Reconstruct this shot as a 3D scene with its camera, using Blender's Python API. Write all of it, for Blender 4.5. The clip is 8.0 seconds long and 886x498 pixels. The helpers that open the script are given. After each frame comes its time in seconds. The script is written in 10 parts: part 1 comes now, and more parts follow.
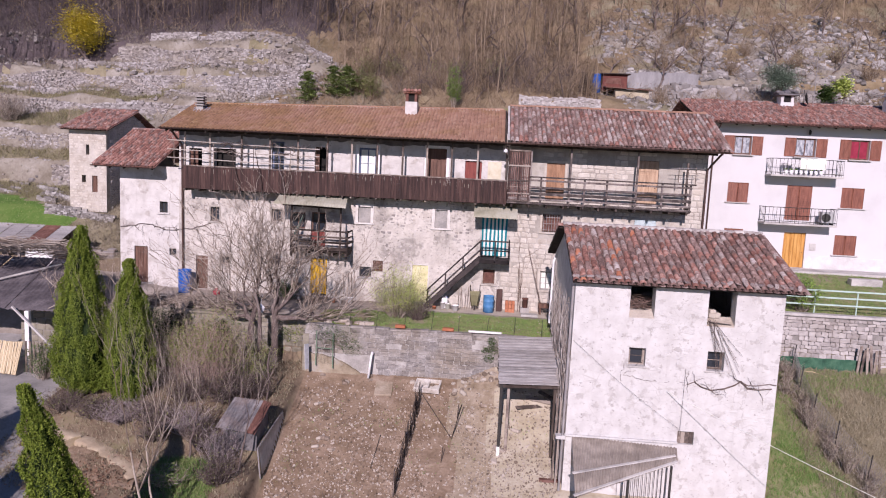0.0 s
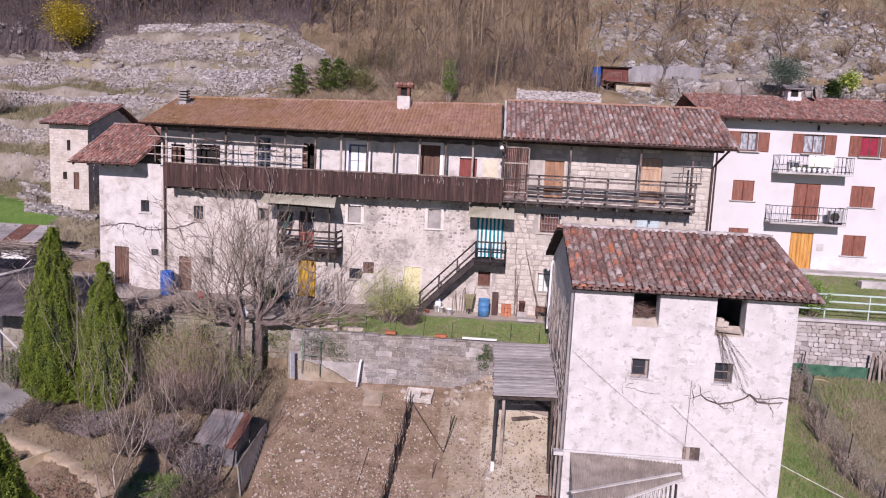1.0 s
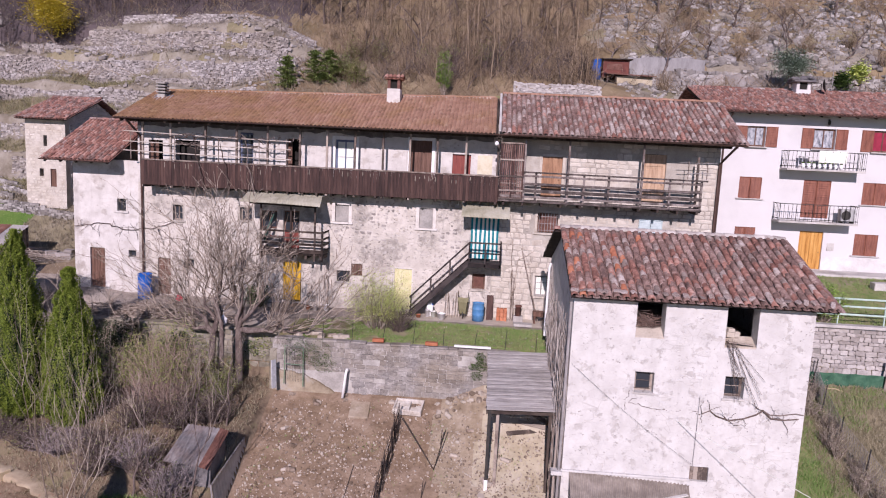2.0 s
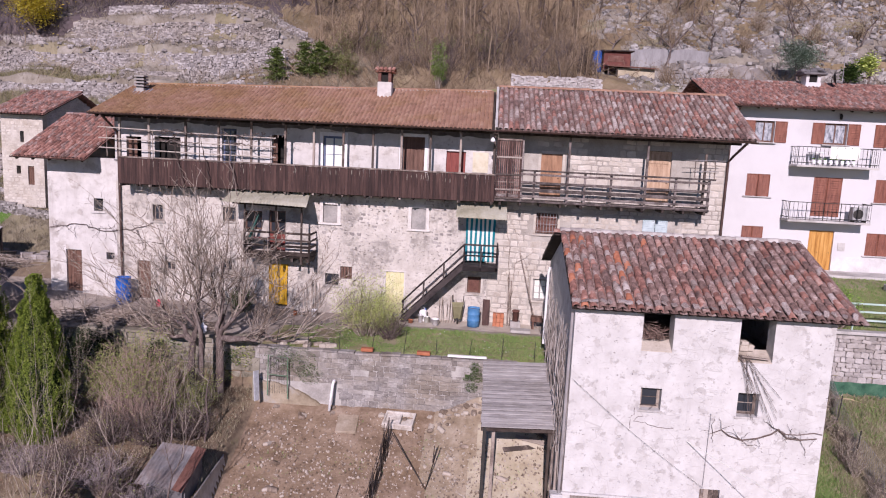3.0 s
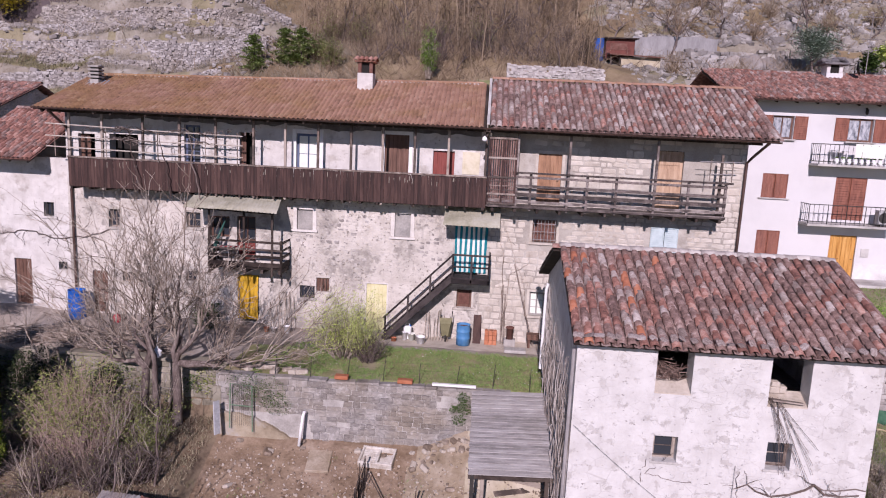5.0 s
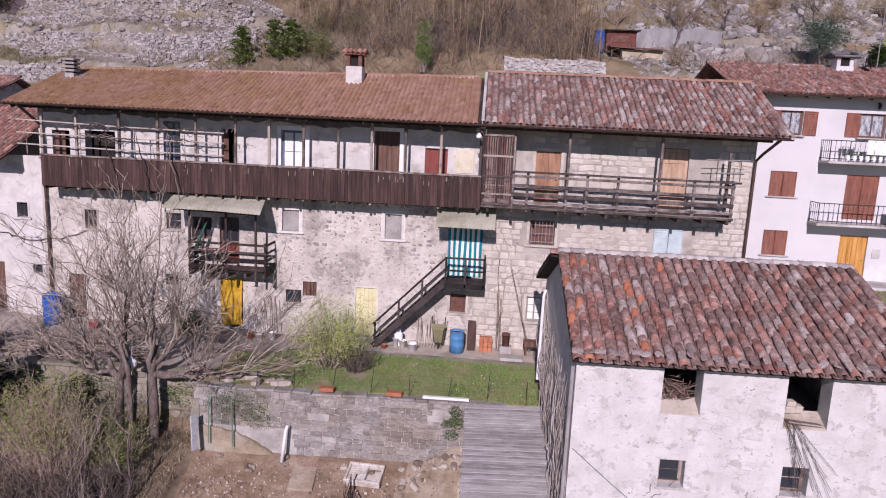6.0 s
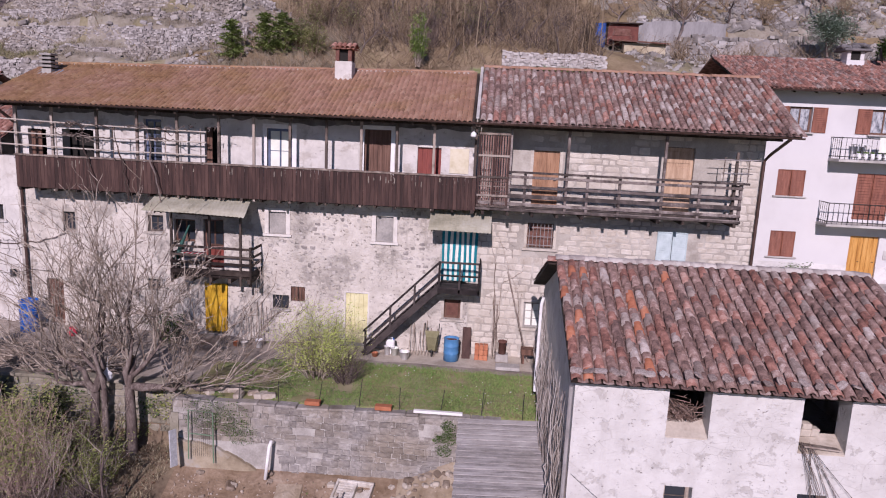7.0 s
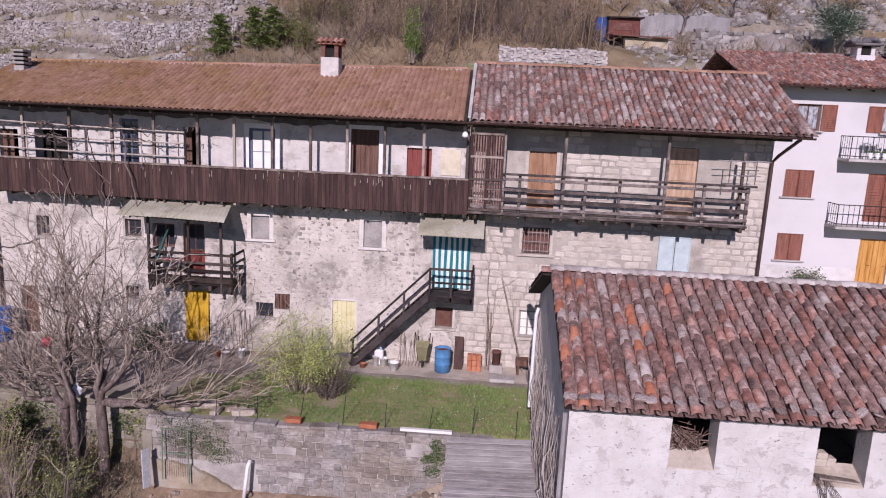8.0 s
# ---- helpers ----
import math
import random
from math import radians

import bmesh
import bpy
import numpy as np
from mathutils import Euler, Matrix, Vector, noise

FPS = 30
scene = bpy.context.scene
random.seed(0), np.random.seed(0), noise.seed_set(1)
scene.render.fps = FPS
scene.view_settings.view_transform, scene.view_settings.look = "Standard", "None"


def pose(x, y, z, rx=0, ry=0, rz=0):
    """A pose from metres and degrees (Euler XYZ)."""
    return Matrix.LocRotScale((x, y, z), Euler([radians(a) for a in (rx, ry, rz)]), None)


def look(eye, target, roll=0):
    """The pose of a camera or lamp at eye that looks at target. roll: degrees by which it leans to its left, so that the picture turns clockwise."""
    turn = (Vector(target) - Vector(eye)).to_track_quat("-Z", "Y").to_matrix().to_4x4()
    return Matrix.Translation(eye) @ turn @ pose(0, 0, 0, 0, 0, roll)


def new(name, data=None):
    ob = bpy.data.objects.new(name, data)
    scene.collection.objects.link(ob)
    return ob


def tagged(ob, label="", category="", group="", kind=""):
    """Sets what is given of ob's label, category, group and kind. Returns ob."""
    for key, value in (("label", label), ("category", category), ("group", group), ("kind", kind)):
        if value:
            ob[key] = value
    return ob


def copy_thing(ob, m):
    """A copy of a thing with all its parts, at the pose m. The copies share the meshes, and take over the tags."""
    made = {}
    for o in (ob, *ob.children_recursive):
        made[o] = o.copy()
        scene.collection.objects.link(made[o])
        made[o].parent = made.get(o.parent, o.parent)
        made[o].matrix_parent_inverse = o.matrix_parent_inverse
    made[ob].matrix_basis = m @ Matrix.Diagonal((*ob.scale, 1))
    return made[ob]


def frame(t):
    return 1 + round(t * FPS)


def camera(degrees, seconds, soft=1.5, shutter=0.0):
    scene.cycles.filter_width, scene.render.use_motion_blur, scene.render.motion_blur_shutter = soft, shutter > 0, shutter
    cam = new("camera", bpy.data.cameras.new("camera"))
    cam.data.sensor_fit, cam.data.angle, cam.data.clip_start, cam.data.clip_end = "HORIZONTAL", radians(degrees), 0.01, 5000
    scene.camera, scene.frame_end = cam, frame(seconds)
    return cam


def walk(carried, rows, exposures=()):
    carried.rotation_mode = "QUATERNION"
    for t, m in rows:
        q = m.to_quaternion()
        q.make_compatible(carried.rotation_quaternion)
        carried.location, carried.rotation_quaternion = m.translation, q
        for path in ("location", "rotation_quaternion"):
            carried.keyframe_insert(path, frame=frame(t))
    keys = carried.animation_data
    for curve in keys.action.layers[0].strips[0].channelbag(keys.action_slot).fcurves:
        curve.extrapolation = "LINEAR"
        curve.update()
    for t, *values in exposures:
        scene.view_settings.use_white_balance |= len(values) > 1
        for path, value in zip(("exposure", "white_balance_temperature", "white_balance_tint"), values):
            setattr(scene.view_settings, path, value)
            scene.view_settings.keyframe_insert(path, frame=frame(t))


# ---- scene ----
cam = camera(65.97, 8.0, soft=1.1)
# seconds, x, y, z, yaw, pitch, roll
PATH = [
    (0.0, -1.509, -38.810, 7.436, 4.320, -6.775, -2.695),
    (0.5, -1.492, -38.019, 7.578, 4.242, -7.053, -2.753),
    (1.0, -1.351, -37.123, 7.647, 4.227, -7.286, -2.747),
    (1.5, -1.226, -36.135, 7.699, 4.199, -7.509, -2.726),
    (3.0, -1.020, -33.372, 8.004, 4.032, -8.365, -2.637),
    (3.5, -1.008, -32.533, 8.098, 3.979, -8.616, -2.601),
    (4.0, -0.986, -31.776, 8.223, 3.937, -8.832, -2.651),
    (4.5, -0.875, -30.857, 8.408, 3.908, -9.110, -2.676),
    (6.0, -0.572, -28.455, 8.676, 3.870, -9.914, -2.654),
    (6.5, -0.474, -27.771, 8.762, 3.856, -10.165, -2.620),
    (7.0, -0.372, -27.135, 8.857, 3.935, -10.420, -2.586),
    (7.5, -0.237, -26.466, 8.954, 4.010, -10.653, -2.558),
    (8.0, -0.062, -25.750, 9.018, 4.065, -10.795, -2.507),
]
walk(cam, [(t, pose(x, y, z, 90 + pitch, roll, yaw)) for t, x, y, z, yaw, pitch, roll in PATH],
     exposures=[(0.0, 0.07, 6050, 34.5), (3.0, 0.05, 6020, 35), (4.5, 0.02, 5990, 35.5), (6.0, -0.08, 5970, 36), (7.6, -0.14, 5970, 36), (8.0, -0.13, 5970, 36)])

# ---- light ----
SUN_EL, SUN_AZ = 28.0, 3.5  # degrees; the sun stands in front of the facades, a little to their west
sun_way = Vector((-math.sin(radians(SUN_AZ)) * math.cos(radians(SUN_EL)), -math.cos(radians(SUN_AZ)) * math.cos(radians(SUN_EL)), math.sin(radians(SUN_EL))))
world = bpy.data.worlds.new("sky")
scene.world = world
world.use_nodes = True
sky = world.node_tree.nodes.new("ShaderNodeTexSky")
sky.sky_type, sky.sun_disc = "NISHITA", False
sky.sun_elevation, sky.sun_rotation = radians(SUN_EL), math.atan2(sun_way.x, sun_way.y)
sky.air_density, sky.dust_density, sky.ozone_density = 0.8, 0.0, 4.0
world.node_tree.links.new(sky.outputs[0], world.node_tree.nodes["Background"].inputs[0])
world.node_tree.nodes["Background"].inputs[1].default_value = 0.074
sun = new("sun", bpy.data.lights.new("sun", "SUN"))
sun.data.energy, sun.data.angle, sun.data.color = 5.0, radians(0.5), (1.0, 0.93, 0.81)
sun.matrix_world = look(sun_way * 100, (0, 0, 0))


# ---- geometry helpers ----
class Geo:
    """Vertices and faces, gathered for one mesh."""

    def __init__(self):
        self.v, self.f, self.mi = [], [], []

    def add(self, verts, faces, m=0):
        n = len(self.v)
        self.v += [tuple(p) for p in verts]
        self.f += [tuple(i + n for i in q) for q in faces]
        self.mi += [m] * len(faces)

    def box(self, x0, x1, y0, y1, z0, z1, m=0):
        self.add([(x, y, z) for x in (x0, x1) for y in (y0, y1) for z in (z0, z1)],
                 [(0, 1, 3, 2), (4, 6, 7, 5), (0, 4, 5, 1), (2, 3, 7, 6), (0, 2, 6, 4), (1, 5, 7, 3)], m)

    def cbox(self, x0, x1, y0, y1, z0, z1, b=0.01, m=0):
        """A box with chamfered edges."""
        self.obox(Matrix.Translation(((x0 + x1) / 2, (y0 + y1) / 2, (z0 + z1) / 2)), abs(x1 - x0) / 2, abs(y1 - y0) / 2, abs(z1 - z0) / 2, b, m)

    def obox(self, mat, hx, hy, hz, b=0.0, m=0):
        """A box by half sizes at a pose, chamfered by b."""
        if b <= 0:
            pts = [(x, y, z) for x in (-hx, hx) for y in (-hy, hy) for z in (-hz, hz)]
            self.add([mat @ Vector(p) for p in pts], [(0, 1, 3, 2), (4, 6, 7, 5), (0, 4, 5, 1), (2, 3, 7, 6), (0, 2, 6, 4), (1, 5, 7, 3)], m)
            return
        b = min(b, hx * 0.9, hy * 0.9, hz * 0.9)
        pts, at = [], {}
        for sx in (-1, 1):
            for sy in (-1, 1):
                for sz in (-1, 1):
                    for k in range(3):
                        at[sx, sy, sz, k] = len(pts)
                        p = [sx * (hx - b), sy * (hy - b), sz * (hz - b)]
                        p[k] = (sx * hx, sy * hy, sz * hz)[k]
                        pts.append(p)
        fs = []
        for s in (-1, 1):
            fs.append([at[s, a, c, 0] for a, c in ((-1, -1), (1, -1), (1, 1), (-1, 1))][::s])
            fs.append([at[a, s, c, 1] for a, c in ((-1, -1), (-1, 1), (1, 1), (1, -1))][::s])
            fs.append([at[a, c, s, 2] for a, c in ((-1, -1), (1, -1), (1, 1), (-1, 1))][::s])
        for s in (-1, 1):
            for u in (-1, 1):
                fs.append([at[-1, s, u, 1], at[1, s, u, 1], at[1, s, u, 2], at[-1, s, u, 2]][::-s * u])
                fs.append([at[s, -1, u, 0], at[s, 1, u, 0], at[s, 1, u, 2], at[s, -1, u, 2]][::s * u])
                fs.append([at[s, u, -1, 0], at[s, u, 1, 0], at[s, u, 1, 1], at[s, u, -1, 1]][::-s * u])
                for w in (-1, 1):
                    fs.append([at[s, u, w, 0], at[s, u, w, 1], at[s, u, w, 2]][::s * u * w])
        self.add([mat @ Vector(p) for p in pts], fs, m)

    def beam(self, a, b, w, h, bev=0.008, m=0):
        """A straight squared timber from a to b, w wide and h high."""
        a, b = Vector(a), Vector(b)
        d = b - a
        side = d.cross(Vector((0, 0, 1)))
        side = side.normalized() if side.length > 1e-6 else Vector((1, 0, 0))
        up = side.cross(d).normalized()
        q = Matrix((side, d.normalized(), up)).transposed().to_4x4()
        self.obox(Matrix.Translation((a + b) / 2) @ q, w / 2, d.length / 2, h / 2, bev, m)

    def tube(self, pts, rads, n=6, m=0, cap=True):
        pts = [Vector(p) for p in pts]
        if not isinstance(rads, (list, tuple)):
            rads = [rads] * len(pts)
        rings, ref = [], None
        for i, p in enumerate(pts):
            d = (pts[min(i + 1, len(pts) - 1)] - pts[max(i - 1, 0)]).normalized()
            if ref is None:
                ref = Vector((1, 0, 0)) if abs(d.x) < 0.9 else Vector((0, 1, 0))
            u = (ref - d * ref.dot(d)).normalized()
            w = d.cross(u)
            ref = u
            rings.append([p + (u * math.cos(6.28319 * k / n) + w * math.sin(6.28319 * k / n)) * rads[i] for k in range(n)])
        verts = [q for r in rings for q in r]
        fs = [(i * n + k, i * n + (k + 1) % n, (i + 1) * n + (k + 1) % n, (i + 1) * n + k) for i in range(len(pts) - 1) for k in range(n)]
        if cap and n > 3:
            fs += [tuple(range(n))[::-1], tuple((len(pts) - 1) * n + k for k in range(n))]
        self.add(verts, fs, m)

    def lathe(self, x, y, prof, n=16, m=0):
        """A turned shape about the upright axis at x, y: prof holds (radius, height)."""
        verts = [(x + r * math.cos(6.28319 * k / n), y + r * math.sin(6.28319 * k / n), z) for r, z in prof for k in range(n)]
        fs = [(i * n + k, i * n + (k + 1) % n, (i + 1) * n + (k + 1) % n, (i + 1) * n + k) for i in range(len(prof) - 1) for k in range(n)]
        fs += [tuple(range(n))[::-1], tuple((len(prof) - 1) * n + k for k in range(n))]
        self.add(verts, fs, m)

    def mesh(self, name, smooth=False):
        me = bpy.data.meshes.new(name)
        me.from_pydata(self.v, [], self.f)
        if any(self.mi):
            me.polygons.foreach_set("material_index", self.mi)
        if smooth:
            me.polygons.foreach_set("use_smooth", [True] * len(me.polygons))
        me.update()
        return me


ORIGIN = {}


def thing(name, label, category, at=(0, 0, 0), group="", kind=""):
    """An Empty at the base of a thing."""
    ob = new(name)
    ob.empty_display_size = 0.2
    ob.location = at
    ORIGIN[ob] = Vector(at)
    return tagged(ob, label, category, group, kind)


def part(name, geo, material, parent=None, label="", smooth=False):
    """One mesh, given in world metres, under a thing or a part."""
    me = geo.mesh(name, smooth)
    for mt in material if isinstance(material, (list, tuple)) else (material,):
        me.materials.append(mt)
    ob = new(name, me)
    if parent is not None:
        me.transform(Matrix.Translation(-ORIGIN[parent]))
        ob.parent = parent
        ORIGIN[ob] = ORIGIN[parent]
    else:
        ORIGIN[ob] = Vector((0, 0, 0))
    if label:
        ob["label"] = label
    return ob


def solo(name, geo, material, label, category, kind="", group="", smooth=False):
    """A top-level thing that is one mesh."""
    return tagged(part(name, geo, material, None, label, smooth), label, category, group, kind)


def piece(name, me, parent, m):
    """A repeated piece on shared mesh data, at the world pose m, under parent."""
    ob = new(name, me)
    ob.parent = parent
    ob.matrix_basis = Matrix.Translation(-ORIGIN[parent]) @ m
    return ob


def shared(geo, material, name="piece", smooth=False):
    me = geo.mesh(name, smooth)
    for mt in material if isinstance(material, (list, tuple)) else (material,):
        me.materials.append(mt)
    return me


def wall_grid(geo, x0, x1, z0, z1, y0, y1, holes, top=None):
    """A wall in the xz plane between y0 (front) and y1, with openings right through it. top(x): its upper edge, where it slopes."""
    xs = sorted({x0, x1, *(h[0] for h in holes), *(h[1] for h in holes)})
    zs = sorted({z0, z1, *(h[2] for h in holes), *(h[3] for h in holes)})
    xs = [x for x in xs if x0 <= x <= x1]
    zs = [z for z in zs if z0 <= z <= z1]
    solid = lambda i, k: 0 <= i < len(xs) - 1 and 0 <= k < len(zs) - 1 and not any(
        h[0] - 1e-6 <= xs[i] and xs[i + 1] <= h[1] + 1e-6 and h[2] - 1e-6 <= zs[k] and zs[k + 1] <= h[3] + 1e-6 for h in holes)
    hz = lambda i, k: zs[k] if top is None or k < len(zs) - 1 else top(xs[i])
    idx = {}

    def vert(i, k, s):
        if (i, k, s) not in idx:
            idx[i, k, s] = len(geo.v)
            geo.v.append((xs[i], (y0, y1)[s], hz(i, k)))
        return idx[i, k, s]

    def face(*q):
        geo.f.append(q)
        geo.mi.append(0)

    for i in range(len(xs) - 1):
        for k in range(len(zs) - 1):
            if not solid(i, k):
                continue
            face(vert(i, k, 0), vert(i + 1, k, 0), vert(i + 1, k + 1, 0), vert(i, k + 1, 0))
            face(vert(i, k, 1), vert(i, k + 1, 1), vert(i + 1, k + 1, 1), vert(i + 1, k, 1))
            if not solid(i - 1, k):
                face(vert(i, k, 0), vert(i, k + 1, 0), vert(i, k + 1, 1), vert(i, k, 1))
            if not solid(i + 1, k):
                face(vert(i + 1, k, 0), vert(i + 1, k, 1), vert(i + 1, k + 1, 1), vert(i + 1, k + 1, 0))
            if not solid(i, k - 1):
                face(vert(i, k, 0), vert(i, k, 1), vert(i + 1, k, 1), vert(i + 1, k, 0))
            if not solid(i, k + 1):
                face(vert(i, k + 1, 0), vert(i + 1, k + 1, 0), vert(i + 1, k + 1, 1), vert(i, k + 1, 1))
    return geo


# ---- materials ----
def nodes_of(name):
    mt = bpy.data.materials.new(name)
    mt.use_nodes = True
    return mt, mt.node_tree, mt.node_tree.nodes["Principled BSDF"]


def surface(name, cols, scale=1.0, fine=20.0, rough=0.85, bump=0.3, metal=0.0, stretch=(1, 1, 1), cells=0.0, jitter=0.0, contrast=0.5, spec=0.3, detail=6.0, distance=0.02, stain=0.0, tint=(0.5, 0.5, 0.45), stain_scale=0.55, smear=None, drift=None):
    """A weathered surface. cols: colours from the dark to the light ends of a coarse noise; fine: the grain's scale;
    cells: scale of a cracked, stony relief; jitter: how far pieces differ from one another;
    smear: (colour, amount, scale, cut) of lime, lichen or dirt laid over them; drift: (from x, to x) along which stains give out."""
    mt, tree, bsdf = nodes_of(name)
    nd, ln = tree.nodes.new, tree.links.new
    co = nd("ShaderNodeTexCoord")
    info = nd("ShaderNodeObjectInfo")
    geo = nd("ShaderNodeNewGeometry")
    rnd = nd("ShaderNodeMath")
    rnd.operation = "ADD"
    ln(info.outputs["Random"], rnd.inputs[0])
    ln(geo.outputs["Random Per Island"], rnd.inputs[1])
    shift = nd("ShaderNodeVectorMath")
    shift.operation = "MULTIPLY_ADD"
    shift.inputs[1].default_value = stretch
    sh2 = nd("ShaderNodeMath")
    sh2.operation = "MULTIPLY"
    ln(rnd.outputs[0], sh2.inputs[0])
    sh2.inputs[1].default_value = 17.0 if jitter else 0.0
    ln(co.outputs["Object"], shift.inputs[0])
    ln(sh2.outputs[0], shift.inputs[2])
    coarse = nd("ShaderNodeTexNoise")
    coarse.inputs["Scale"].default_value, coarse.inputs["Detail"].default_value, coarse.inputs["Roughness"].default_value = scale, detail, 0.62
    ln(shift.outputs[0], coarse.inputs["Vector"])
    grain = nd("ShaderNodeTexNoise")
    grain.inputs["Scale"].default_value, grain.inputs["Detail"].default_value = fine, 4.0
    ln(shift.outputs[0], grain.inputs["Vector"])
    ramp = nd("ShaderNodeValToRGB")
    el = ramp.color_ramp.elements
    lo, hi = 0.5 - contrast * 0.36, 0.5 + contrast * 0.36
    el[0].position, el[1].position = lo, hi
    for i, c in enumerate(cols):
        e = el[0] if i == 0 else el[-1] if i == len(cols) - 1 else el.new(lo + (hi - lo) * i / (len(cols) - 1))
        e.color = (*c, 1)
    mixv = nd("ShaderNodeMath")
    mixv.operation = "MULTIPLY_ADD"
    ln(grain.outputs[0], mixv.inputs[0])
    mixv.inputs[1].default_value = 0.3
    ln(coarse.outputs[0], mixv.inputs[2])
    sub = nd("ShaderNodeMath")
    sub.operation = "SUBTRACT"
    ln(mixv.outputs[0], sub.inputs[0])
    sub.inputs[1].default_value = 0.15
    last = sub.outputs[0]
    if jitter:
        jit = nd("ShaderNodeMath")
        jit.operation = "MULTIPLY_ADD"
        fr = nd("ShaderNodeMath")
        fr.operation = "FRACT"
        ln(rnd.outputs[0], fr.inputs[0])
        cen = nd("ShaderNodeMath")
        cen.operation = "SUBTRACT"
        ln(fr.outputs[0], cen.inputs[0])
        cen.inputs[1].default_value = 0.5
        ln(cen.outputs[0], jit.inputs[0])
        jit.inputs[1].default_value = jitter
        ln(last, jit.inputs[2])
        last = jit.outputs[0]
    ln(last, ramp.inputs[0])
    if stain:
        blot = nd("ShaderNodeTexNoise")
        blot.inputs["Scale"].default_value, blot.inputs["Detail"].default_value, blot.inputs["Roughness"].default_value = stain_scale, 7.0, 0.65
        ln(geo.outputs["Position"], blot.inputs["Vector"])
        spread = blot.outputs[0]
        if drift:
            axes = nd("ShaderNodeSeparateXYZ")
            ln(geo.outputs["Position"], axes.inputs[0])
            along = nd("ShaderNodeMapRange")
            along.inputs["From Min"].default_value, along.inputs["From Max"].default_value = drift
            along.inputs["To Min"].default_value, along.inputs["To Max"].default_value = 0.1, -0.1
            ln(axes.outputs[0], along.inputs["Value"])
            both = nd("ShaderNodeMath")
            ln(spread, both.inputs[0])
            ln(along.outputs[0], both.inputs[1])
            spread = both.outputs[0]
        rim = nd("ShaderNodeMapRange")
        rim.inputs["From Min"].default_value, rim.inputs["From Max"].default_value, rim.inputs["To Max"].default_value = 0.42, 0.64, stain
        ln(spread, rim.inputs["Value"])
        mul = nd("ShaderNodeMix")
        mul.data_type, mul.blend_type = "RGBA", "MULTIPLY"
        mul.inputs[7].default_value = (*tint, 1)
        ln(rim.outputs[0], mul.inputs[0])
        ln(ramp.outputs[0], mul.inputs[6])
        colour = mul.outputs[2]
    else:
        colour = ramp.outputs[0]
    if smear:
        patch = nd("ShaderNodeTexNoise")
        patch.inputs["Scale"].default_value, patch.inputs["Detail"].default_value, patch.inputs["Roughness"].default_value = smear[2], 9.0, 0.68
        ln(geo.outputs["Position"], patch.inputs["Vector"])
        lap = nd("ShaderNodeMapRange")
        lap.inputs["From Min"].default_value, lap.inputs["From Max"].default_value, lap.inputs["To Max"].default_value = smear[3], smear[3] + 0.12, smear[1]
        ln(patch.outputs[0], lap.inputs["Value"])
        over = nd("ShaderNodeMix")
        over.data_type = "RGBA"
        over.inputs[7].default_value = (*smear[0], 1)
        ln(lap.outputs[0], over.inputs[0])
        ln(colour, over.inputs[6])
        colour = over.outputs[2]
    ln(colour, bsdf.inputs["Base Color"])
    bsdf.inputs["Roughness"].default_value, bsdf.inputs["Metallic"].default_value = rough, metal
    bsdf.inputs["Specular IOR Level"].default_value = spec
    bp = nd("ShaderNodeBump")
    bp.inputs["Strength"].default_value, bp.inputs["Distance"].default_value = bump, distance
    if cells:
        vor = nd("ShaderNodeTexVoronoi")
        vor.feature = "DISTANCE_TO_EDGE"
        vor.inputs["Scale"].default_value = cells
        ln(shift.outputs[0], vor.inputs["Vector"])
        mm = nd("ShaderNodeMath")
        mm.operation = "MULTIPLY_ADD"
        mm.use_clamp = True
        ln(vor.outputs["Distance"], mm.inputs[0])
        mm.inputs[1].default_value = 4.0
        ln(grain.outputs[0], mm.inputs[2])
        ln(mm.outputs[0], bp.inputs["Height"])
    else:
        ln(mixv.outputs[0], bp.inputs["Height"])
    ln(bp.outputs[0], bsdf.inputs["Normal"])
    return mt


def glass(name="window_glass", tint=(0.03, 0.035, 0.045)):
    mt, tree, bsdf = nodes_of(name)
    bsdf.inputs["Base Color"].default_value = (*tint, 1)
    bsdf.inputs["Roughness"].default_value = 0.08
    bsdf.inputs["Specular IOR Level"].default_value = 0.6
    return mt


def leaf(name, cols, rough=0.6):
    mt, tree, bsdf = nodes_of(name)
    nd, ln = tree.nodes.new, tree.links.new
    geo = nd("ShaderNodeNewGeometry")
    ramp = nd("ShaderNodeValToRGB")
    el = ramp.color_ramp.elements
    for i, c in enumerate(cols):
        e = el[0] if i == 0 else el[-1] if i == len(cols) - 1 else el.new(i / (len(cols) - 1))
        e.color = (*c, 1)
    ln(geo.outputs["Random Per Island"], ramp.inputs[0])
    ln(ramp.outputs[0], bsdf.inputs["Base Color"])
    bsdf.inputs["Roughness"].default_value = rough
    bsdf.inputs["Specular IOR Level"].default_value = 0.2
    return mt


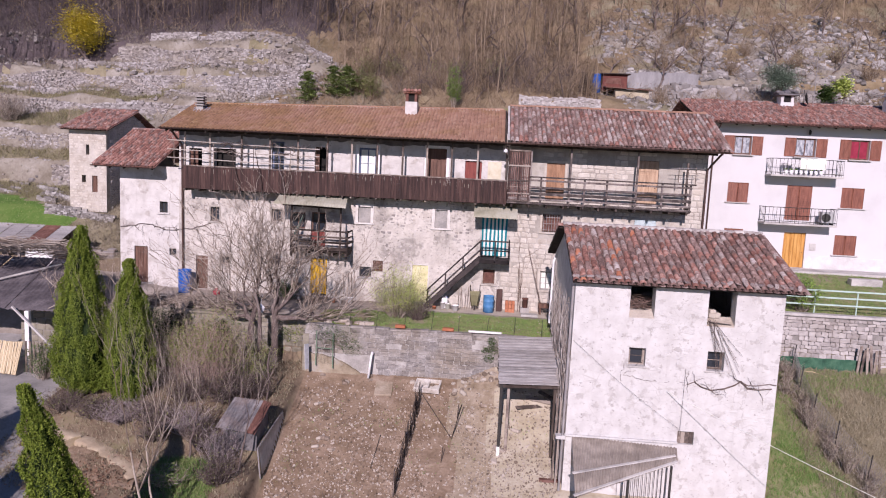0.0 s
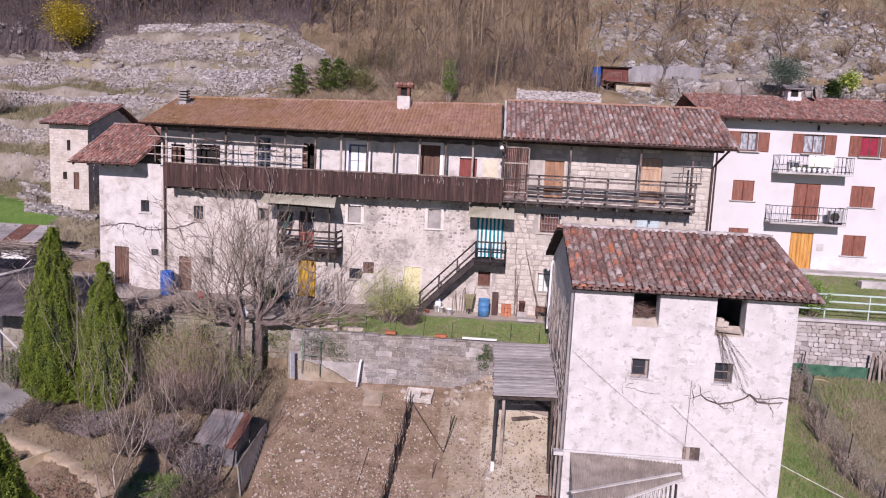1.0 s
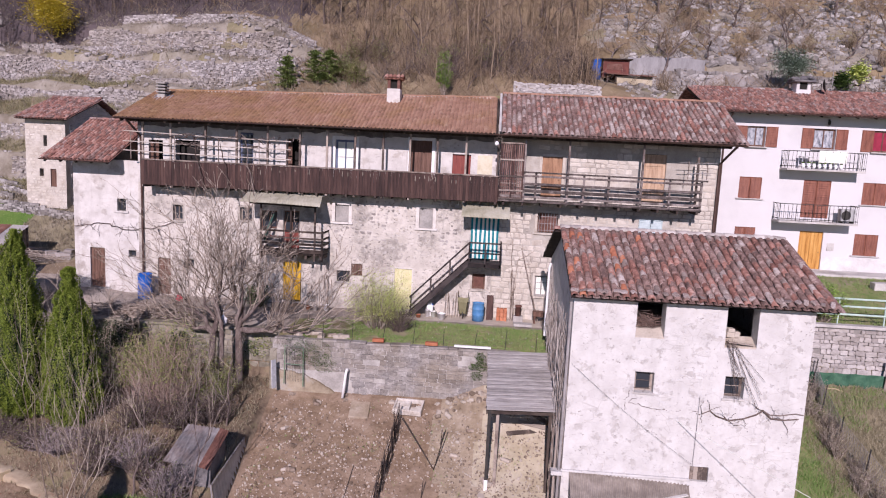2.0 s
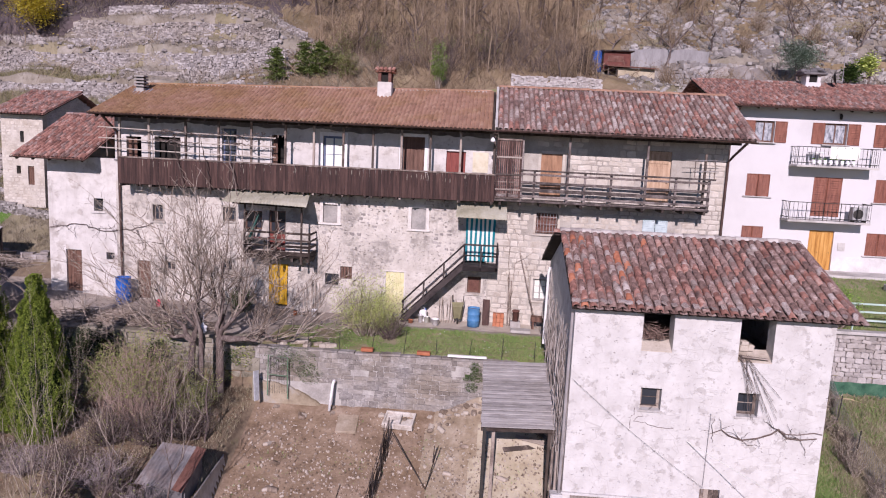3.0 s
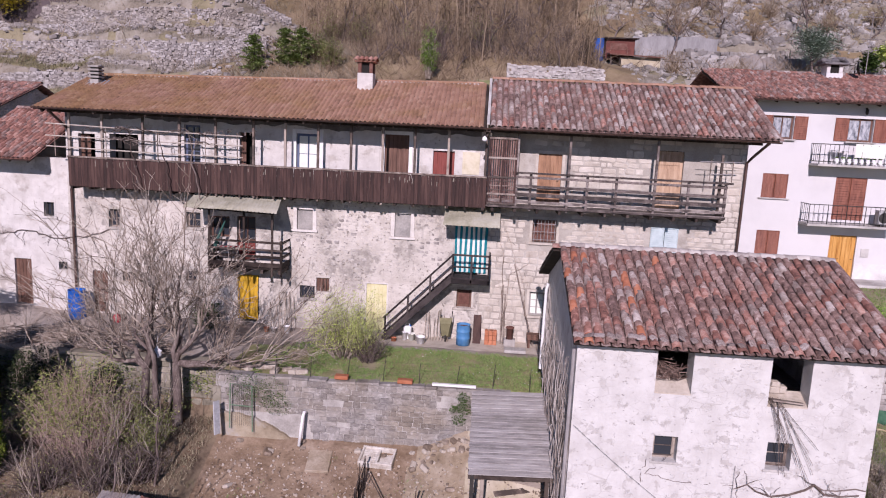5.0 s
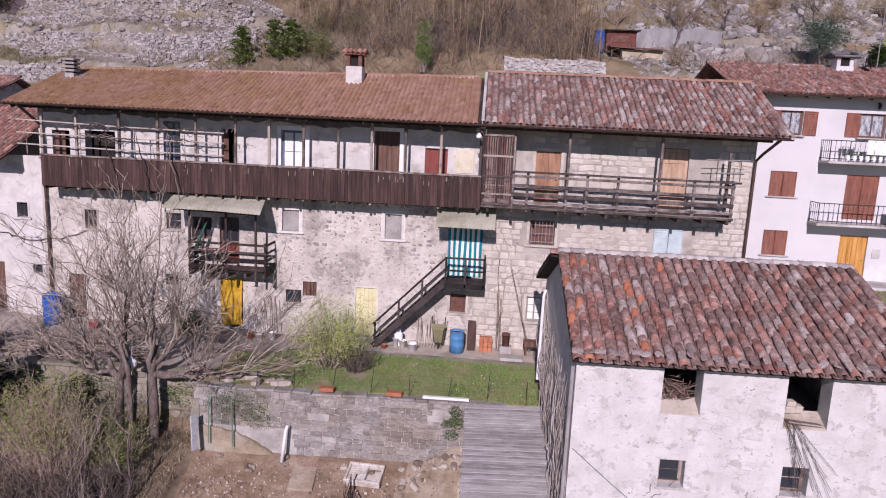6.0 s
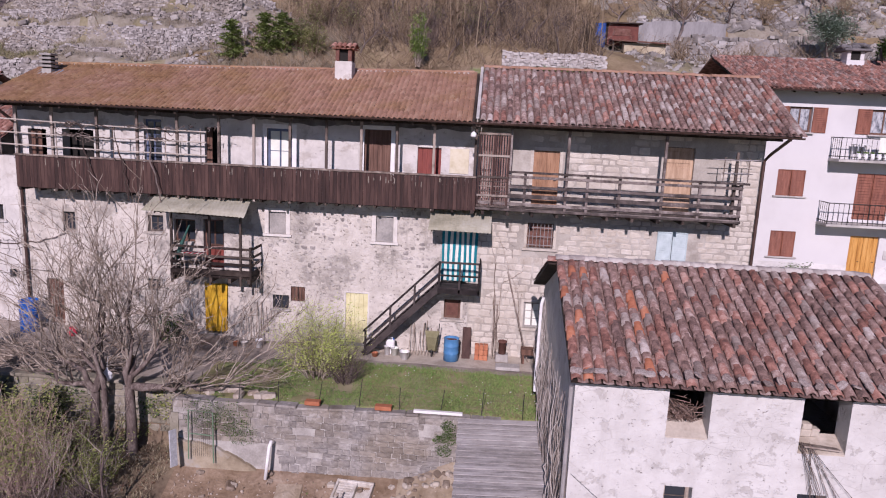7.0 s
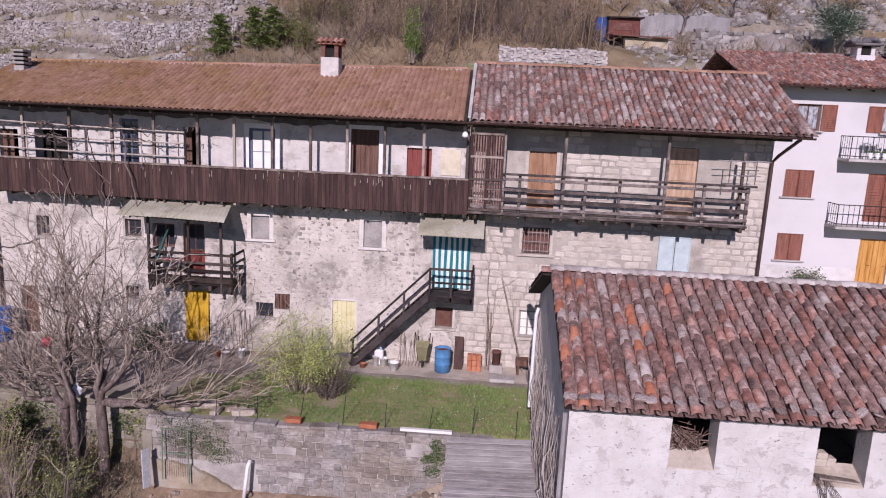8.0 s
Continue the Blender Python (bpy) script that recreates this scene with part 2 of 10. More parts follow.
def flaky(name, tops, under, pits, s1=0.8, s2=4.0, cut1=0.56, cut2=0.62, streak=0.25, rough=0.9, soft=0.05, depth=0.03, crack=0.0):
    """Old wall coating in three layers: a mottled top coat, patches of bare undercoat, and small pits down to the stone."""
    mt, tree, bsdf = nodes_of(name)
    nd, ln = tree.nodes.new, tree.links.new
    co = nd("ShaderNodeTexCoord")

    def noise_of(scale, detail=8.0, stretch=None, rgh=0.62):
        n = nd("ShaderNodeTexNoise")
        n.inputs["Scale"].default_value, n.inputs["Detail"].default_value, n.inputs["Roughness"].default_value = scale, detail, rgh
        if stretch:
            v = nd("ShaderNodeVectorMath")
            v.operation = "MULTIPLY"
            v.inputs[1].default_value = stretch
            ln(co.outputs["Object"], v.inputs[0])
            ln(v.outputs[0], n.inputs["Vector"])
        else:
            ln(co.outputs["Object"], n.inputs["Vector"])
        return n.outputs[0]

    def step(value, a, b):
        m = nd("ShaderNodeMapRange")
        m.interpolation_type = "SMOOTHSTEP"
        m.inputs["From Min"].default_value, m.inputs["From Max"].default_value = a, b
        ln(value, m.inputs["Value"])
        return m.outputs[0]

    def mix(fac, a, b):
        m = nd("ShaderNodeMix")
        m.data_type = "RGBA"
        ln(fac, m.inputs[0])
        for s, c in ((6, a), (7, b)):
            if isinstance(c, tuple):
                m.inputs[s].default_value = (*c, 1)
            else:
                ln(c, m.inputs[s])
        return m.outputs[2]

    top = mix(step(noise_of(1.7, 9), 0.3, 0.7), tops[0], tops[1])
    run = step(noise_of(1.0, 5, (2.2, 2.2, 0.22)), 0.55, 0.78)
    scaled = nd("ShaderNodeMath")
    scaled.operation = "MULTIPLY"
    ln(run, scaled.inputs[0])
    scaled.inputs[1].default_value = streak
    top = mix(scaled.outputs[0], top, under[0])
    a = step(noise_of(s1, 11), cut1, cut1 + soft)
    low = mix(step(noise_of(2.6, 8), 0.35, 0.65), under[0], under[1])
    col = mix(a, top, low)
    if crack:
        seam = nd("ShaderNodeTexVoronoi")
        seam.feature = "DISTANCE_TO_EDGE"
        seam.inputs["Scale"].default_value = 1.0
        warp = nd("ShaderNodeVectorMath")
        warp.operation = "MULTIPLY"
        warp.inputs[1].default_value = (2.1, 2.1, 3.8)
        ln(co.outputs["Object"], warp.inputs[0])
        ln(warp.outputs[0], seam.inputs["Vector"])
        thin = nd("ShaderNodeMapRange")
        thin.inputs["From Min"].default_value, thin.inputs["From Max"].default_value = 0.035, 0.0
        thin.inputs["To Max"].default_value = crack
        ln(seam.outputs["Distance"], thin.inputs["Value"])
        here = nd("ShaderNodeMath")
        here.operation = "MULTIPLY"
        ln(thin.outputs[0], here.inputs[0])
        ln(step(noise_of(0.9, 6), 0.46, 0.6), here.inputs[1])
        col = mix(here.outputs[0], col, under[0])
    b = step(noise_of(s2, 7, (1, 1, 1.5)), cut2, cut2 + soft)
    stone = mix(step(noise_of(1.3, 4), 0.4, 0.6), pits[0], pits[1])
    ln(mix(b, col, stone), bsdf.inputs["Base Color"])
    bsdf.inputs["Roughness"].default_value = rough
    bsdf.inputs["Specular IOR Level"].default_value = 0.25
    h = nd("ShaderNodeMath")
    h.operation = "MULTIPLY_ADD"
    ln(a, h.inputs[0])
    h.inputs[1].default_value = -0.5
    ln(noise_of(11.0, 5), h.inputs[2])
    h2 = nd("ShaderNodeMath")
    h2.operation = "MULTIPLY_ADD"
    ln(b, h2.inputs[0])
    h2.inputs[1].default_value = -0.9
    ln(h.outputs[0], h2.inputs[2])
    bp = nd("ShaderNodeBump")
    bp.inputs["Strength"].default_value, bp.inputs["Distance"].default_value = 0.55, depth
    ln(h2.outputs[0], bp.inputs["Height"])
    ln(bp.outputs[0], bsdf.inputs["Normal"])
    return mt


PLASTER = flaky("old_lime_plaster", ((0.46, 0.42, 0.375), (0.63, 0.59, 0.54)), ((0.28, 0.255, 0.23), (0.46, 0.425, 0.38)), ((0.16, 0.145, 0.13), (0.31, 0.278, 0.245)), 0.85, 7.5, 0.5, 0.585, 0.6, soft=0.09, depth=0.08, crack=0.6)
PLASTER_UP = flaky("whitewashed_upper_plaster", ((0.48, 0.455, 0.43), (0.61, 0.585, 0.56)), ((0.36, 0.328, 0.30), (0.48, 0.445, 0.412)), ((0.20, 0.18, 0.165), (0.36, 0.33, 0.30)), 1.0, 6.5, 0.54, 0.62, 0.7, soft=0.08, crack=0.4)
WHITEWASH = flaky("flaking_whitewash", ((0.49, 0.475, 0.462), (0.58, 0.57, 0.558)), ((0.39, 0.37, 0.355), (0.49, 0.47, 0.455)), ((0.23, 0.21, 0.2), (0.38, 0.355, 0.345)), 2.4, 9.0, 0.55, 0.635, 0.45, soft=0.06, crack=0.75)
MORTAR = surface("pale_mortar", [(0.22, 0.195, 0.17), (0.36, 0.33, 0.29), (0.50, 0.465, 0.415)], scale=0.8, fine=14, bump=0.6, contrast=0.85, smear=((0.54, 0.51, 0.47), 0.6, 0.8, 0.5))
STONE = surface("squared_limestone", [(0.38, 0.34, 0.295), (0.47, 0.43, 0.38), (0.55, 0.51, 0.455), (0.63, 0.59, 0.535)], scale=1.6, fine=14, bump=0.8, jitter=0.22, contrast=0.7, stain=0.5, tint=(0.74, 0.68, 0.6), smear=((0.52, 0.48, 0.43), 0.75, 1.3, 0.5))
RENDER = surface("smooth_white_render", [(0.51, 0.50, 0.505), (0.565, 0.555, 0.56), (0.59, 0.58, 0.585)], scale=0.4, fine=30, bump=0.1)
RENDER_BASE = surface("grey_render_base", [(0.45, 0.44, 0.43), (0.66, 0.64, 0.63)], scale=1.0, fine=20, bump=0.3)
GREYSTONE = surface("grey_rubble_stone", [(0.24, 0.22, 0.205), (0.38, 0.355, 0.335), (0.50, 0.475, 0.455)], scale=1.6, fine=12, bump=0.7, jitter=0.22, contrast=0.8)
BLOCK = surface("weathered_wall_block", [(0.125, 0.115, 0.112), (0.215, 0.20, 0.192), (0.30, 0.282, 0.27), (0.39, 0.37, 0.355)], scale=2.6, fine=18, bump=1.1, jitter=0.3, contrast=0.9, stain=0.7, tint=(0.76, 0.67, 0.53), stain_scale=0.5, smear=((0.47, 0.445, 0.42), 0.7, 3.2, 0.56))
DARKWOOD = surface("dark_stained_boards", [(0.028, 0.015, 0.013), (0.05, 0.026, 0.022), (0.082, 0.045, 0.037)], scale=2.0, fine=14, rough=0.75, bump=0.3, stretch=(3, 3, 0.35), jitter=0.24)
LATTICE = surface("red_brown_lattice_wood", [(0.075, 0.04, 0.034), (0.145, 0.08, 0.066), (0.24, 0.15, 0.125)], scale=2.5, fine=18, rough=0.85, bump=0.4, jitter=0.4)
BALCWOOD = surface("grey_brown_balcony_wood", [(0.05, 0.04, 0.037), (0.145, 0.118, 0.108), (0.31, 0.27, 0.252)], scale=2.5, fine=18, rough=0.85, bump=0.4, jitter=0.5)
GREYWOOD = surface("weathered_grey_wood", [(0.075, 0.058, 0.05), (0.185, 0.145, 0.122), (0.33, 0.28, 0.24)], scale=2.5, fine=18, rough=0.85, bump=0.4, jitter=0.5)
STAIRWOOD = surface("blackened_stair_timber", [(0.012, 0.009, 0.009), (0.03, 0.023, 0.023), (0.06, 0.048, 0.046)], scale=2.0, fine=18, rough=0.8, bump=0.3, jitter=0.35)
BEAMWOOD = surface("dark_rafters", [(0.018, 0.012, 0.01), (0.042, 0.03, 0.025), (0.08, 0.062, 0.052)], scale=2.0, fine=18, rough=0.85, bump=0.3, jitter=0.4)
BROWNDOOR = surface("brown_door_wood", [(0.068, 0.035, 0.025), (0.13, 0.068, 0.048), (0.19, 0.108, 0.08)], scale=2.0, fine=14, rough=0.65, bump=0.2, stretch=(4, 4, 0.4))
REDDOOR = surface("red_brown_paint", [(0.13, 0.03, 0.024), (0.21, 0.048, 0.037), (0.25, 0.068, 0.052)], scale=2.0, fine=14, rough=0.55, bump=0.2, stretch=(4, 4, 0.4))
SHUTTER = surface("shutter_red_brown", [(0.13, 0.044, 0.028), (0.205, 0.074, 0.046), (0.26, 0.10, 0.064)], scale=1.5, fine=20, rough=0.5, bump=0.15, stretch=(6, 1, 1))
OAK = surface("golden_oak_door", [(0.34, 0.15, 0.03), (0.50, 0.25, 0.06), (0.58, 0.32, 0.10)], scale=2.0, fine=14, rough=0.5, bump=0.15, stretch=(4, 4, 0.4))
YELLOWDOOR = surface("faded_yellow_paint", [(0.46, 0.42, 0.22), (0.62, 0.58, 0.33), (0.66, 0.63, 0.40)], scale=2.0, fine=12, rough=0.6, bump=0.2)
BLUEPAINT = surface("pale_blue_paint", [(0.34, 0.425, 0.445), (0.46, 0.545, 0.56)], scale=3.0, fine=20, rough=0.55, bump=0.2)
BLUEFRAME = surface("blue_grey_window_frame", [(0.08, 0.10, 0.17), (0.14, 0.17, 0.26)], scale=3.0, fine=20, rough=0.5, bump=0.1)
WHITEPAINT = surface("white_paint", [(0.66, 0.65, 0.64), (0.80, 0.79, 0.78)], scale=3.0, fine=20, rough=0.5, bump=0.15)
GREYPANEL = surface("grey_shutter_panel", [(0.22, 0.21, 0.20), (0.36, 0.34, 0.32)], scale=2.0, fine=16, rough=0.7, bump=0.2)
# near-black, so the unlit insides of openings and flues are dark by colour
DARK = surface("unlit_black", [(0.012, 0.011, 0.01), (0.025, 0.022, 0.02)], scale=1.0, fine=8, rough=0.9, bump=0.1)
GLASS = glass()
IRON = surface("dark_iron", [(0.02, 0.02, 0.02), (0.05, 0.045, 0.04)], scale=5.0, fine=30, rough=0.6, bump=0.2)
GUTTER = surface("brown_gutter_metal", [(0.06, 0.035, 0.028), (0.10, 0.06, 0.05)], scale=2.0, fine=20, rough=0.45, bump=0.05, metal=0.3)
TILE_A = surface("orange_roof_tile", [(0.215, 0.12, 0.082), (0.30, 0.172, 0.118), (0.36, 0.215, 0.152), (0.41, 0.275, 0.20)], scale=0.8, fine=16, rough=0.9, bump=0.4, jitter=0.3, contrast=0.85, stain=0.8, tint=(0.84, 0.84, 0.56), stain_scale=0.5, drift=(-22.0, 2.0))
TILE_B = surface("old_clay_tile", [(0.065, 0.043, 0.039), (0.155, 0.097, 0.083), (0.26, 0.172, 0.15), (0.44, 0.355, 0.325)], scale=6.0, fine=30, rough=0.92, bump=0.6, jitter=0.25, contrast=0.78, stain=0.5, tint=(0.62, 0.62, 0.66))
TILE_ORANGE = surface("new_orange_tile", [(0.25, 0.095, 0.055), (0.36, 0.135, 0.075), (0.42, 0.19, 0.12)], scale=3.0, fine=18, rough=0.9, bump=0.4, jitter=0.3)
TILE_GREY = surface("lichen_grey_tile", [(0.11, 0.082, 0.076), (0.21, 0.162, 0.145), (0.33, 0.275, 0.255), (0.47, 0.415, 0.395)], scale=5.0, fine=26, rough=0.92, bump=0.6, jitter=0.25, contrast=0.8)
TILE_C = surface("red_clay_tile", [(0.08, 0.042, 0.036), (0.18, 0.086, 0.068), (0.29, 0.148, 0.118), (0.41, 0.275, 0.235)], scale=5.0, fine=26, rough=0.92, bump=0.6, jitter=0.28, contrast=0.75)
FIBRE = surface("mossy_fibre_cement", [(0.21, 0.20, 0.14), (0.345, 0.33, 0.26), (0.45, 0.435, 0.37)], scale=1.4, fine=12, rough=0.9, bump=0.4, contrast=0.8, stain=0.4, tint=(0.7, 0.68, 0.55))
HUTCHROOF = surface("dull_patched_sheet", [(0.10, 0.095, 0.098), (0.185, 0.175, 0.178), (0.28, 0.265, 0.265)], scale=2.4, fine=14, rough=0.85, bump=0.5, contrast=0.9, stain=0.6, tint=(0.75, 0.58, 0.5), stain_scale=1.6)
BARNCANOPY = surface("dull_brown_ribbed_sheet", [(0.13, 0.11, 0.096), (0.235, 0.205, 0.18), (0.36, 0.325, 0.29)], scale=2.0, fine=14, rough=0.9, bump=0.5, contrast=0.85, stain=0.4, tint=(0.7, 0.64, 0.56))
CANOPY = surface("brown_grey_canopy_sheet", [(0.20, 0.175, 0.145), (0.32, 0.29, 0.245), (0.43, 0.40, 0.35)], scale=2.0, fine=14, rough=0.9, bump=0.5, contrast=0.85, stain=0.4, tint=(0.7, 0.66, 0.58))
GREYSHEET = surface("grey_corrugated_sheet", [(0.15, 0.14, 0.138), (0.27, 0.253, 0.25), (0.36, 0.342, 0.337)], scale=2.0, fine=14, rough=0.85, bump=0.4, stretch=(0.35, 4, 1), jitter=0.18, contrast=0.8)
BLUEPLASTIC = surface("blue_plastic", [(0.002, 0.07, 0.34), (0.006, 0.125, 0.50)], scale=2.0, fine=10, rough=0.5, bump=0.05)
BLUEDRUM = surface("faded_blue_drum", [(0.05, 0.17, 0.36), (0.10, 0.26, 0.47)], scale=3.0, fine=10, rough=0.5, bump=0.1)
RUST = surface("rusty_metal", [(0.07, 0.032, 0.025), (0.14, 0.065, 0.05), (0.21, 0.12, 0.10)], scale=3.0, fine=15, rough=0.9, bump=0.3, contrast=0.8)
CAPTILE = surface("weathered_cap_tile", [(0.27, 0.115, 0.078), (0.39, 0.19, 0.14), (0.50, 0.29, 0.23)], scale=4.0, fine=18, rough=0.9, bump=0.4, jitter=0.35)
TERRACOTTA = surface("terracotta", [(0.34, 0.12, 0.06), (0.48, 0.20, 0.11)], scale=3.0, fine=15, rough=0.85, bump=0.2, jitter=0.3)
WHITEPLASTIC = surface("white_plastic", [(0.66, 0.66, 0.67), (0.80, 0.80, 0.80)], scale=3.0, fine=12, rough=0.4, bump=0.05)
TEAL = surface("teal_cloth", [(0.0, 0.14, 0.185), (0.005, 0.215, 0.265)], scale=2.0, fine=30, rough=0.8, bump=0.2)
CREAM = surface("cream_cloth", [(0.62, 0.64, 0.58), (0.76, 0.77, 0.70)], scale=2.0, fine=30, rough=0.8, bump=0.2)
YELLOWCLOTH = surface("yellow_cloth", [(0.40, 0.22, 0.012), (0.60, 0.37, 0.025)], scale=2.0, fine=30, rough=0.8, bump=0.2)
REDCLOTH = surface("red_cloth", [(0.40, 0.03, 0.05), (0.55, 0.06, 0.09)], scale=2.0, fine=30, rough=0.8, bump=0.2)
PALEWOOD = surface("pale_sawn_wood", [(0.46, 0.36, 0.22), (0.64, 0.53, 0.36)], scale=3.0, fine=20, rough=0.8, bump=0.3, jitter=0.4)
BARK = surface("grey_bark", [(0.055, 0.04, 0.036), (0.13, 0.10, 0.09), (0.24, 0.20, 0.18)], scale=4.0, fine=20, rough=0.95, bump=0.7, stretch=(1, 1, 0.4))
TWIG = surface("bare_twig", [(0.15, 0.115, 0.09), (0.275, 0.226, 0.184), (0.41, 0.352, 0.30)], scale=3.0, fine=15, rough=0.95, bump=0.3, jitter=0.5)
WOODTWIG = surface("bare_woodland_twig", [(0.125, 0.088, 0.056), (0.22, 0.16, 0.105), (0.33, 0.255, 0.18)], scale=0.4, fine=8, rough=0.95, bump=0.2, jitter=0.5)
CONCRETE = surface("grey_concrete", [(0.30, 0.285, 0.27), (0.44, 0.42, 0.40), (0.54, 0.52, 0.50)], scale=1.0, fine=14, rough=0.9, bump=0.3)
GREENMETAL = surface("pale_green_railing_paint", [(0.34, 0.46, 0.40), (0.46, 0.58, 0.52)], scale=3.0, fine=20, rough=0.5, bump=0.1)
GREENNET = surface("green_netting", [(0.02, 0.065, 0.042), (0.04, 0.115, 0.07), (0.07, 0.16, 0.10)], scale=3.0, fine=60, rough=0.8, bump=0.3)
CYPRESS = leaf("thuja_foliage", [(0.075, 0.115, 0.014), (0.15, 0.205, 0.026), (0.235, 0.29, 0.05)])
BUSHLEAF = leaf("spring_leaves", [(0.31, 0.40, 0.08), (0.47, 0.55, 0.13), (0.62, 0.67, 0.26)])
OLIVELEAF = leaf("olive_green_young_leaves", [(0.15, 0.18, 0.05), (0.26, 0.295, 0.09), (0.39, 0.40, 0.16)])
HILLBLADE = leaf("hillside_grass_blades", [(0.14, 0.118, 0.08), (0.225, 0.19, 0.14), (0.30, 0.265, 0.205)])
IVY = leaf("ivy_leaves", [(0.03, 0.06, 0.015), (0.07, 0.12, 0.03), (0.12, 0.19, 0.05)])
YELLOWLEAF = leaf("yellow_catkins", [(0.46, 0.36, 0.02), (0.66, 0.54, 0.05), (0.56, 0.50, 0.10)])
FIRLEAF = leaf("fir_needles", [(0.10, 0.145, 0.035), (0.19, 0.255, 0.075), (0.30, 0.36, 0.125)])
GRASSBLADE = leaf("grass_blades", [(0.11, 0.21, 0.045), (0.16, 0.27, 0.07), (0.32, 0.31, 0.15)])
DRYBLADE = leaf("dry_grass_blades", [(0.18, 0.155, 0.095), (0.29, 0.25, 0.165), (0.38, 0.335, 0.235)])
SOIL = surface("bare_garden_soil", [(0.10, 0.066, 0.042), (0.195, 0.136, 0.092), (0.285, 0.21, 0.152), (0.39, 0.32, 0.255)], scale=1.3, fine=9, rough=0.95, bump=1.3, contrast=0.85, detail=10, distance=0.08, stain=0.45, tint=(0.85, 0.82, 0.68), stain_scale=0.5)
LAWN = surface("lawn", [(0.12, 0.17, 0.055), (0.17, 0.21, 0.08), (0.245, 0.235, 0.12), (0.36, 0.305, 0.21)], scale=0.9, fine=14, rough=0.95, bump=0.8, contrast=0.6, detail=9, distance=0.05, stain=0.5, tint=(1.0, 0.84, 0.76), stain_scale=0.7, smear=((0.34, 0.285, 0.20), 0.7, 0.55, 0.53))
FIELD = surface("bright_green_field", [(0.06, 0.12, 0.02), (0.09, 0.17, 0.03), (0.14, 0.20, 0.05)], scale=0.6, fine=10, rough=0.95, bump=0.6)
MEADOW = surface("dry_winter_grass", [(0.115, 0.112, 0.055), (0.19, 0.165, 0.10), (0.255, 0.22, 0.145), (0.31, 0.275, 0.20)], scale=0.45, fine=8, rough=0.95, bump=0.8, contrast=0.7, detail=9, distance=0.06)
SCREE = surface("stony_hillside", [(0.13, 0.108, 0.08), (0.20, 0.172, 0.135), (0.27, 0.24, 0.20), (0.35, 0.325, 0.29)], scale=0.5, fine=6, rough=0.95, bump=0.9, contrast=0.7, detail=9, distance=0.12, smear=((0.165, 0.15, 0.10), 0.4, 0.35, 0.55))
LEAFLITTER = surface("woodland_floor", [(0.085, 0.06, 0.034), (0.175, 0.126, 0.078), (0.255, 0.192, 0.122), (0.35, 0.28, 0.19)], scale=0.35, fine=5, rough=0.95, bump=1.0, contrast=0.85, detail=9, distance=0.12, stain=0.5, tint=(0.72, 0.75, 0.55), stain_scale=0.3)
ASPHALT = surface("worn_yard_paving", [(0.20, 0.19, 0.185), (0.30, 0.285, 0.275), (0.38, 0.36, 0.35)], scale=0.5, fine=12, rough=0.9, bump=0.2)
FLATBLADE = leaf("olive_brown_grass_blades", [(0.13, 0.125, 0.06), (0.22, 0.205, 0.105), (0.31, 0.275, 0.16)])
GREYROCK = surface("grey_weathered_limestone", [(0.13, 0.118, 0.112), (0.26, 0.242, 0.232), (0.44, 0.42, 0.41)], scale=0.7, fine=5, rough=0.95, bump=0.9, jitter=0.5, contrast=0.85, distance=0.1, stain=0.6, tint=(0.7, 0.66, 0.56), stain_scale=0.3)
ROCK = surface("limestone_crag", [(0.165, 0.148, 0.142), (0.30, 0.275, 0.266), (0.44, 0.415, 0.405)], scale=0.7, fine=5, rough=0.95, bump=0.9, jitter=0.5, contrast=0.85, distance=0.1, stain=0.6, tint=(0.70, 0.64, 0.54), stain_scale=0.3)
GRAVEL = surface("trodden_gravel", [(0.17, 0.14, 0.115), (0.29, 0.25, 0.215), (0.40, 0.36, 0.32)], scale=0.8, fine=10, rough=0.95, bump=0.6, contrast=0.7, detail=9)
LIMEMORTAR = surface("pale_wall_mortar", [(0.25, 0.232, 0.215), (0.35, 0.33, 0.31), (0.45, 0.43, 0.405)], scale=1.4, fine=14, bump=0.7)
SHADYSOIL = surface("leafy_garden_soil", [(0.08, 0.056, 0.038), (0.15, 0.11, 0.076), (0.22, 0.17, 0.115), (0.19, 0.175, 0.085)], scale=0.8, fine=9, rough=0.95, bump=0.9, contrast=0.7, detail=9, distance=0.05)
RUBBLE = surface("plastered_rubble", [(0.29, 0.26, 0.225), (0.41, 0.37, 0.325), (0.53, 0.49, 0.44)], scale=1.6, fine=12, bump=0.8, jitter=0.25, stain=0.4, tint=(0.7, 0.65, 0.58), smear=((0.54, 0.505, 0.46), 0.85, 1.5, 0.47))
TANDOOR = surface("tan_door_wood", [(0.20, 0.105, 0.06), (0.32, 0.175, 0.10), (0.40, 0.24, 0.15)], scale=2.0, fine=14, rough=0.6, bump=0.2, stretch=(4, 4, 0.4))
GALVANISED = surface("galvanised_sheet", [(0.34, 0.37, 0.42), (0.50, 0.53, 0.58)], scale=2.0, fine=10, rough=0.42, bump=0.1, metal=0.6)
HUTWOOD = surface("dark_red_hut_boards", [(0.09, 0.03, 0.025), (0.16, 0.055, 0.042)], scale=2.0, fine=14, rough=0.8, bump=0.3)
DARKMORTAR = surface("grey_wall_mortar", [(0.19, 0.175, 0.162), (0.31, 0.29, 0.272)], scale=1.4, fine=14, bump=0.6)
STICKS = surface("reddish_dry_sticks", [(0.10, 0.06, 0.048), (0.19, 0.125, 0.10), (0.30, 0.22, 0.185)], scale=3.0, fine=15, rough=0.95, bump=0.3, jitter=0.5)
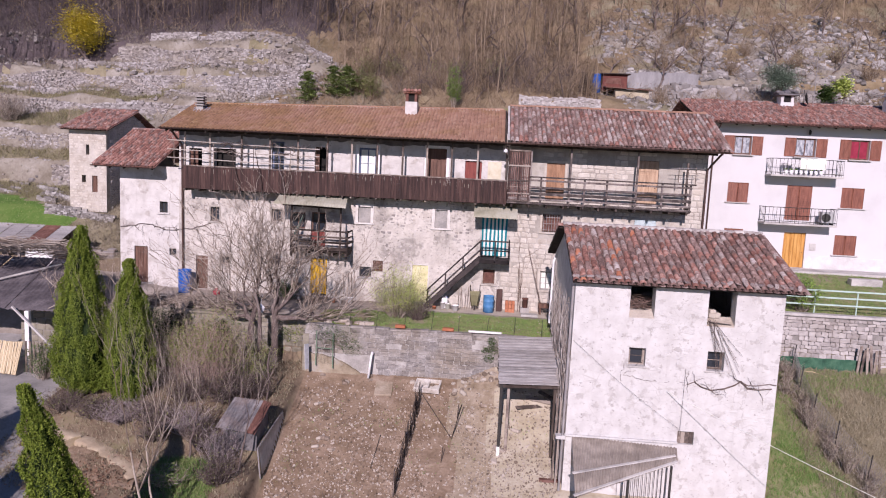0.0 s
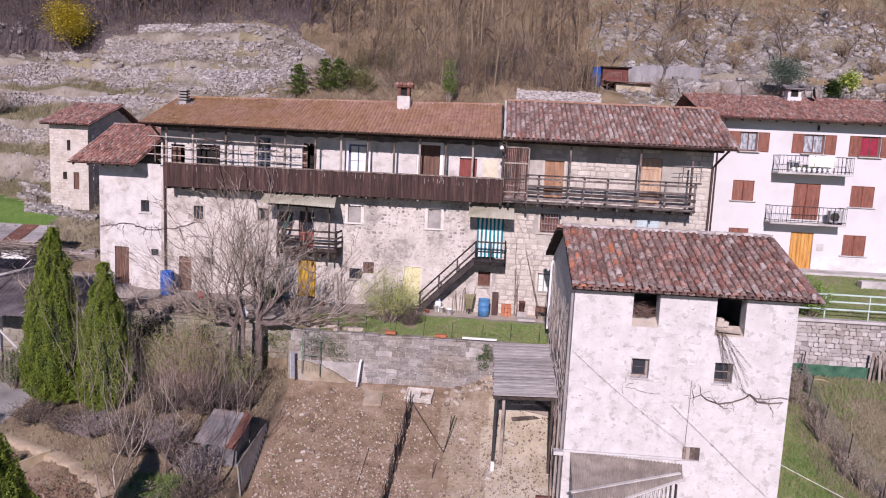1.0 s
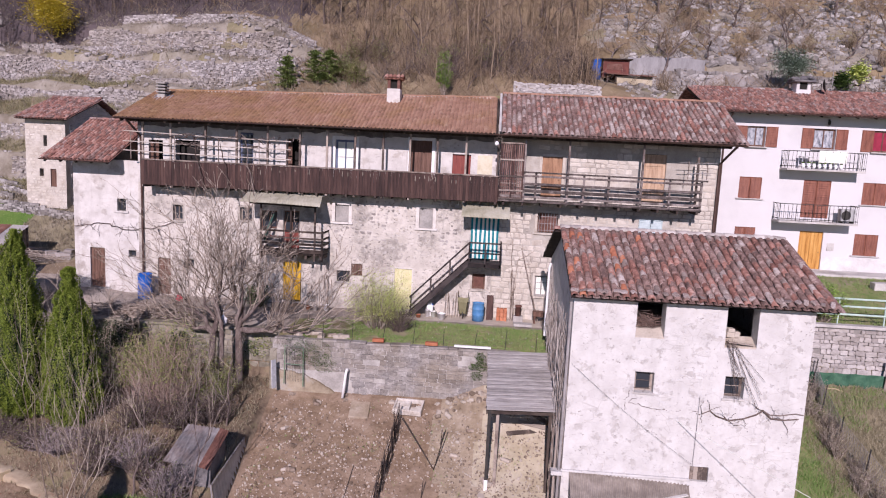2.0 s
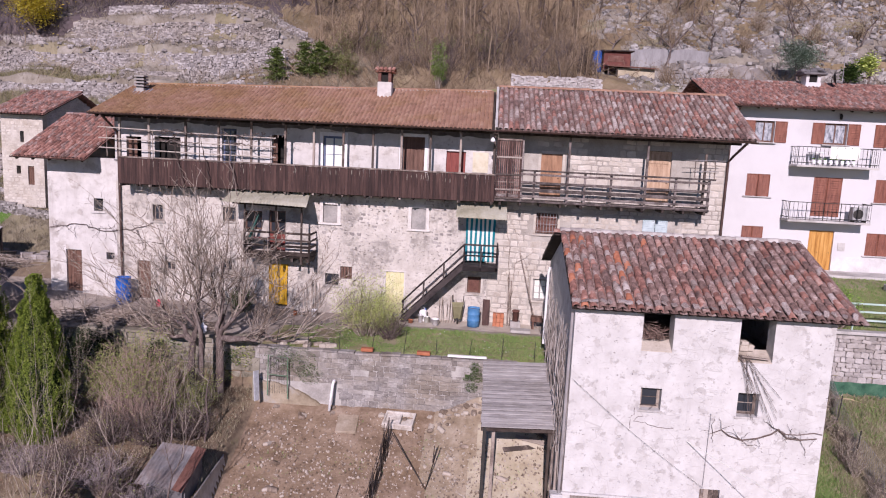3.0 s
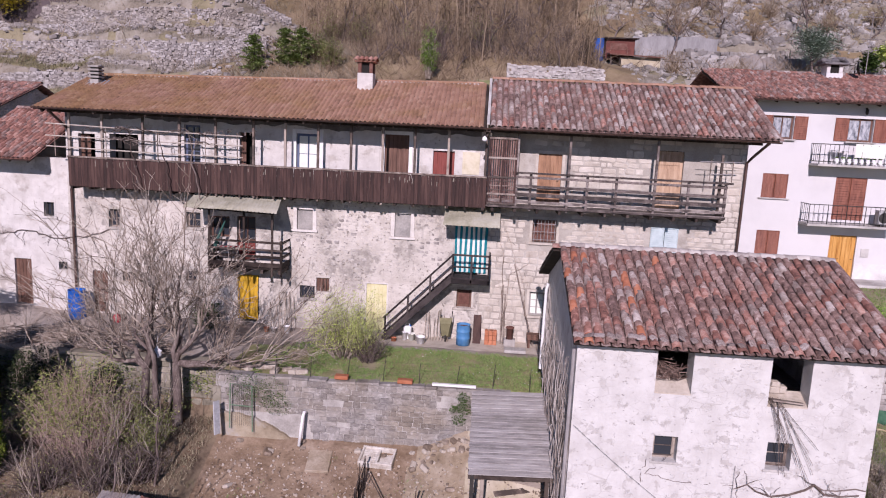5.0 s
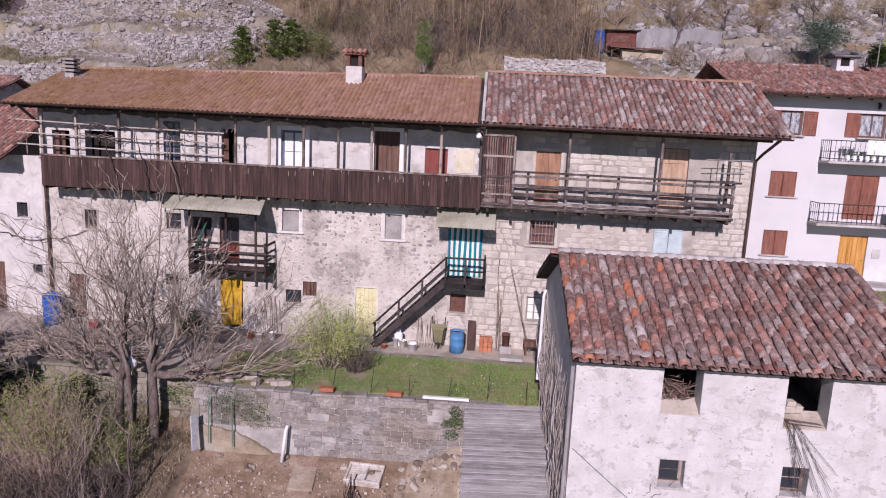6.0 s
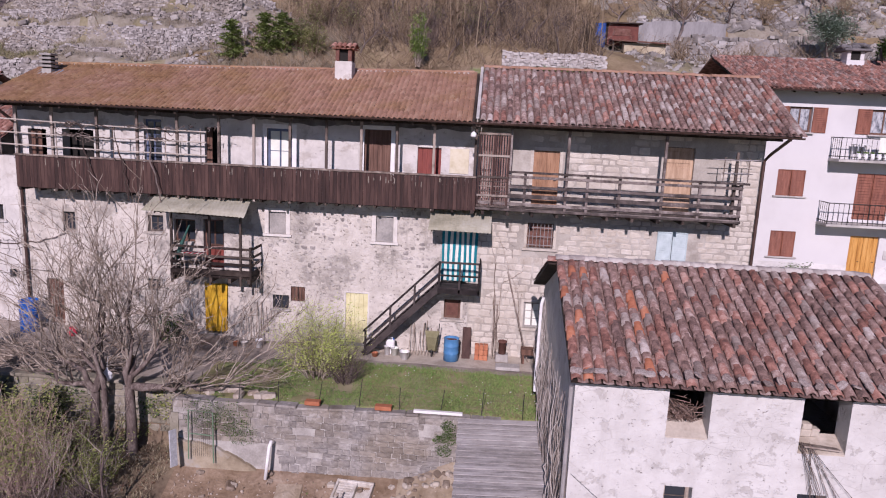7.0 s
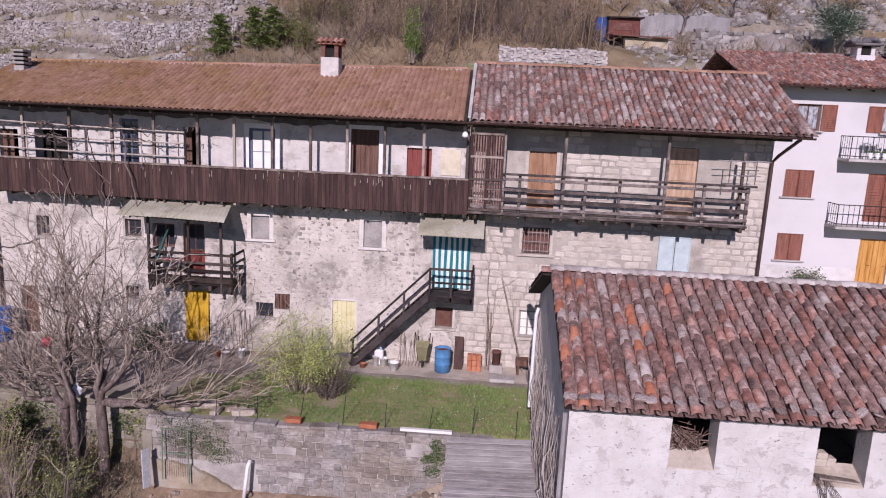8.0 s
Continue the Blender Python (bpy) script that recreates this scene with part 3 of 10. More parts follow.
MAUVETWIG = surface("mauve_grey_bramble", [(0.15, 0.12, 0.118), (0.26, 0.215, 0.21), (0.38, 0.325, 0.315)], scale=3.0, fine=15, rough=0.95, bump=0.3, jitter=0.4)
STEM = surface("pinkish_shrub_stem", [(0.26, 0.18, 0.15), (0.40, 0.30, 0.255)], scale=3.0, fine=15, rough=0.95, bump=0.3, jitter=0.4)
PAVING = surface("beige_concrete_paving", [(0.34, 0.29, 0.235), (0.47, 0.415, 0.35), (0.56, 0.505, 0.44)], scale=1.0, fine=14, rough=0.9, bump=0.3)
FRESHIVY = leaf("fresh_ivy_leaves", [(0.12, 0.22, 0.03), (0.22, 0.36, 0.06), (0.32, 0.46, 0.10)])
OLIVEGREY = leaf("olive_leaves", [(0.11, 0.17, 0.12), (0.21, 0.285, 0.21), (0.33, 0.405, 0.32)])
GREYRENDER = surface("stained_grey_render", [(0.15, 0.14, 0.14), (0.24, 0.23, 0.23), (0.33, 0.32, 0.32)], scale=0.8, fine=8, bump=0.5, stretch=(1.5, 1.5, 0.5), contrast=0.8)
RIDGECAP = surface("mortared_ridge_tile", [(0.28, 0.245, 0.23), (0.40, 0.36, 0.335), (0.52, 0.48, 0.45)], scale=2.5, fine=14, rough=0.95, bump=0.4, jitter=0.3)
DARKTWIG = surface("dark_vine_stem", [(0.06, 0.042, 0.036), (0.12, 0.09, 0.078), (0.19, 0.155, 0.14)], scale=3.0, fine=15, rough=0.95, bump=0.4, jitter=0.4)
LACE = surface("lace_curtain_behind_glass", [(0.06, 0.065, 0.08), (0.30, 0.31, 0.34), (0.50, 0.51, 0.53)], scale=6.0, fine=25, rough=0.25, bump=0.1, contrast=0.5, spec=0.5, stretch=(1, 1, 0.5))
PANELDOOR = surface("light_tan_door_wood", [(0.30, 0.19, 0.12), (0.44, 0.30, 0.20), (0.52, 0.38, 0.27)], scale=2.0, fine=14, rough=0.6, bump=0.2, stretch=(4, 4, 0.4))
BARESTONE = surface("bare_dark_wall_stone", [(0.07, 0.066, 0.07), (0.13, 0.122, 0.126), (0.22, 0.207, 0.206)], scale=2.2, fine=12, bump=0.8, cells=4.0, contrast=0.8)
WALLSTONE = surface("pinkish_grey_wall_stone", [(0.25, 0.225, 0.215), (0.40, 0.37, 0.355), (0.54, 0.51, 0.495)], scale=1.6, fine=12, bump=0.8, jitter=0.3, contrast=0.85, stain=0.5, tint=(0.72, 0.68, 0.62))
TOWERSTONE = surface("rubble_gable_stone", [(0.34, 0.315, 0.30), (0.52, 0.49, 0.465), (0.66, 0.63, 0.60)], scale=2.0, fine=9, bump=1.0, cells=3.2, contrast=0.9, distance=0.06)
DISTANT = surface("mauve_far_wood", [(0.052, 0.04, 0.042), (0.092, 0.072, 0.075), (0.145, 0.115, 0.118)], scale=0.3, fine=4, bump=0.6, contrast=0.8)
TANSOIL = surface("pale_stony_soil", [(0.165, 0.122, 0.08), (0.275, 0.215, 0.152), (0.37, 0.305, 0.235), (0.47, 0.405, 0.335)], scale=1.3, fine=9, rough=0.95, bump=1.3, contrast=0.85, detail=10, distance=0.08, stain=0.45, tint=(0.85, 0.82, 0.68), stain_scale=0.5)
# pale earth under the lean-to, with the sunlight on it put into the colour
PALEEARTH = surface("pale_lit_earth", [(0.25, 0.205, 0.145), (0.37, 0.315, 0.235), (0.46, 0.405, 0.32), (0.54, 0.49, 0.41)], scale=1.3, fine=9, rough=0.95, bump=0.9, contrast=0.85, detail=10, distance=0.06, stain=0.4, tint=(0.82, 0.8, 0.62), stain_scale=0.8)
# near-black leaves, for the columns that stand for shadows on the terrace wall
SHADOWLEAF = leaf("shadow_toned_leaves", [(0.012, 0.02, 0.01), (0.03, 0.045, 0.018), (0.06, 0.08, 0.03)])
MOSSWALL = surface("mossy_rubble", [(0.13, 0.115, 0.085), (0.22, 0.20, 0.155), (0.33, 0.30, 0.25)], scale=1.4, fine=12, bump=0.8, jitter=0.25, contrast=0.8)
DARKRUBBLE = surface("grey_patch_rubble", [(0.19, 0.172, 0.16), (0.29, 0.265, 0.245), (0.41, 0.38, 0.355)], scale=1.6, fine=12, bump=0.8, jitter=0.3, smear=((0.50, 0.465, 0.43), 0.85, 2.2, 0.5))
DARKRED = surface("dark_red_curtain", [(0.20, 0.012, 0.03), (0.30, 0.025, 0.055)], scale=3.0, fine=20, rough=0.5, bump=0.2)
CREAMPAINT = surface("cream_wall_paint", [(0.48, 0.42, 0.28), (0.60, 0.55, 0.42), (0.66, 0.62, 0.52)], scale=2.0, fine=14, rough=0.8, bump=0.2, contrast=0.7)
LIMESURROUND = surface("limewashed_surround", [(0.46, 0.43, 0.39), (0.60, 0.57, 0.535), (0.66, 0.64, 0.61)], scale=2.0, fine=14, rough=0.9, bump=0.4, contrast=0.7)
LEANROOF = surface("pale_grey_roof_sheet", [(0.16, 0.15, 0.147), (0.33, 0.31, 0.305), (0.46, 0.44, 0.435)], scale=2.0, fine=16, rough=0.85, bump=0.5, stretch=(0.9, 4, 1), jitter=0.3, contrast=0.85, stain=0.4, tint=(0.7, 0.68, 0.62), stain_scale=1.0)


# ---- the ground: one sheet from the garden up the hillside to the horizon ----
def blend(x, a, b):
    t = min(1.0, max(0.0, (x - a) / (b - a)))
    return t * t * (3 - 2 * t)


PLOT = ((-400, -40), (-60, -15), (-30, -10), (-16, -6.9), (-12, -5.3), (-8, -3.6), (-6.29, -2.8), (-6.15, -0.5), (0, -0.5), (1, -0.4), (10, 7.6))
GARDEN = ((-400, -40), (-60, -11), (-30, -7.5), (-16, -5.4), (-13, -4.7), (-11, -3.8), (-8, -3.2), (-5.3, -2.7), (-5.05, -0.6), (0, -0.4), (2, 0.2), (8, 3.4), (10, 3.9))
SLOPE = ((-400, -40), (-60, -13), (-30, -9.5), (-16, -6.3), (-12, -4.9), (-5.4, -2.65), (-2.95, -1.85), (-2.7, 0.75), (5.4, 1.86), (9.5, 1.92), (10, 3.2))
YARD = ((-400, -40), (-60, -9), (-20, -4.4), (-12, -3.5), (-7, -3.3), (-4, -2.6), (-1, -0.6), (3, 1.0), (8, 3.4), (10, 3.9))
HILL_L = ((10, 3.9), (13.2, 4.6), (13.5, 6.4), (15.5, 7.6), (15.8, 9.4), (19, 10.8), (19.4, 12.2), (22.6, 13.2), (23.0, 15.0), (27, 16.3), (27.5, 18.2), (34, 21.5), (60, 36), (150, 92), (700, 260))
HILL_M = ((10, 7.6), (14, 11.0), (20, 13.9), (26, 15.5), (30, 17.0), (36, 20.5), (60, 35), (150, 90), (700, 260))
HILL_R = ((10, 6.0), (14, 10.0), (20, 13.2), (28.4, 15.0), (29.0, 17.0), (32, 18.8), (36, 21.5), (60, 36), (150, 92), (700, 260))


def at_y(table, y):
    if y <= table[0][0]:
        return table[0][1]
    for (a, p), (b, q) in zip(table, table[1:]):
        if y <= b:
            return p + (q - p) * (y - a) / (b - a)
    return table[-1][1]


def ground_z(x, y, rough=True):
    if y < 10:
        z = at_y(PLOT, y)
        if y < -6.29 and x > -3.6:
            z += 0.9 * blend(x, -3.0, -0.3) * blend(y, -10.3, -6.4)
        if x < -10.3:
            z += (at_y(GARDEN, y) - z) * blend(-x, 10.3, 10.6)
        if x < -19.8:
            z += (at_y(YARD, y) - z) * blend(-x, 20.0, 22.5)
        if x > 9.9:
            z += (at_y(SLOPE, y) - z) * blend(x, 9.9, 10.4)
    else:
        w = 2.2 * noise.noise(Vector((x * 0.06, 3.1, 0.0)))
        z = at_y(HILL_M, y)
        if x < -16:
            z += (at_y(HILL_L, y + w) - z) * blend(-x, 15, 24)
        if x > 4:
            z += (at_y(HILL_R, y) - z) * blend(x, 4, 12)
    if rough:
        far = blend(y, 11, 20)
        z += 0.035 * noise.noise(Vector((x * 2.6, y * 2.6, 2.7))) * (1 - far) + (0.05 + 0.45 * far) * noise.noise(Vector((x * 0.25, y * 0.25, 0.3))) + (0.03 + 0.12 * far) * noise.noise(Vector((x * 0.9, y * 0.9, 5.3)))
        if y > 50:
            z += 5 * noise.noise(Vector((x * 0.02, y * 0.02, 1.0))) * blend(y, 50, 90)
    return z


def treeline(x):
    """How far up the slope the open terraces reach before the wood begins."""
    return 30.5 - 0.52 * max(0.0, -34.5 - x)


def field_edge(x):
    """Where the slanting rubble bank bounds the green field."""
    return 7.0 - 0.476 * (x + 31.0)


def terrace_flat(x, y):
    return ground_z(x, y + 0.35, False) - ground_z(x, y - 0.35, False) < 0.8


def ground_kind(x, y):
    n = noise.noise(Vector((x * 0.3, y * 0.3, 9.0)))
    if y < 10:
        if y < -19:
            return 2
        if x > 9.9:
            return (1 if x < 12.9 + n else 2) if y < -2.8 or y > 4 else 1
        if x < -21 + (n if y > -12 else 0.68 * (-12 - y)) and y < -4:
            return 6
        if x < -24 and y > 2.5:
            return 4 if 3.6 < y < field_edge(x) and x < -30.5 + 0.6 * n else 2
        if x < -10.3:
            return 7 if -5 < y < 1 else 8
        if y > -6.3:
            return (9 if x > -6 and y > -1.7 else 7) if y > -1.9 - 0.8 * blend(-x, 4, 9) else 1
        return 12 if x > -0.9 + 0.8 * n and y > -12.5 else 11 if x > -2.6 + 1.5 * n else 0
    if (y > 35 and x < -43 + 0.5 * (y - 34) + 2 * n) or (y > treeline(x) + 1.2 * n and x < -21 + 3 * n):
        return 10
    if y < 13.3 and x < -30:
        return 4 if y < field_edge(x) else 2
    if -21 < x < -9 and y < 25:
        return 5 if n > -0.3 else 2
    if x < -14 + 6 * n and y < 29 + 4 * n:
        return 2 if n < -0.25 or (-52 < x < -31 and y < 22.5 and terrace_flat(x, y)) else 3
    if -2 < x < 9 and y < 17.2:
        return 1
    if x > 8 + 3 * n and y < 40 + 5 * n:
        return 5 if n > 0.1 else 3 if n > -0.3 else 2
    return 5 if y < 34 or n < 0.15 else 2 if x > 8 else 5


def spaced(*runs):
    out = []
    for a, b, step in runs:
        n = max(1, round((b - a) / step))
        out += [a + (b - a) * i / n for i in range(n)]
    return out + [runs[-1][1]]


gx = spaced((-600, -120, 60), (-120, -50, 5), (-50, -24, 0.7), (-24, -10.6, 0.45), (-10.6, -10.3, 0.15), (-10.3, 9.9, 0.3), (9.9, 10.4, 0.25), (10.4, 40, 0.7), (40, 120, 5), (120, 600, 60))
gy = spaced((-400, -60, 40), (-60, -22, 3), (-22, -6.6, 0.3), (-6.6, -6.1, 0.07), (-6.1, -5.35, 0.15), (-5.35, -5.0, 0.09), (-5.0, -3.0, 0.3), (-3.0, -2.6, 0.08), (-2.6, 10, 0.5), (10, 13, 0.5), (13, 29, 0.22), (29, 60, 0.7), (60, 150, 6), (150, 700, 55))
g = Geo()
g.v = [(x, y, ground_z(x, y)) for y in gy for x in gx]
nx = len(gx)
for j in range(len(gy) - 1):
    for i in range(nx - 1):
        g.f.append((j * nx + i, j * nx + i + 1, (j + 1) * nx + i + 1, (j + 1) * nx + i))
        g.mi.append(ground_kind((gx[i] + gx[i + 1]) / 2, (gy[j] + gy[j + 1]) / 2))
solo("ground", g, [SOIL, LAWN, MEADOW, SCREE, FIELD, LEAFLITTER, ASPHALT, GRAVEL, SHADYSOIL, PAVING, DISTANT, TANSOIL, PALEEARTH], "sloping garden soil, lawn, stony terraces and wooded hillside", "ground", kind="structure", smooth=True)


# ---- roofs ----
def long_slab(geo, x0, x1, eave, ridge, low, high, n):
    """The slab of a roof slope as one mesh in n lengths, between low and high over its plane."""
    L = math.hypot(ridge[0] - eave[0], ridge[1] - eave[1])
    at = len(geo.v)
    for i in range(n + 1):
        m = slope_pose(x0 + (x1 - x0) * i / n, eave, ridge, 0)
        geo.v += [tuple(m @ Vector((0, y, z))) for y, z in ((0, low), (L, low), (L, high), (0, high))]
    fs = [(at + 4 * i + k, at + 4 * i + (k + 1) % 4, at + 4 * i + 4 + (k + 1) % 4, at + 4 * i + 4 + k) for i in range(n) for k in range(4)]
    fs += [(at + 3, at + 2, at + 1, at), tuple(at + 4 * n + k for k in range(4))]
    geo.f += fs
    geo.mi += [0] * len(fs)


def settle(geo, x0, x1, eave, ridge, sink):
    """Lowers the ridge end of a roof by sink metres towards x0."""
    geo.v = [(x, y, z - sink * (x1 - x) / (x1 - x0) * (y - eave[0]) / (ridge[0] - eave[0])) for x, y, z in geo.v]


def coppo(length=0.43, r0=0.1, r1=0.08, thick=0.022, segs=6):
    """One curved clay tile, its wide end down the slope at y = 0; it lies along +y."""
    t = Geo()
    for y, r in ((0, r0), (length, r1)):
        for rr in (r, r - thick):
            for k in range(segs + 1):
                a = math.pi * k / segs
                t.v.append((rr * math.cos(a), y, rr * math.sin(a) * 0.85))
    n = segs + 1
    for k in range(segs):
        t.f += [(k, k + 1, 2 * n + k + 1, 2 * n + k), (k, n + k, n + k + 1, k + 1)]
        t.mi += [0, 0]
    return t


def slope_pose(x, eave, ridge, s):
    """The pose on a roof plane at x, s metres up from the eave: x along the eave, y up the slope."""
    (ye, ze), (yr, zr) = eave, ridge
    L = math.hypot(yr - ye, zr - ze)
    d = Vector((0, (yr - ye) / L, (zr - ze) / L))
    xa = Vector((1, 0, 0)) if d.y > 0 else Vector((-1, 0, 0))
    q = Matrix((xa, d, xa.cross(d))).transposed().to_4x4()
    return Matrix.Translation((x, ye + d.y * s, ze + d.z * s)) @ q


def clay_roof(house, x0, x1, eave, ridge, mats, pitch_x=0.205, row=0.33, singles=0, single_x=None, seed=1, wob=0.02, odd=(), r0=0.1, cap_mat=None, shy=None):
    """Rows of cover tiles over a slab with channel tiles. singles: how many are objects of their own."""
    rng = random.Random(seed)
    (ye, ze), (yr, zr) = eave, ridge
    L = math.hypot(yr - ye, zr - ze)
    base = Geo()
    m = slope_pose((x0 + x1) / 2, eave, ridge, L / 2)
    base.obox(m @ Matrix.Translation((0, 0, -0.055)), (x1 - x0) / 2 - 0.03, L / 2, 0.045, 0.0)
    slab = part("roof", base, BEAMWOOD, house, "pitched roof of curved clay tiles")
    shape = coppo(row + 0.11, r0, r0 * 0.78)
    shape.mi = [0] * len(shape.f)
    meshes = [shared(shape, mt, "tile", True) for mt in mats]
    rest = [Geo() for _ in mats]
    chan = Geo()
    cols = int(round((x1 - x0) / pitch_x))
    rows = int(L / row)
    count = 0
    for c in range(cols):
        x = x0 + (c + 0.5) * (x1 - x0) / cols
        lean = rng.uniform(-wob, wob)
        for r in range(rows + 1):
            s = r * row - 0.06
            if s + 0.3 > L:
                continue
            k = rng.choices(range(len(mats)), odd or [1] * len(mats))[0]
            if shy and k == shy[0] and rng.random() < blend(x, shy[1], shy[2]):
                k = 0
            m = slope_pose(x + rng.uniform(-wob, wob) * 0.5 + lean * (s / L - 0.5), eave, ridge, s) @ pose(0, 0, 0.025 + rng.uniform(0, 0.014), 4.2 + rng.uniform(-1.2, 1.2), rng.uniform(-4, 4), rng.uniform(-3, 3))
            if count < singles and (single_x is None or single_x[0] <= x <= single_x[1]):
                piece("tile", meshes[k], slab, m)
                count += 1
            else:
                rest[k].add([m @ Vector(p) for p in shape.v], shape.f)
        # the channel between two columns: an upturned strip
        m0 = slope_pose(x + 0.5 * (x1 - x0) / cols, eave, ridge, 0)
        w = pitch_x * 0.42
        pts = []
        for s in (-0.1, L):
            pts += [m0 @ Vector((-w, s, 0.02)), m0 @ Vector((0, s, -0.006)), m0 @ Vector((w, s, 0.02))]
        chan.add(pts, [(0, 1, 4, 3), (1, 2, 5, 4)])
    for k, gg in enumerate(rest):
        if gg.v:
            tagged(part("tile_cover", gg, mats[k], slab, smooth=True), kind="stuff")
    tagged(part("channel_layer", chan, mats[0], slab, smooth=True), kind="stuff")
    # ridge caps
    cap = coppo(0.45, 0.155, 0.135, 0.02, 6)
    cap.mi = [0] * len(cap.f)
    caps = [shared(cap, mt, "ridge_tile", True) for mt in ((cap_mat, cap_mat) if cap_mat else (mats[-1], mats[0]))]
    for i in range(int((x1 - x0) / 0.38)):
        piece("ridge_tile", caps[rng.randrange(2)], slab, Matrix.Translation((x0 + i * 0.38, yr, zr + 0.03)) @ pose(0, 0, 0, rng.uniform(-4, 4), rng.uniform(-3, 0), -90 + rng.uniform(-3, 3)))
    return slab


def rear_slope(house, x0, x1, ridge, eave, material, sink=0.0):
    g = Geo()
    (ye, ze), (yr, zr) = eave, ridge
    L = math.hypot(yr - ye, zr - ze)
    long_slab(g, x0, x1, eave, ridge, -0.1, 0.02, 12)
    settle(g, x0, x1, eave, ridge, sink)
    return part("rear_roof", g, material, house)


def gutter(house, a, b, r=0.07, material=GUTTER):
    """An open half-round gutter between two points."""
    a, b = Vector(a), Vector(b)
    g = Geo()
    for p in (a, b):
        for rr in (r, r - 0.008):
            for k in range(7):
                t = math.pi * k / 6
                g.v.append((p.x, p.y - rr * math.cos(t), p.z - rr * math.sin(t)))
    for k in range(6):
        g.f += [(k, k + 1, 14 + k + 1, 14 + k), (7 + k, 21 + k, 21 + k + 1, 7 + k + 1)]
    g.f += [(0, 14, 21, 7), (6, 13, 27, 20)]
    g.mi = [0] * len(g.f)
    return part("gutter", g, material, house)


def rafters(house, x0, x1, eave, ridge, y_in, step=0.75, w=0.09, h=0.12):
    """Rafter tails and boarding under the eave."""
    (ye, ze), (yr, zr) = eave, ridge
    k = (zr - ze) / (yr - ye)
    n = int((x1 - x0) / step)
    for i in range(n + 1):
        g = Geo()
        x = x0 + 0.1 + (x1 - x0 - 0.2) * i / n
        g.beam((x, ye + 0.06, ze - 0.20 + 0.06 * k), (x, y_in, ze - 0.20 + (y_in - ye) * k), w, h, 0.008)
        part("rafter", g, BEAMWOOD, house)


# ---- doors and windows ----
def plank_door(house, x0, x1, z0, z1, y, material, boards=5, name="door", label=""):
    g = Geo()
    g.box(x0, x1, y + 0.015, y + 0.05, z0, z1)
    d = part(name, g, material, house, label)
    w = (x1 - x0) / boards
    for i in range(boards):
        b = Geo()
        b.cbox(x0 + i * w + 0.004, x0 + (i + 1) * w - 0.004, y - 0.01, y + 0.014, z0 + 0.01, z1 - 0.01, 0.005)
        part("board", b, material, d)
    h = Geo()
    h.tube([(x1 - 0.1, y - 0.01, z0 + 1.0), (x1 - 0.1, y - 0.05, z0 + 1.0), (x1 - 0.19, y - 0.055, z0 + 1.0)], 0.011, 6)
    part("handle", h, IRON, d)
    return d


def casement(house, x0, x1, z0, z1, y, frame, leaves=2, bars=1, label="", fw=0.05, curtain=None, name="window", sill=None):
    """A window with a frame, casements, panes and glazing bars, set back in its opening."""
    g = Geo()
    for a, b, c, d in ((x0, x1, z0, z0 + fw), (x0, x1, z1 - fw, z1), (x0, x0 + fw, z0 + fw, z1 - fw), (x1 - fw, x1, z0 + fw, z1 - fw)):
        g.cbox(a, b, y, y + 0.06, c, d, 0.006)
    w = part(name, g, frame, house, label)
    lw = (x1 - x0 - 2 * fw) / leaves
    for i in range(leaves):
        a, b = x0 + fw + i * lw, x0 + fw + (i + 1) * lw
        f = Geo()
        s = 0.035
        for p, q, c, d in ((a, b, z0 + fw, z0 + fw + s), (a, b, z1 - fw - s, z1 - fw), (a, a + s, z0 + fw + s, z1 - fw - s), (b - s, b, z0 + fw + s, z1 - fw - s)):
            f.cbox(p + 0.002, q - 0.002, y - 0.012, y + 0.03, c, d, 0.005)
        for k in range(bars):
            zz = z0 + fw + (z1 - z0 - 2 * fw) * (k + 1) / (bars + 1)
            f.box(a + s, b - s, y - 0.006, y + 0.02, zz - 0.012, zz + 0.012)
        part("casement_frame", f, frame, w)
        p = Geo()
        p.box(a + s, b - s, y + 0.008, y + 0.013, z0 + fw + s, z1 - fw - s)
        part("pane", p, curtain or GLASS, w)
    if sill:
        sg = Geo()
        sg.cbox(x0 - 0.12, x1 + 0.12, y - 0.32, y + 0.02, z0 - 0.07, z0 - 0.004, 0.01)
        part("sill", sg, sill, w)
    return w


# a near-black board behind an opening; its colour stands for the unlit inside
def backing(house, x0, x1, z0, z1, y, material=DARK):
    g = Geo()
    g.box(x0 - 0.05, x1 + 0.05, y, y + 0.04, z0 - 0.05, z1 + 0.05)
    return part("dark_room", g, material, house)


def surround(house, x0, x1, z0, z1, y, material, w=0.13, proud=0.03, bottom=True):
    g = Geo()
    for a, b, c, d in ((x0 - w, x0, z0, z1 + w), (x1, x1 + w, z0, z1 + w), (x0, x1, z1, z1 + w)):
        g.cbox(a, b, y - proud, y + 0.05, c, d, 0.008)
    if bottom:
        g.cbox(x0 - w - 0.06, x1 + w + 0.06, y - proud - 0.06, y + 0.05, z0 - 0.1, z0 - 0.002, 0.01)
    return part("window_surround", g, material, house)


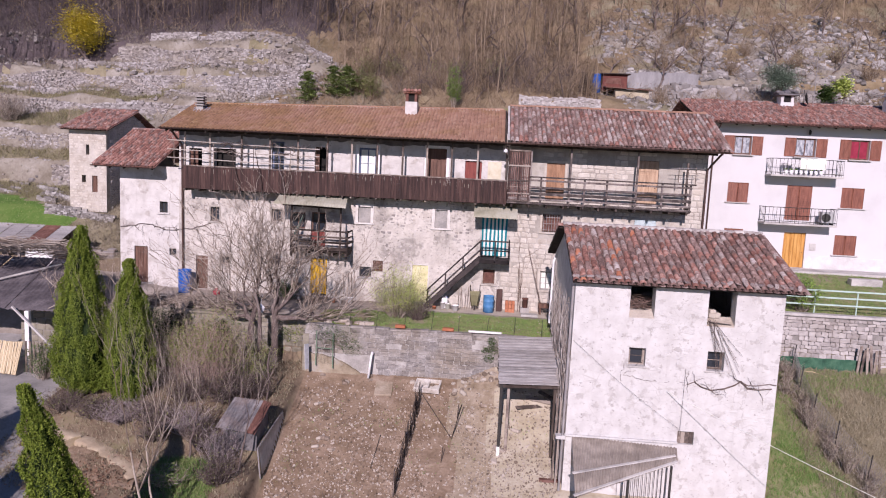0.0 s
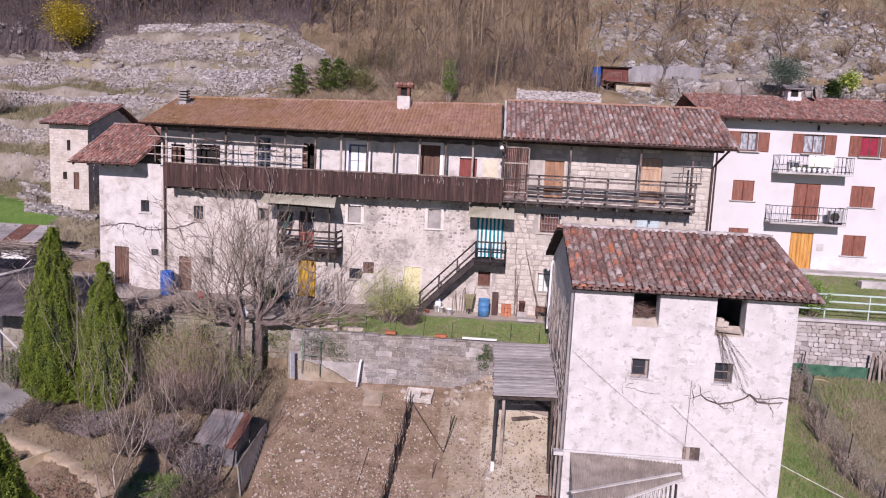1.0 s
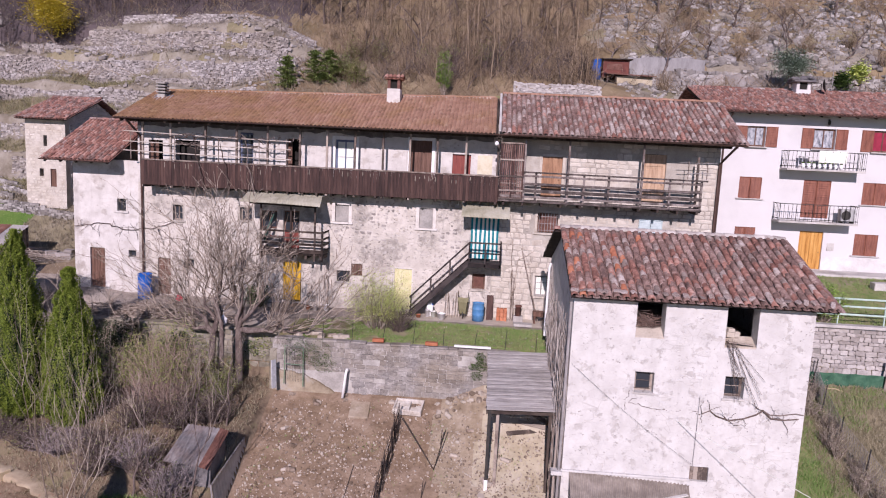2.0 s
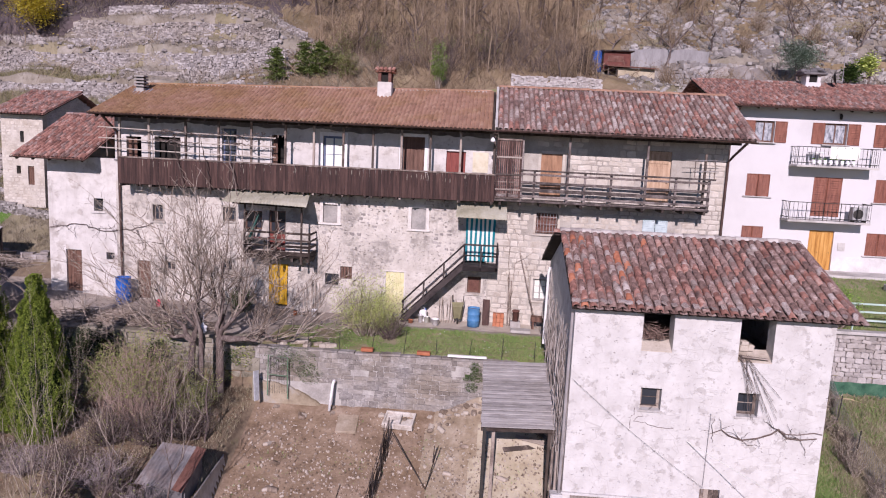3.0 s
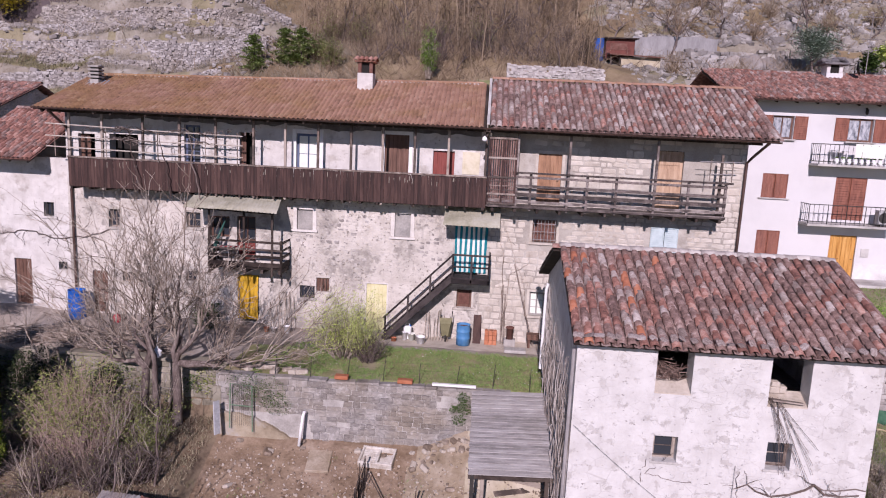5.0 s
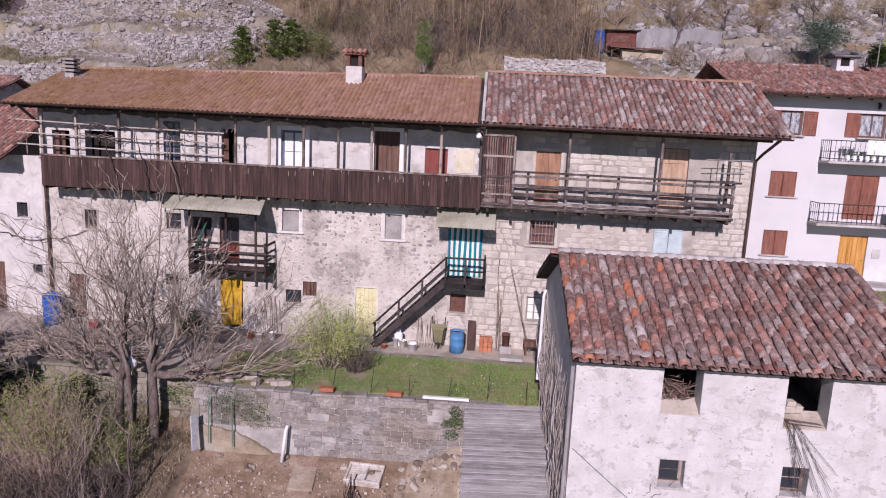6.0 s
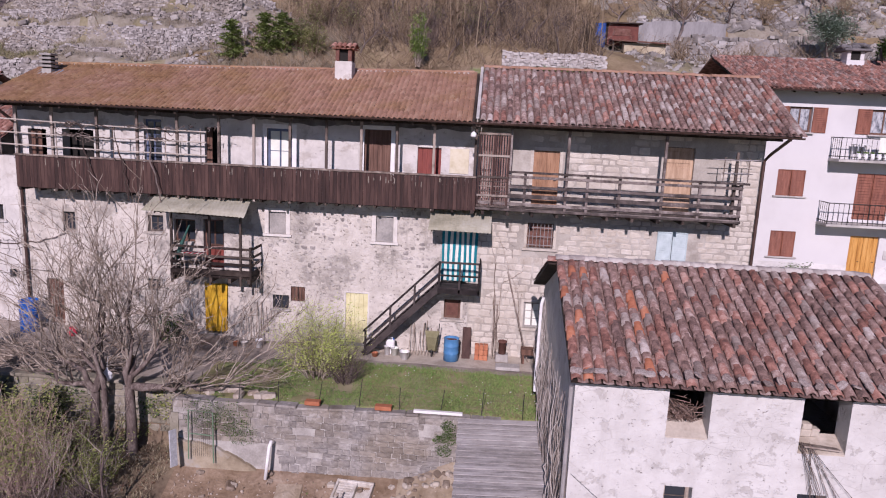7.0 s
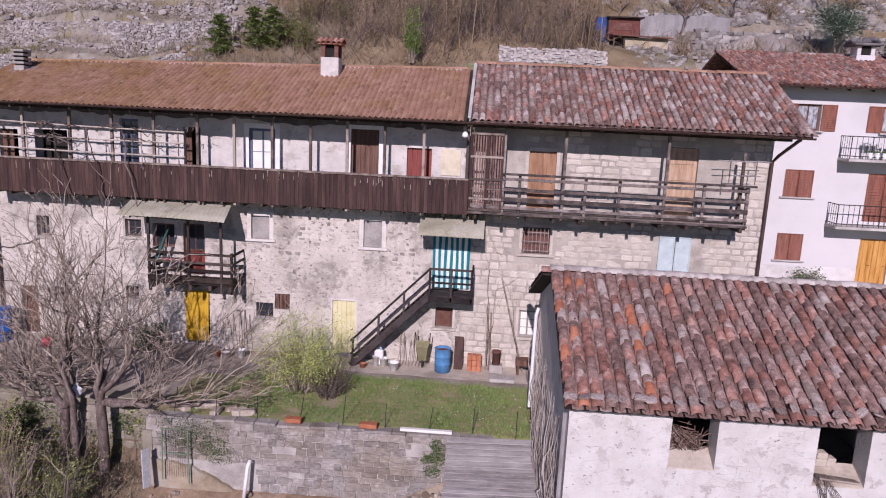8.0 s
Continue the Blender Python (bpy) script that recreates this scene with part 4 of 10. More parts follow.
def shutter(house, x0, x1, z0, z1, y, material, slats=12, name="shutter"):
    g = Geo()
    s = 0.05
    for a, b, c, d in ((x0, x1, z0, z0 + s), (x0, x1, z1 - s, z1), (x0, x0 + s, z0 + s, z1 - s), (x1 - s, x1, z0 + s, z1 - s)):
        g.cbox(a, b, y - 0.04, y, c, d, 0.005)
    sh = part(name, g, material, house)
    n = Geo()
    for i in range(slats):
        z = z0 + s + (z1 - z0 - 2 * s) * (i + 0.5) / slats
        n.obox(Matrix.Translation(((x0 + x1) / 2, y - 0.02, z)) @ pose(0, 0, 0, 74), (x1 - x0) / 2 - s, 0.6 * (z1 - z0 - 2 * s) / slats, 0.006, 0.0)
    part("slats", n, material, sh)
    return sh


# ---- the long house with the boarded gallery ----
A_X0, A_X1 = -19.85, -0.9
B_X1 = 10.15
house_a = thing("stone_house", "long patchy-plastered stone house with boarded timber gallery and orange roof", "house", ((A_X0 + A_X1) / 2, 3, -0.5))
a_holes = [
    (-18.81, -18.10, -0.35, 1.64), (-17.95, -17.43, 3.72, 4.54), (-17.36, -16.81, 1.18, 1.66), (-14.38, -13.85, 1.41, 1.89), (-14.3, -13.65, 3.9, 4.6),
    (-13.2, -12.3, 3.55, 4.5), (-11.95, -11.1, 2.5, 4.55), (-11.86, -10.94, -0.35, 1.86), (-9.2, -8.48, 4.10, 5.01), (-9.03, -8.34, 0.94, 1.53), (-8.27, -7.67, 1.29, 1.93),
    (-5.95, -5.03, -0.35, 1.80), (-4.77, -4.06, 4.01, 5.06), (-2.05, -1.0, 2.5, 4.72), (-1.86, -1.19, 0.95, 1.78),
    (-19.25, -18.48, 5.78, 7.9), (-17.8, -16.47, 5.78, 7.95), (-14.34, -13.61, 6.75, 8.5), (-11.83, -11.16, 5.78, 8.29), (-9.26, -8.24, 5.78, 8.36), (-5.33, -4.26, 5.78, 8.5), (-3.19, -2.25, 5.78, 7.9),
]
wg = Geo()
wall_grid(wg, A_X0, A_X1, -0.9, 5.66, 0.0, 0.5, [h for h in a_holes if h[3] < 5.5])
part("wall", wg, PLASTER, house_a, "rubble wall with worn lime plaster")
wg = Geo()
wall_grid(wg, A_X0, A_X1, 5.66, 9.5, 0.0, 0.5, [h for h in a_holes if h[3] > 5.5])
part("upper_wall", wg, PLASTER_UP, house_a, "whitewashed upper wall")
wg = Geo()
wg.add([(A_X0 + 0.0, 0.5, -0.9), (A_X0, 8, -0.9), (A_X0, 8, 8.9), (A_X0, 3, 10.4), (A_X0, 0.5, 9.5), (A_X0 + 0.5, 0.5, -0.9), (A_X0 + 0.5, 8, -0.9), (A_X0 + 0.5, 8, 8.9), (A_X0 + 0.5, 3, 10.4), (A_X0 + 0.5, 0.5, 9.5)],
       [(0, 4, 3, 2, 1), (5, 6, 7, 8, 9), (0, 1, 6, 5), (1, 2, 7, 6), (2, 3, 8, 7), (3, 4, 9, 8), (4, 0, 5, 9)])
wg.box(A_X0 + 0.5, A_X1, 7.5, 8, -0.9, 8.9)
part("rear_wall", wg, PLASTER, house_a)
g = Geo()
g.box(A_X0 + 0.5, A_X1, 0.5, 7.5, 5.55, 5.72)
part("upper_floor", g, BEAMWOOD, house_a)
# ragged dark band: bare stone, with the eave shade put into its colour
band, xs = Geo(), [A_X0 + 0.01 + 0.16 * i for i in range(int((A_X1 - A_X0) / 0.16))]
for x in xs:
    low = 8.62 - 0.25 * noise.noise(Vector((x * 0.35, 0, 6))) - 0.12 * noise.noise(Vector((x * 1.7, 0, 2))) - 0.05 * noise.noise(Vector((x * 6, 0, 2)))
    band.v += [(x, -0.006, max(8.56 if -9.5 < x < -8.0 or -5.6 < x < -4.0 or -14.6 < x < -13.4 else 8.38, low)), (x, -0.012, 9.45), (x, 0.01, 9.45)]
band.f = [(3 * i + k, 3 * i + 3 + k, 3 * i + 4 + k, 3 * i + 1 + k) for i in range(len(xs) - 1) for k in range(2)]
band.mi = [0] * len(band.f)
part("bare_stone_band", band, BARESTONE, house_a, "ragged band of bare stone below the eaves, eave shade put into its dark colour")
EAVE_A, RIDGE_A = (-1.6, 8.98), (3.0, 11.05)


def tiled_roof(house, x0, x1, eave, ridge, material, step=0.2, row=0.3, seed=3, label="", sink=0.0):
    """A roof of interlocking tiles: every tile a shallow rounded roll with its own lower lip."""
    rng = random.Random(seed)
    (ye, ze), (yr, zr) = eave, ridge
    L = math.hypot(yr - ye, zr - ze)
    base = Geo()
    long_slab(base, x0, x1, eave, ridge, -0.12, -0.02, 24)
    settle(base, x0, x1, eave, ridge, sink)
    slab = part("roof", base, BEAMWOOD, house, label or "pitched roof of interlocking clay tiles")
    prof = ((0.0, 0.005), (0.045, 0.005), (0.07, 0.04), (0.115, 0.066), (0.16, 0.04), (0.195, 0.005))
    n, rows, cols, g = len(prof), int(L / row), int((x1 - x0) / step), Geo()
    for c in range(cols):
        for r in range(rows + 1):
            s = r * row - 0.05
            l = min(row + 0.04, L - s)
            if l < 0.1:
                continue
            m = slope_pose(x0 + c * step, eave, ridge, s) @ pose(0, 0, 0, rng.uniform(1.8, 3.6), rng.uniform(-2.5, 2.5), rng.uniform(-1.5, 1.5))
            pts = [m @ Vector((x, 0, z + 0.02)) for x, z in prof] + [m @ Vector((x, l, z - 0.012)) for x, z in prof] + [m @ Vector((x, 0, z - 0.012)) for x, z in prof]
            g.add(pts, [(k, k + 1, n + k + 1, n + k) for k in range(n - 1)] + [(2 * n + k, 2 * n + k + 1, k + 1, k) for k in range(n - 1)])
    settle(g, x0, x1, eave, ridge, sink)
    tagged(part("tile_cover", g, material, slab, smooth=False), kind="stuff")
    cap = coppo(0.45, 0.12, 0.105, 0.02, 6)
    cap.mi = [0] * len(cap.f)
    cap = shared(cap, material, "ridge_tile", True)
    for i in range(int((x1 - x0) / 0.38)):
        piece("ridge_tile", cap, slab, Matrix.Translation((x0 + i * 0.38, yr, zr - sink * (1 - i * 0.38 / (x1 - x0)))) @ pose(0, 0, 0, rng.uniform(-2, 2), rng.uniform(-3, 0), -90))
    daub = Geo()
    for i in range(int((x1 - x0) / 0.38)):
        for s in (0.0, 0.19):
            daub.obox(Matrix.Translation((x0 + i * 0.38 + s + rng.uniform(-0.03, 0.03), yr - 0.14, zr - 0.035)) @ pose(0, 0, 0, -20, rng.uniform(-15, 15), 0), 0.05, 0.03, 0.03, 0.02)
    settle(daub, x0, x1, eave, ridge, sink)
    tagged(part("ridge_mortar", daub, RIDGECAP, slab), kind="stuff")
    return slab


tiled_roof(house_a, -20.25, A_X1 - 0.05, EAVE_A, RIDGE_A, TILE_A, sink=0.36)
rear_slope(house_a, -20.25, A_X1, (3.0, 11.0), (8.4, 8.7), TILE_A, 0.36)
gutter(house_a, (-20.25, -1.68, 8.97), (A_X1, -1.68, 8.95))
rafters(house_a, -20.0, A_X1, EAVE_A, RIDGE_A, 0.0)
g = Geo()
g.beam((-19.9, -1.06, 8.88), (A_X1, -1.06, 8.88), 0.14, 0.18)
part("eave_beam", g, BEAMWOOD, house_a)
EAVE_B, RIDGE_B = (-1.6, 9.0), (3.0, 11.25)

house_b = thing("stone_house", "old squared-stone house with open timber balcony and mottled clay tile roof", "house", ((A_X1 + B_X1) / 2, 3, -0.5))
b_holes = [(1.33, 2.37, 4.11, 5.13), (6.43, 7.61, 3.75, 5.06), (1.39, 2.09, 0.78, 1.86), (1.39, 2.4, 5.85, 7.99), (6.42, 7.55, 5.85, 8.36)]
wg = Geo()
wall_grid(wg, A_X1, B_X1, -0.9, 9.5, 0.0, 0.5, b_holes)
wall_b = part("wall", wg, MORTAR, house_b, "wall of squared pale limestone blocks")
wg = Geo()
x = B_X1
wg.add([(x, 0.5, -0.9), (x, 8, -0.9), (x, 8, 8.9), (x, 3, 10.95), (x, 0.5, 9.7), (x - 0.5, 0.5, -0.9), (x - 0.5, 8, -0.9), (x - 0.5, 8, 8.9), (x - 0.5, 3, 10.95), (x - 0.5, 0.5, 9.7)],
       [(0, 1, 2, 3, 4), (5, 9, 8, 7, 6), (0, 5, 6, 1), (1, 6, 7, 2), (2, 7, 8, 3), (3, 8, 9, 4), (4, 9, 5, 0)])
wg.box(A_X1, B_X1 - 0.5, 7.5, 8, -0.9, 8.9)
part("rear_wall", wg, PLASTER, house_b)
clay_roof(house_b, A_X1 + 0.1, 10.8, EAVE_B, RIDGE_B, [TILE_B, TILE_GREY, TILE_C], pitch_x=0.25, row=0.35, singles=0, seed=5, odd=(6, 3.6, 2.6), r0=0.113, cap_mat=TILE_A)
rear_slope(house_b, A_X1, 10.8, (3.0, 11.2), (8.4, 8.7), TILE_B)
gutter(house_b, (A_X1, -1.68, 8.95), (10.82, -1.68, 8.92))
rafters(house_b, A_X1 + 0.1, 10.5, EAVE_B, RIDGE_B, 0.0)
g = Geo()
g.beam((A_X1, -1.06, 8.88), (10.3, -1.06, 8.85), 0.14, 0.18)
part("eave_beam", g, BEAMWOOD, house_b)
g = Geo()
g.beam((-0.86, -1.6, 9.1), (-0.86, 3.0, 11.3), 0.12, 0.05, 0.01)
part("valley_strip", g, CONCRETE, house_b, "pale mortar strip between two roofs")

# ---- the whitewashed barn in front ----
F = dict(x0=1.9, x1=9.9, y0=-12.1, y1=-3.0)
barn = thing("barn", "whitewashed rubble barn with flaking walls and old curved tile roof", "house", (5.9, -7.5, -5.2))
f_holes = [(4.04, 5.0, 2.0, 3.22), (7.03, 8.08, 1.84, 3.22), (4.15, 4.8, 0.05, 0.78), (7.17, 7.82, 0.05, 0.82), (6.29, 6.93, -3.02, -2.48)]
wg = Geo()
wall_grid(wg, F["x0"], F["x1"], -6.6, 3.3, F["y0"], F["y0"] + 0.55, f_holes)
part("wall", wg, WHITEWASH, barn, "flaking whitewashed front wall")
for nm, xa in (("side_wall", F["x0"]), ("side_wall", F["x1"] - 0.5)):
    wg = Geo()
    pr = [(F["y0"] + 0.55, -6.6), (F["y1"], -6.6), (F["y1"], 3.3), (-7.5, 4.95), (F["y0"] + 0.55, 3.35)]
    wg.add([(xa, y, z) for y, z in pr] + [(xa + 0.5, y, z) for y, z in pr], [(0, 4, 3, 2, 1), (5, 6, 7, 8, 9)] + [(i, (i + 1) % 5, 5 + (i + 1) % 5, 5 + i) for i in range(5)])
    part(nm, wg, WHITEWASH, barn)
wg = Geo()
wg.box(F["x0"] + 0.5, F["x1"] - 0.5, F["y1"] - 0.5, F["y1"], -6.6, 3.3)
wg.box(F["x0"] + 0.5, F["x1"] - 0.5, F["y0"] + 0.55, F["y1"] - 0.5, 1.2, 1.4)
part("rear_wall", wg, WHITEWASH, barn)
EAVE_F, RIDGE_F = (-12.45, 3.36), (-7.5, 5.12)
clay_roof(barn, 1.72, 10.5, EAVE_F, RIDGE_F, [TILE_B, TILE_ORANGE, TILE_GREY, TILE_C], pitch_x=0.28, row=0.36, singles=300, single_x=(1.7, 6.0), seed=8, odd=(9, 2.4, 1.7, 4.6), shy=(1, 2.2, 5.5), wob=0.035, r0=0.122, cap_mat=RIDGECAP)
rear_slope(barn, 1.95, 10.5, (-7.5, 5.06), (-2.6, 3.28), TILE_B)
clay_roof(barn, 1.5, 2.62, (-2.5, 3.3), (-7.45, 5.06), [TILE_B, TILE_C], pitch_x=0.28, row=0.36, seed=9, wob=0.03, r0=0.122)

# ---- the annex at the west end ----
annex = thing("annex", "low plastered annex with a hipped red tile roof", "house", (-21.6, 2, -0.4))
wg = Geo()
wall_grid(wg, -23.45, A_X0, -0.8, 6.75, 0.0, 0.4, [(-21.02, -20.54, 4.05, 4.7), (-22.59, -21.76, -0.2, 2.0), (-20.44, -20.02, 1.57, 1.95)])
part("wall", wg, PLASTER_UP, annex, "off-white plastered wall")
wg = Geo()
wg.box(-23.45, -23.05, 0.4, 6.5, -0.8, 6.75)
wg.box(-23.05, A_X0, 6.1, 6.5, -0.8, 6.75)
part("rear_wall", wg, PLASTER_UP, annex)

# ---- the stone tower further back ----
tower = thing("stone_tower", "small square stone outbuilding with a gabled tile roof", "house", (-29.9, 10.2, 4))
wg = Geo()
wall_grid(wg, -31.3, -28.6, 3.2, 8.95, 7.4, 7.8, [(-30.08, -29.84, 7.19, 7.89), (-30.4, -30.12, 5.25, 5.75), (-29.66, -29.26, 4.6, 5.75)])
part("wall", wg, STONE, tower, "pale stone wall")
for xa in (-31.3, -29.0):
    wg = Geo()
    pr = [(7.8, 3.2), (14.2, 3.2), (14.2, 8.9), (11.0, 10.25), (7.8, 9.05)]
    wg.add([(xa, y, z) for y, z in pr] + [(xa + 0.4, y, z) for y, z in pr], [(0, 4, 3, 2, 1), (5, 6, 7, 8, 9)] + [(i, (i + 1) % 5, 5 + (i + 1) % 5, 5 + i) for i in range(5)])
    part("side_wall", wg, TOWERSTONE, tower)
wg = Geo()
wg.box(-30.9, -29.0, 13.8, 14.2, 3.2, 8.9)
part("rear_wall", wg, GREYSTONE, tower)
clay_roof(tower, -31.7, -28.2, (6.9, 8.95), (11.0, 10.5), [TILE_C, TILE_B], seed=12)
rear_slope(tower, -31.7, -28.2, (11.0, 10.46), (15.0, 8.9), TILE_C)

# ---- the modern white house ----
M_Y = 6.5
modern = thing("white_house", "three-storey white rendered house with red-brown shutters and balconies", "house", (19, 10, 2))
m_holes = [(13.6, 14.66, 9.2, 10.37), (17.36, 18.6, 9.22, 10.38), (20.72, 21.88, 9.17, 10.4), (17.12, 18.68, 5.2, 7.4), (13.44, 14.73, 6.17, 7.42), (20.48, 21.86, 6.12, 7.4),
           (17.22, 18.58, 2.15, 4.4), (20.36, 21.71, 3.11, 4.38), (13.46, 14.65, 3.2, 4.46)]
wg = Geo()
wall_grid(wg, 10.9, 27, 1.4, 11.2, M_Y, M_Y + 0.4, m_holes)
part("wall", wg, RENDER, modern, "smooth white rendered wall")
wg = Geo()
wg.box(10.9, 11.3, M_Y + 0.4, 16, 1.4, 11.2)
wg.box(26.6, 27, M_Y + 0.4, 16, 1.4, 11.2)
wg.box(11.3, 26.6, 15.6, 16, 1.4, 11.2)
part("rear_wall", wg, RENDER, modern)
clay_roof(modern, 11.1, 27.6, (5.65, 11.15), (11.2, 12.95), [TILE_C, TILE_B, TILE_GREY], pitch_x=0.215, row=0.34, seed=15, odd=(8, 5, 0.3), r0=0.095)
rear_slope(modern, 11.1, 27.6, (11.2, 12.9), (16.8, 11.1), TILE_C)
gutter(modern, (11.1, 5.56, 11.1), (27.6, 5.56, 11.1))


# ---- openings of the long house ----
def gallery_board_mesh(w, h, t, material):
    b = Geo()
    b.obox(Matrix.Identity(4), w / 2, t / 2, h / 2, 0.006)
    return shared(b, material, "board")


def unlit_backings(house, holes, y):
    for x0, x1, z0, z1 in holes:
        backing(house, x0, x1, z0, z1, y)


unlit_backings(house_a, a_holes, 0.62)
plank_door(house_a, -18.81, -18.10, -0.35, 1.64, 0.12, BROWNDOOR, 4, label="weathered dark brown plank door")
plank_door(house_a, -5.95, -5.03, -0.35, 1.80, 0.06, YELLOWDOOR, 5, label="faded pale yellow plank door")
plank_door(house_a, -5.33, -4.26, 5.78, 8.5, 0.14, BROWNDOOR, 6, label="dark brown gallery door")
plank_door(house_a, -3.19, -2.25, 5.78, 7.9, 0.14, REDDOOR, 5, label="red-painted gallery door")
plank_door(house_a, -11.95, -11.1, 2.5, 3.4, 0.18, REDDOOR, 4, label="red-brown lower door panel")
casement(house_a, -11.95, -11.1, 3.42, 4.55, 0.18, BROWNDOOR, 2, 1)
casement(house_a, -13.2, -12.3, 3.55, 4.5, 0.2, BROWNDOOR, 2, 0)
casement(house_a, -9.26, -8.24, 5.78, 8.36, 0.12, BLUEFRAME, 2, 2, "blue-framed glazed gallery door with white curtain", 0.07, curtain=CREAM)
surround(house_a, -9.26, -8.24, 5.78, 8.36, 0.0, WHITEPAINT, 0.18, 0.03, bottom=False)
surround(house_a, -5.33, -4.26, 5.78, 8.5, 0.0, WHITEPAINT, 0.16, 0.03, bottom=False)
casement(house_a, -14.34, -13.61, 6.75, 8.5, 0.16, BLUEFRAME, 2, 2, "narrow blue-grey gallery window", 0.06)
surround(house_a, -14.34, -13.61, 6.75, 8.5, 0.0, PLASTER_UP, 0.1, 0.02)
plank_door(house_a, -19.25, -18.8, 5.78, 7.9, 0.2, BROWNDOOR, 3, label="half-open brown gallery door")
plank_door(house_a, -11.83, -11.6, 5.78, 8.29, 0.22, BROWNDOOR, 2, label="dark brown door leaf standing half open")
for x0, x1, z0, z1 in ((-9.2, -8.48, 4.10, 5.01), (-4.77, -4.06, 4.01, 5.06)):
    g = Geo()
    g.cbox(x0, x1, 0.10, 0.14, z0, z1, 0.006)
    part("window_panel", g, GREYPANEL, house_a, "closed grey window shutter panel")
    surround(house_a, x0, x1, z0, z1, 0.0, LIMESURROUND, 0.17, 0.025)
casement(house_a, -9.03, -8.34, 0.94, 1.53, 0.12, IRON, 2, 0, "small dark cellar window", 0.03)
g = Geo()
g.cbox(-9.12, -8.25, -0.1, 0.1, 0.86, 0.935, 0.01)
part("sill", g, CONCRETE, house_a)
g = Geo()
g.cbox(-8.27, -7.67, 0.1, 0.14, 1.29, 1.93, 0.006)
part("brick_infill", g, BROWNDOOR, house_a, "small opening closed with reddish brickwork")
for i in range(1, 4):
    g = Geo()
    g.tube([(-8.27 + 0.15 * i, 0.06, 1.29), (-8.27 + 0.15 * i, 0.06, 1.93)], 0.01, 5)
    part("bar", g, IRON, house_a)
for x0, x1, z0, z1 in ((-17.95, -17.43, 3.72, 4.54), (-14.3, -13.65, 3.9, 4.6), (-17.36, -16.81, 1.18, 1.66), (-14.38, -13.85, 1.41, 1.89)):
    casement(house_a, x0, x1, z0, z1, 0.2, GREYWOOD, 2, 1, "small old wooden window", 0.04)
    surround(house_a, x0, x1, z0, z1, 0.0, MORTAR, 0.1, 0.008)
casement(house_a, -1.86, -1.19, 0.95, 1.78, 0.2, BROWNDOOR, 1, 0, "small window under the landing", 0.07, curtain=RUST)
surround(house_a, -1.86, -1.19, 0.95, 1.78, 0.0, RUBBLE, 0.1, 0.012)
surround(house_a, -5.95, -5.03, -0.35, 1.80, 0.0, LIMESURROUND, 0.07, 0.01, bottom=False)
g = Geo()
g.cbox(-1.9, -1.15, -0.03, 0.02, 6.93, 7.9, 0.006)
part("yellow_panel", g, CREAMPAINT, house_a, "square panel of pale yellow paint on the wall")


def cloth(x0, x1, z0, z1, y, stripes, mats, depth=0.05, waves=6, seed=1):
    """A hanging cloth with folds; stripes alternate over the materials."""
    rng = random.Random(seed)
    g, n, rows = Geo(), stripes * 4, 8
    ph = rng.uniform(0, 6)
    for k in range(rows + 1):
        for i in range(n + 1):
            u, v = i / n, k / rows
            yy = y + depth * math.sin(u * waves * 6.283 + ph + 0.5 * math.sin(v * 3)) * (0.35 + 0.65 * (1 - v))
            g.v.append((x0 + (x1 - x0) * u + 0.012 * math.sin(v * 5 + u * 9), yy, z0 + (z1 - z0) * v))
    for k in range(rows):
        for i in range(n):
            g.f.append((k * (n + 1) + i, k * (n + 1) + i + 1, (k + 1) * (n + 1) + i + 1, (k + 1) * (n + 1) + i))
            g.mi.append((i // 4) % len(mats))
    return g


solo("door_curtain", cloth(-2.05, -0.62, 2.6, 4.75, -0.09, 13, [TEAL, CREAM], 0.04, 7), [TEAL, CREAM], "teal and white striped curtain hanging over a doorway", "curtain", smooth=True)
solo("door_curtain", cloth(-11.9, -10.95, -0.2, 1.88, -0.07, 5, [YELLOWCLOTH], 0.05, 5, 2), [YELLOWCLOTH], "bright yellow curtain hanging over a cellar doorway", "curtain", smooth=True)

# ---- the boarded gallery ----
rng = random.Random(4)
GX0, GX1, GY = -19.13, -0.8, -1.0
g = Geo()
g.box(GX0, GX1, GY, 0.0, 5.70, 5.77)
gallery = part("gallery", g, GREYWOOD, house_a, "timber gallery with dark vertical boarding")
g = Geo()
g.beam((GX0 - 0.02, GY, 6.90), (GX1, GY, 6.90), 0.14, 0.07)
part("handrail", g, GREYWOOD, gallery)
g = Geo()
g.beam((GX0, GY + 0.06, 5.66), (GX1, GY + 0.06, 5.66), 0.1, 0.14)
part("edge_beam", g, BEAMWOOD, gallery)
g = Geo()
g.beam((GX0, GY + 0.06, 6.6), (GX1, GY + 0.06, 6.6), 0.06, 0.09)
part("rail", g, BEAMWOOD, gallery)
boards = [gallery_board_mesh(0.145, 1.26, 0.022, DARKWOOD), gallery_board_mesh(0.143, 1.25, 0.022, DARKWOOD), gallery_board_mesh(0.141, 1.26, 0.022, DARKWOOD)]
nb = int((GX1 - GX0) / 0.145)
for i in range(nb):
    x = GX0 + 0.07 + i * (GX1 - GX0 - 0.14) / (nb - 1)
    piece("board", boards[rng.randrange(3)], gallery, pose(x, GY - 0.012 + rng.uniform(-0.004, 0.004), 6.235 + rng.uniform(-0.008, 0.008), rng.uniform(-0.4, 0.4), rng.uniform(-0.3, 0.3), 0))
for i in range(6):
    piece("board", boards[0], gallery, pose(GX0 + 0.0, GY + 0.09 + i * 0.155, 6.235, 0, 0, 90))
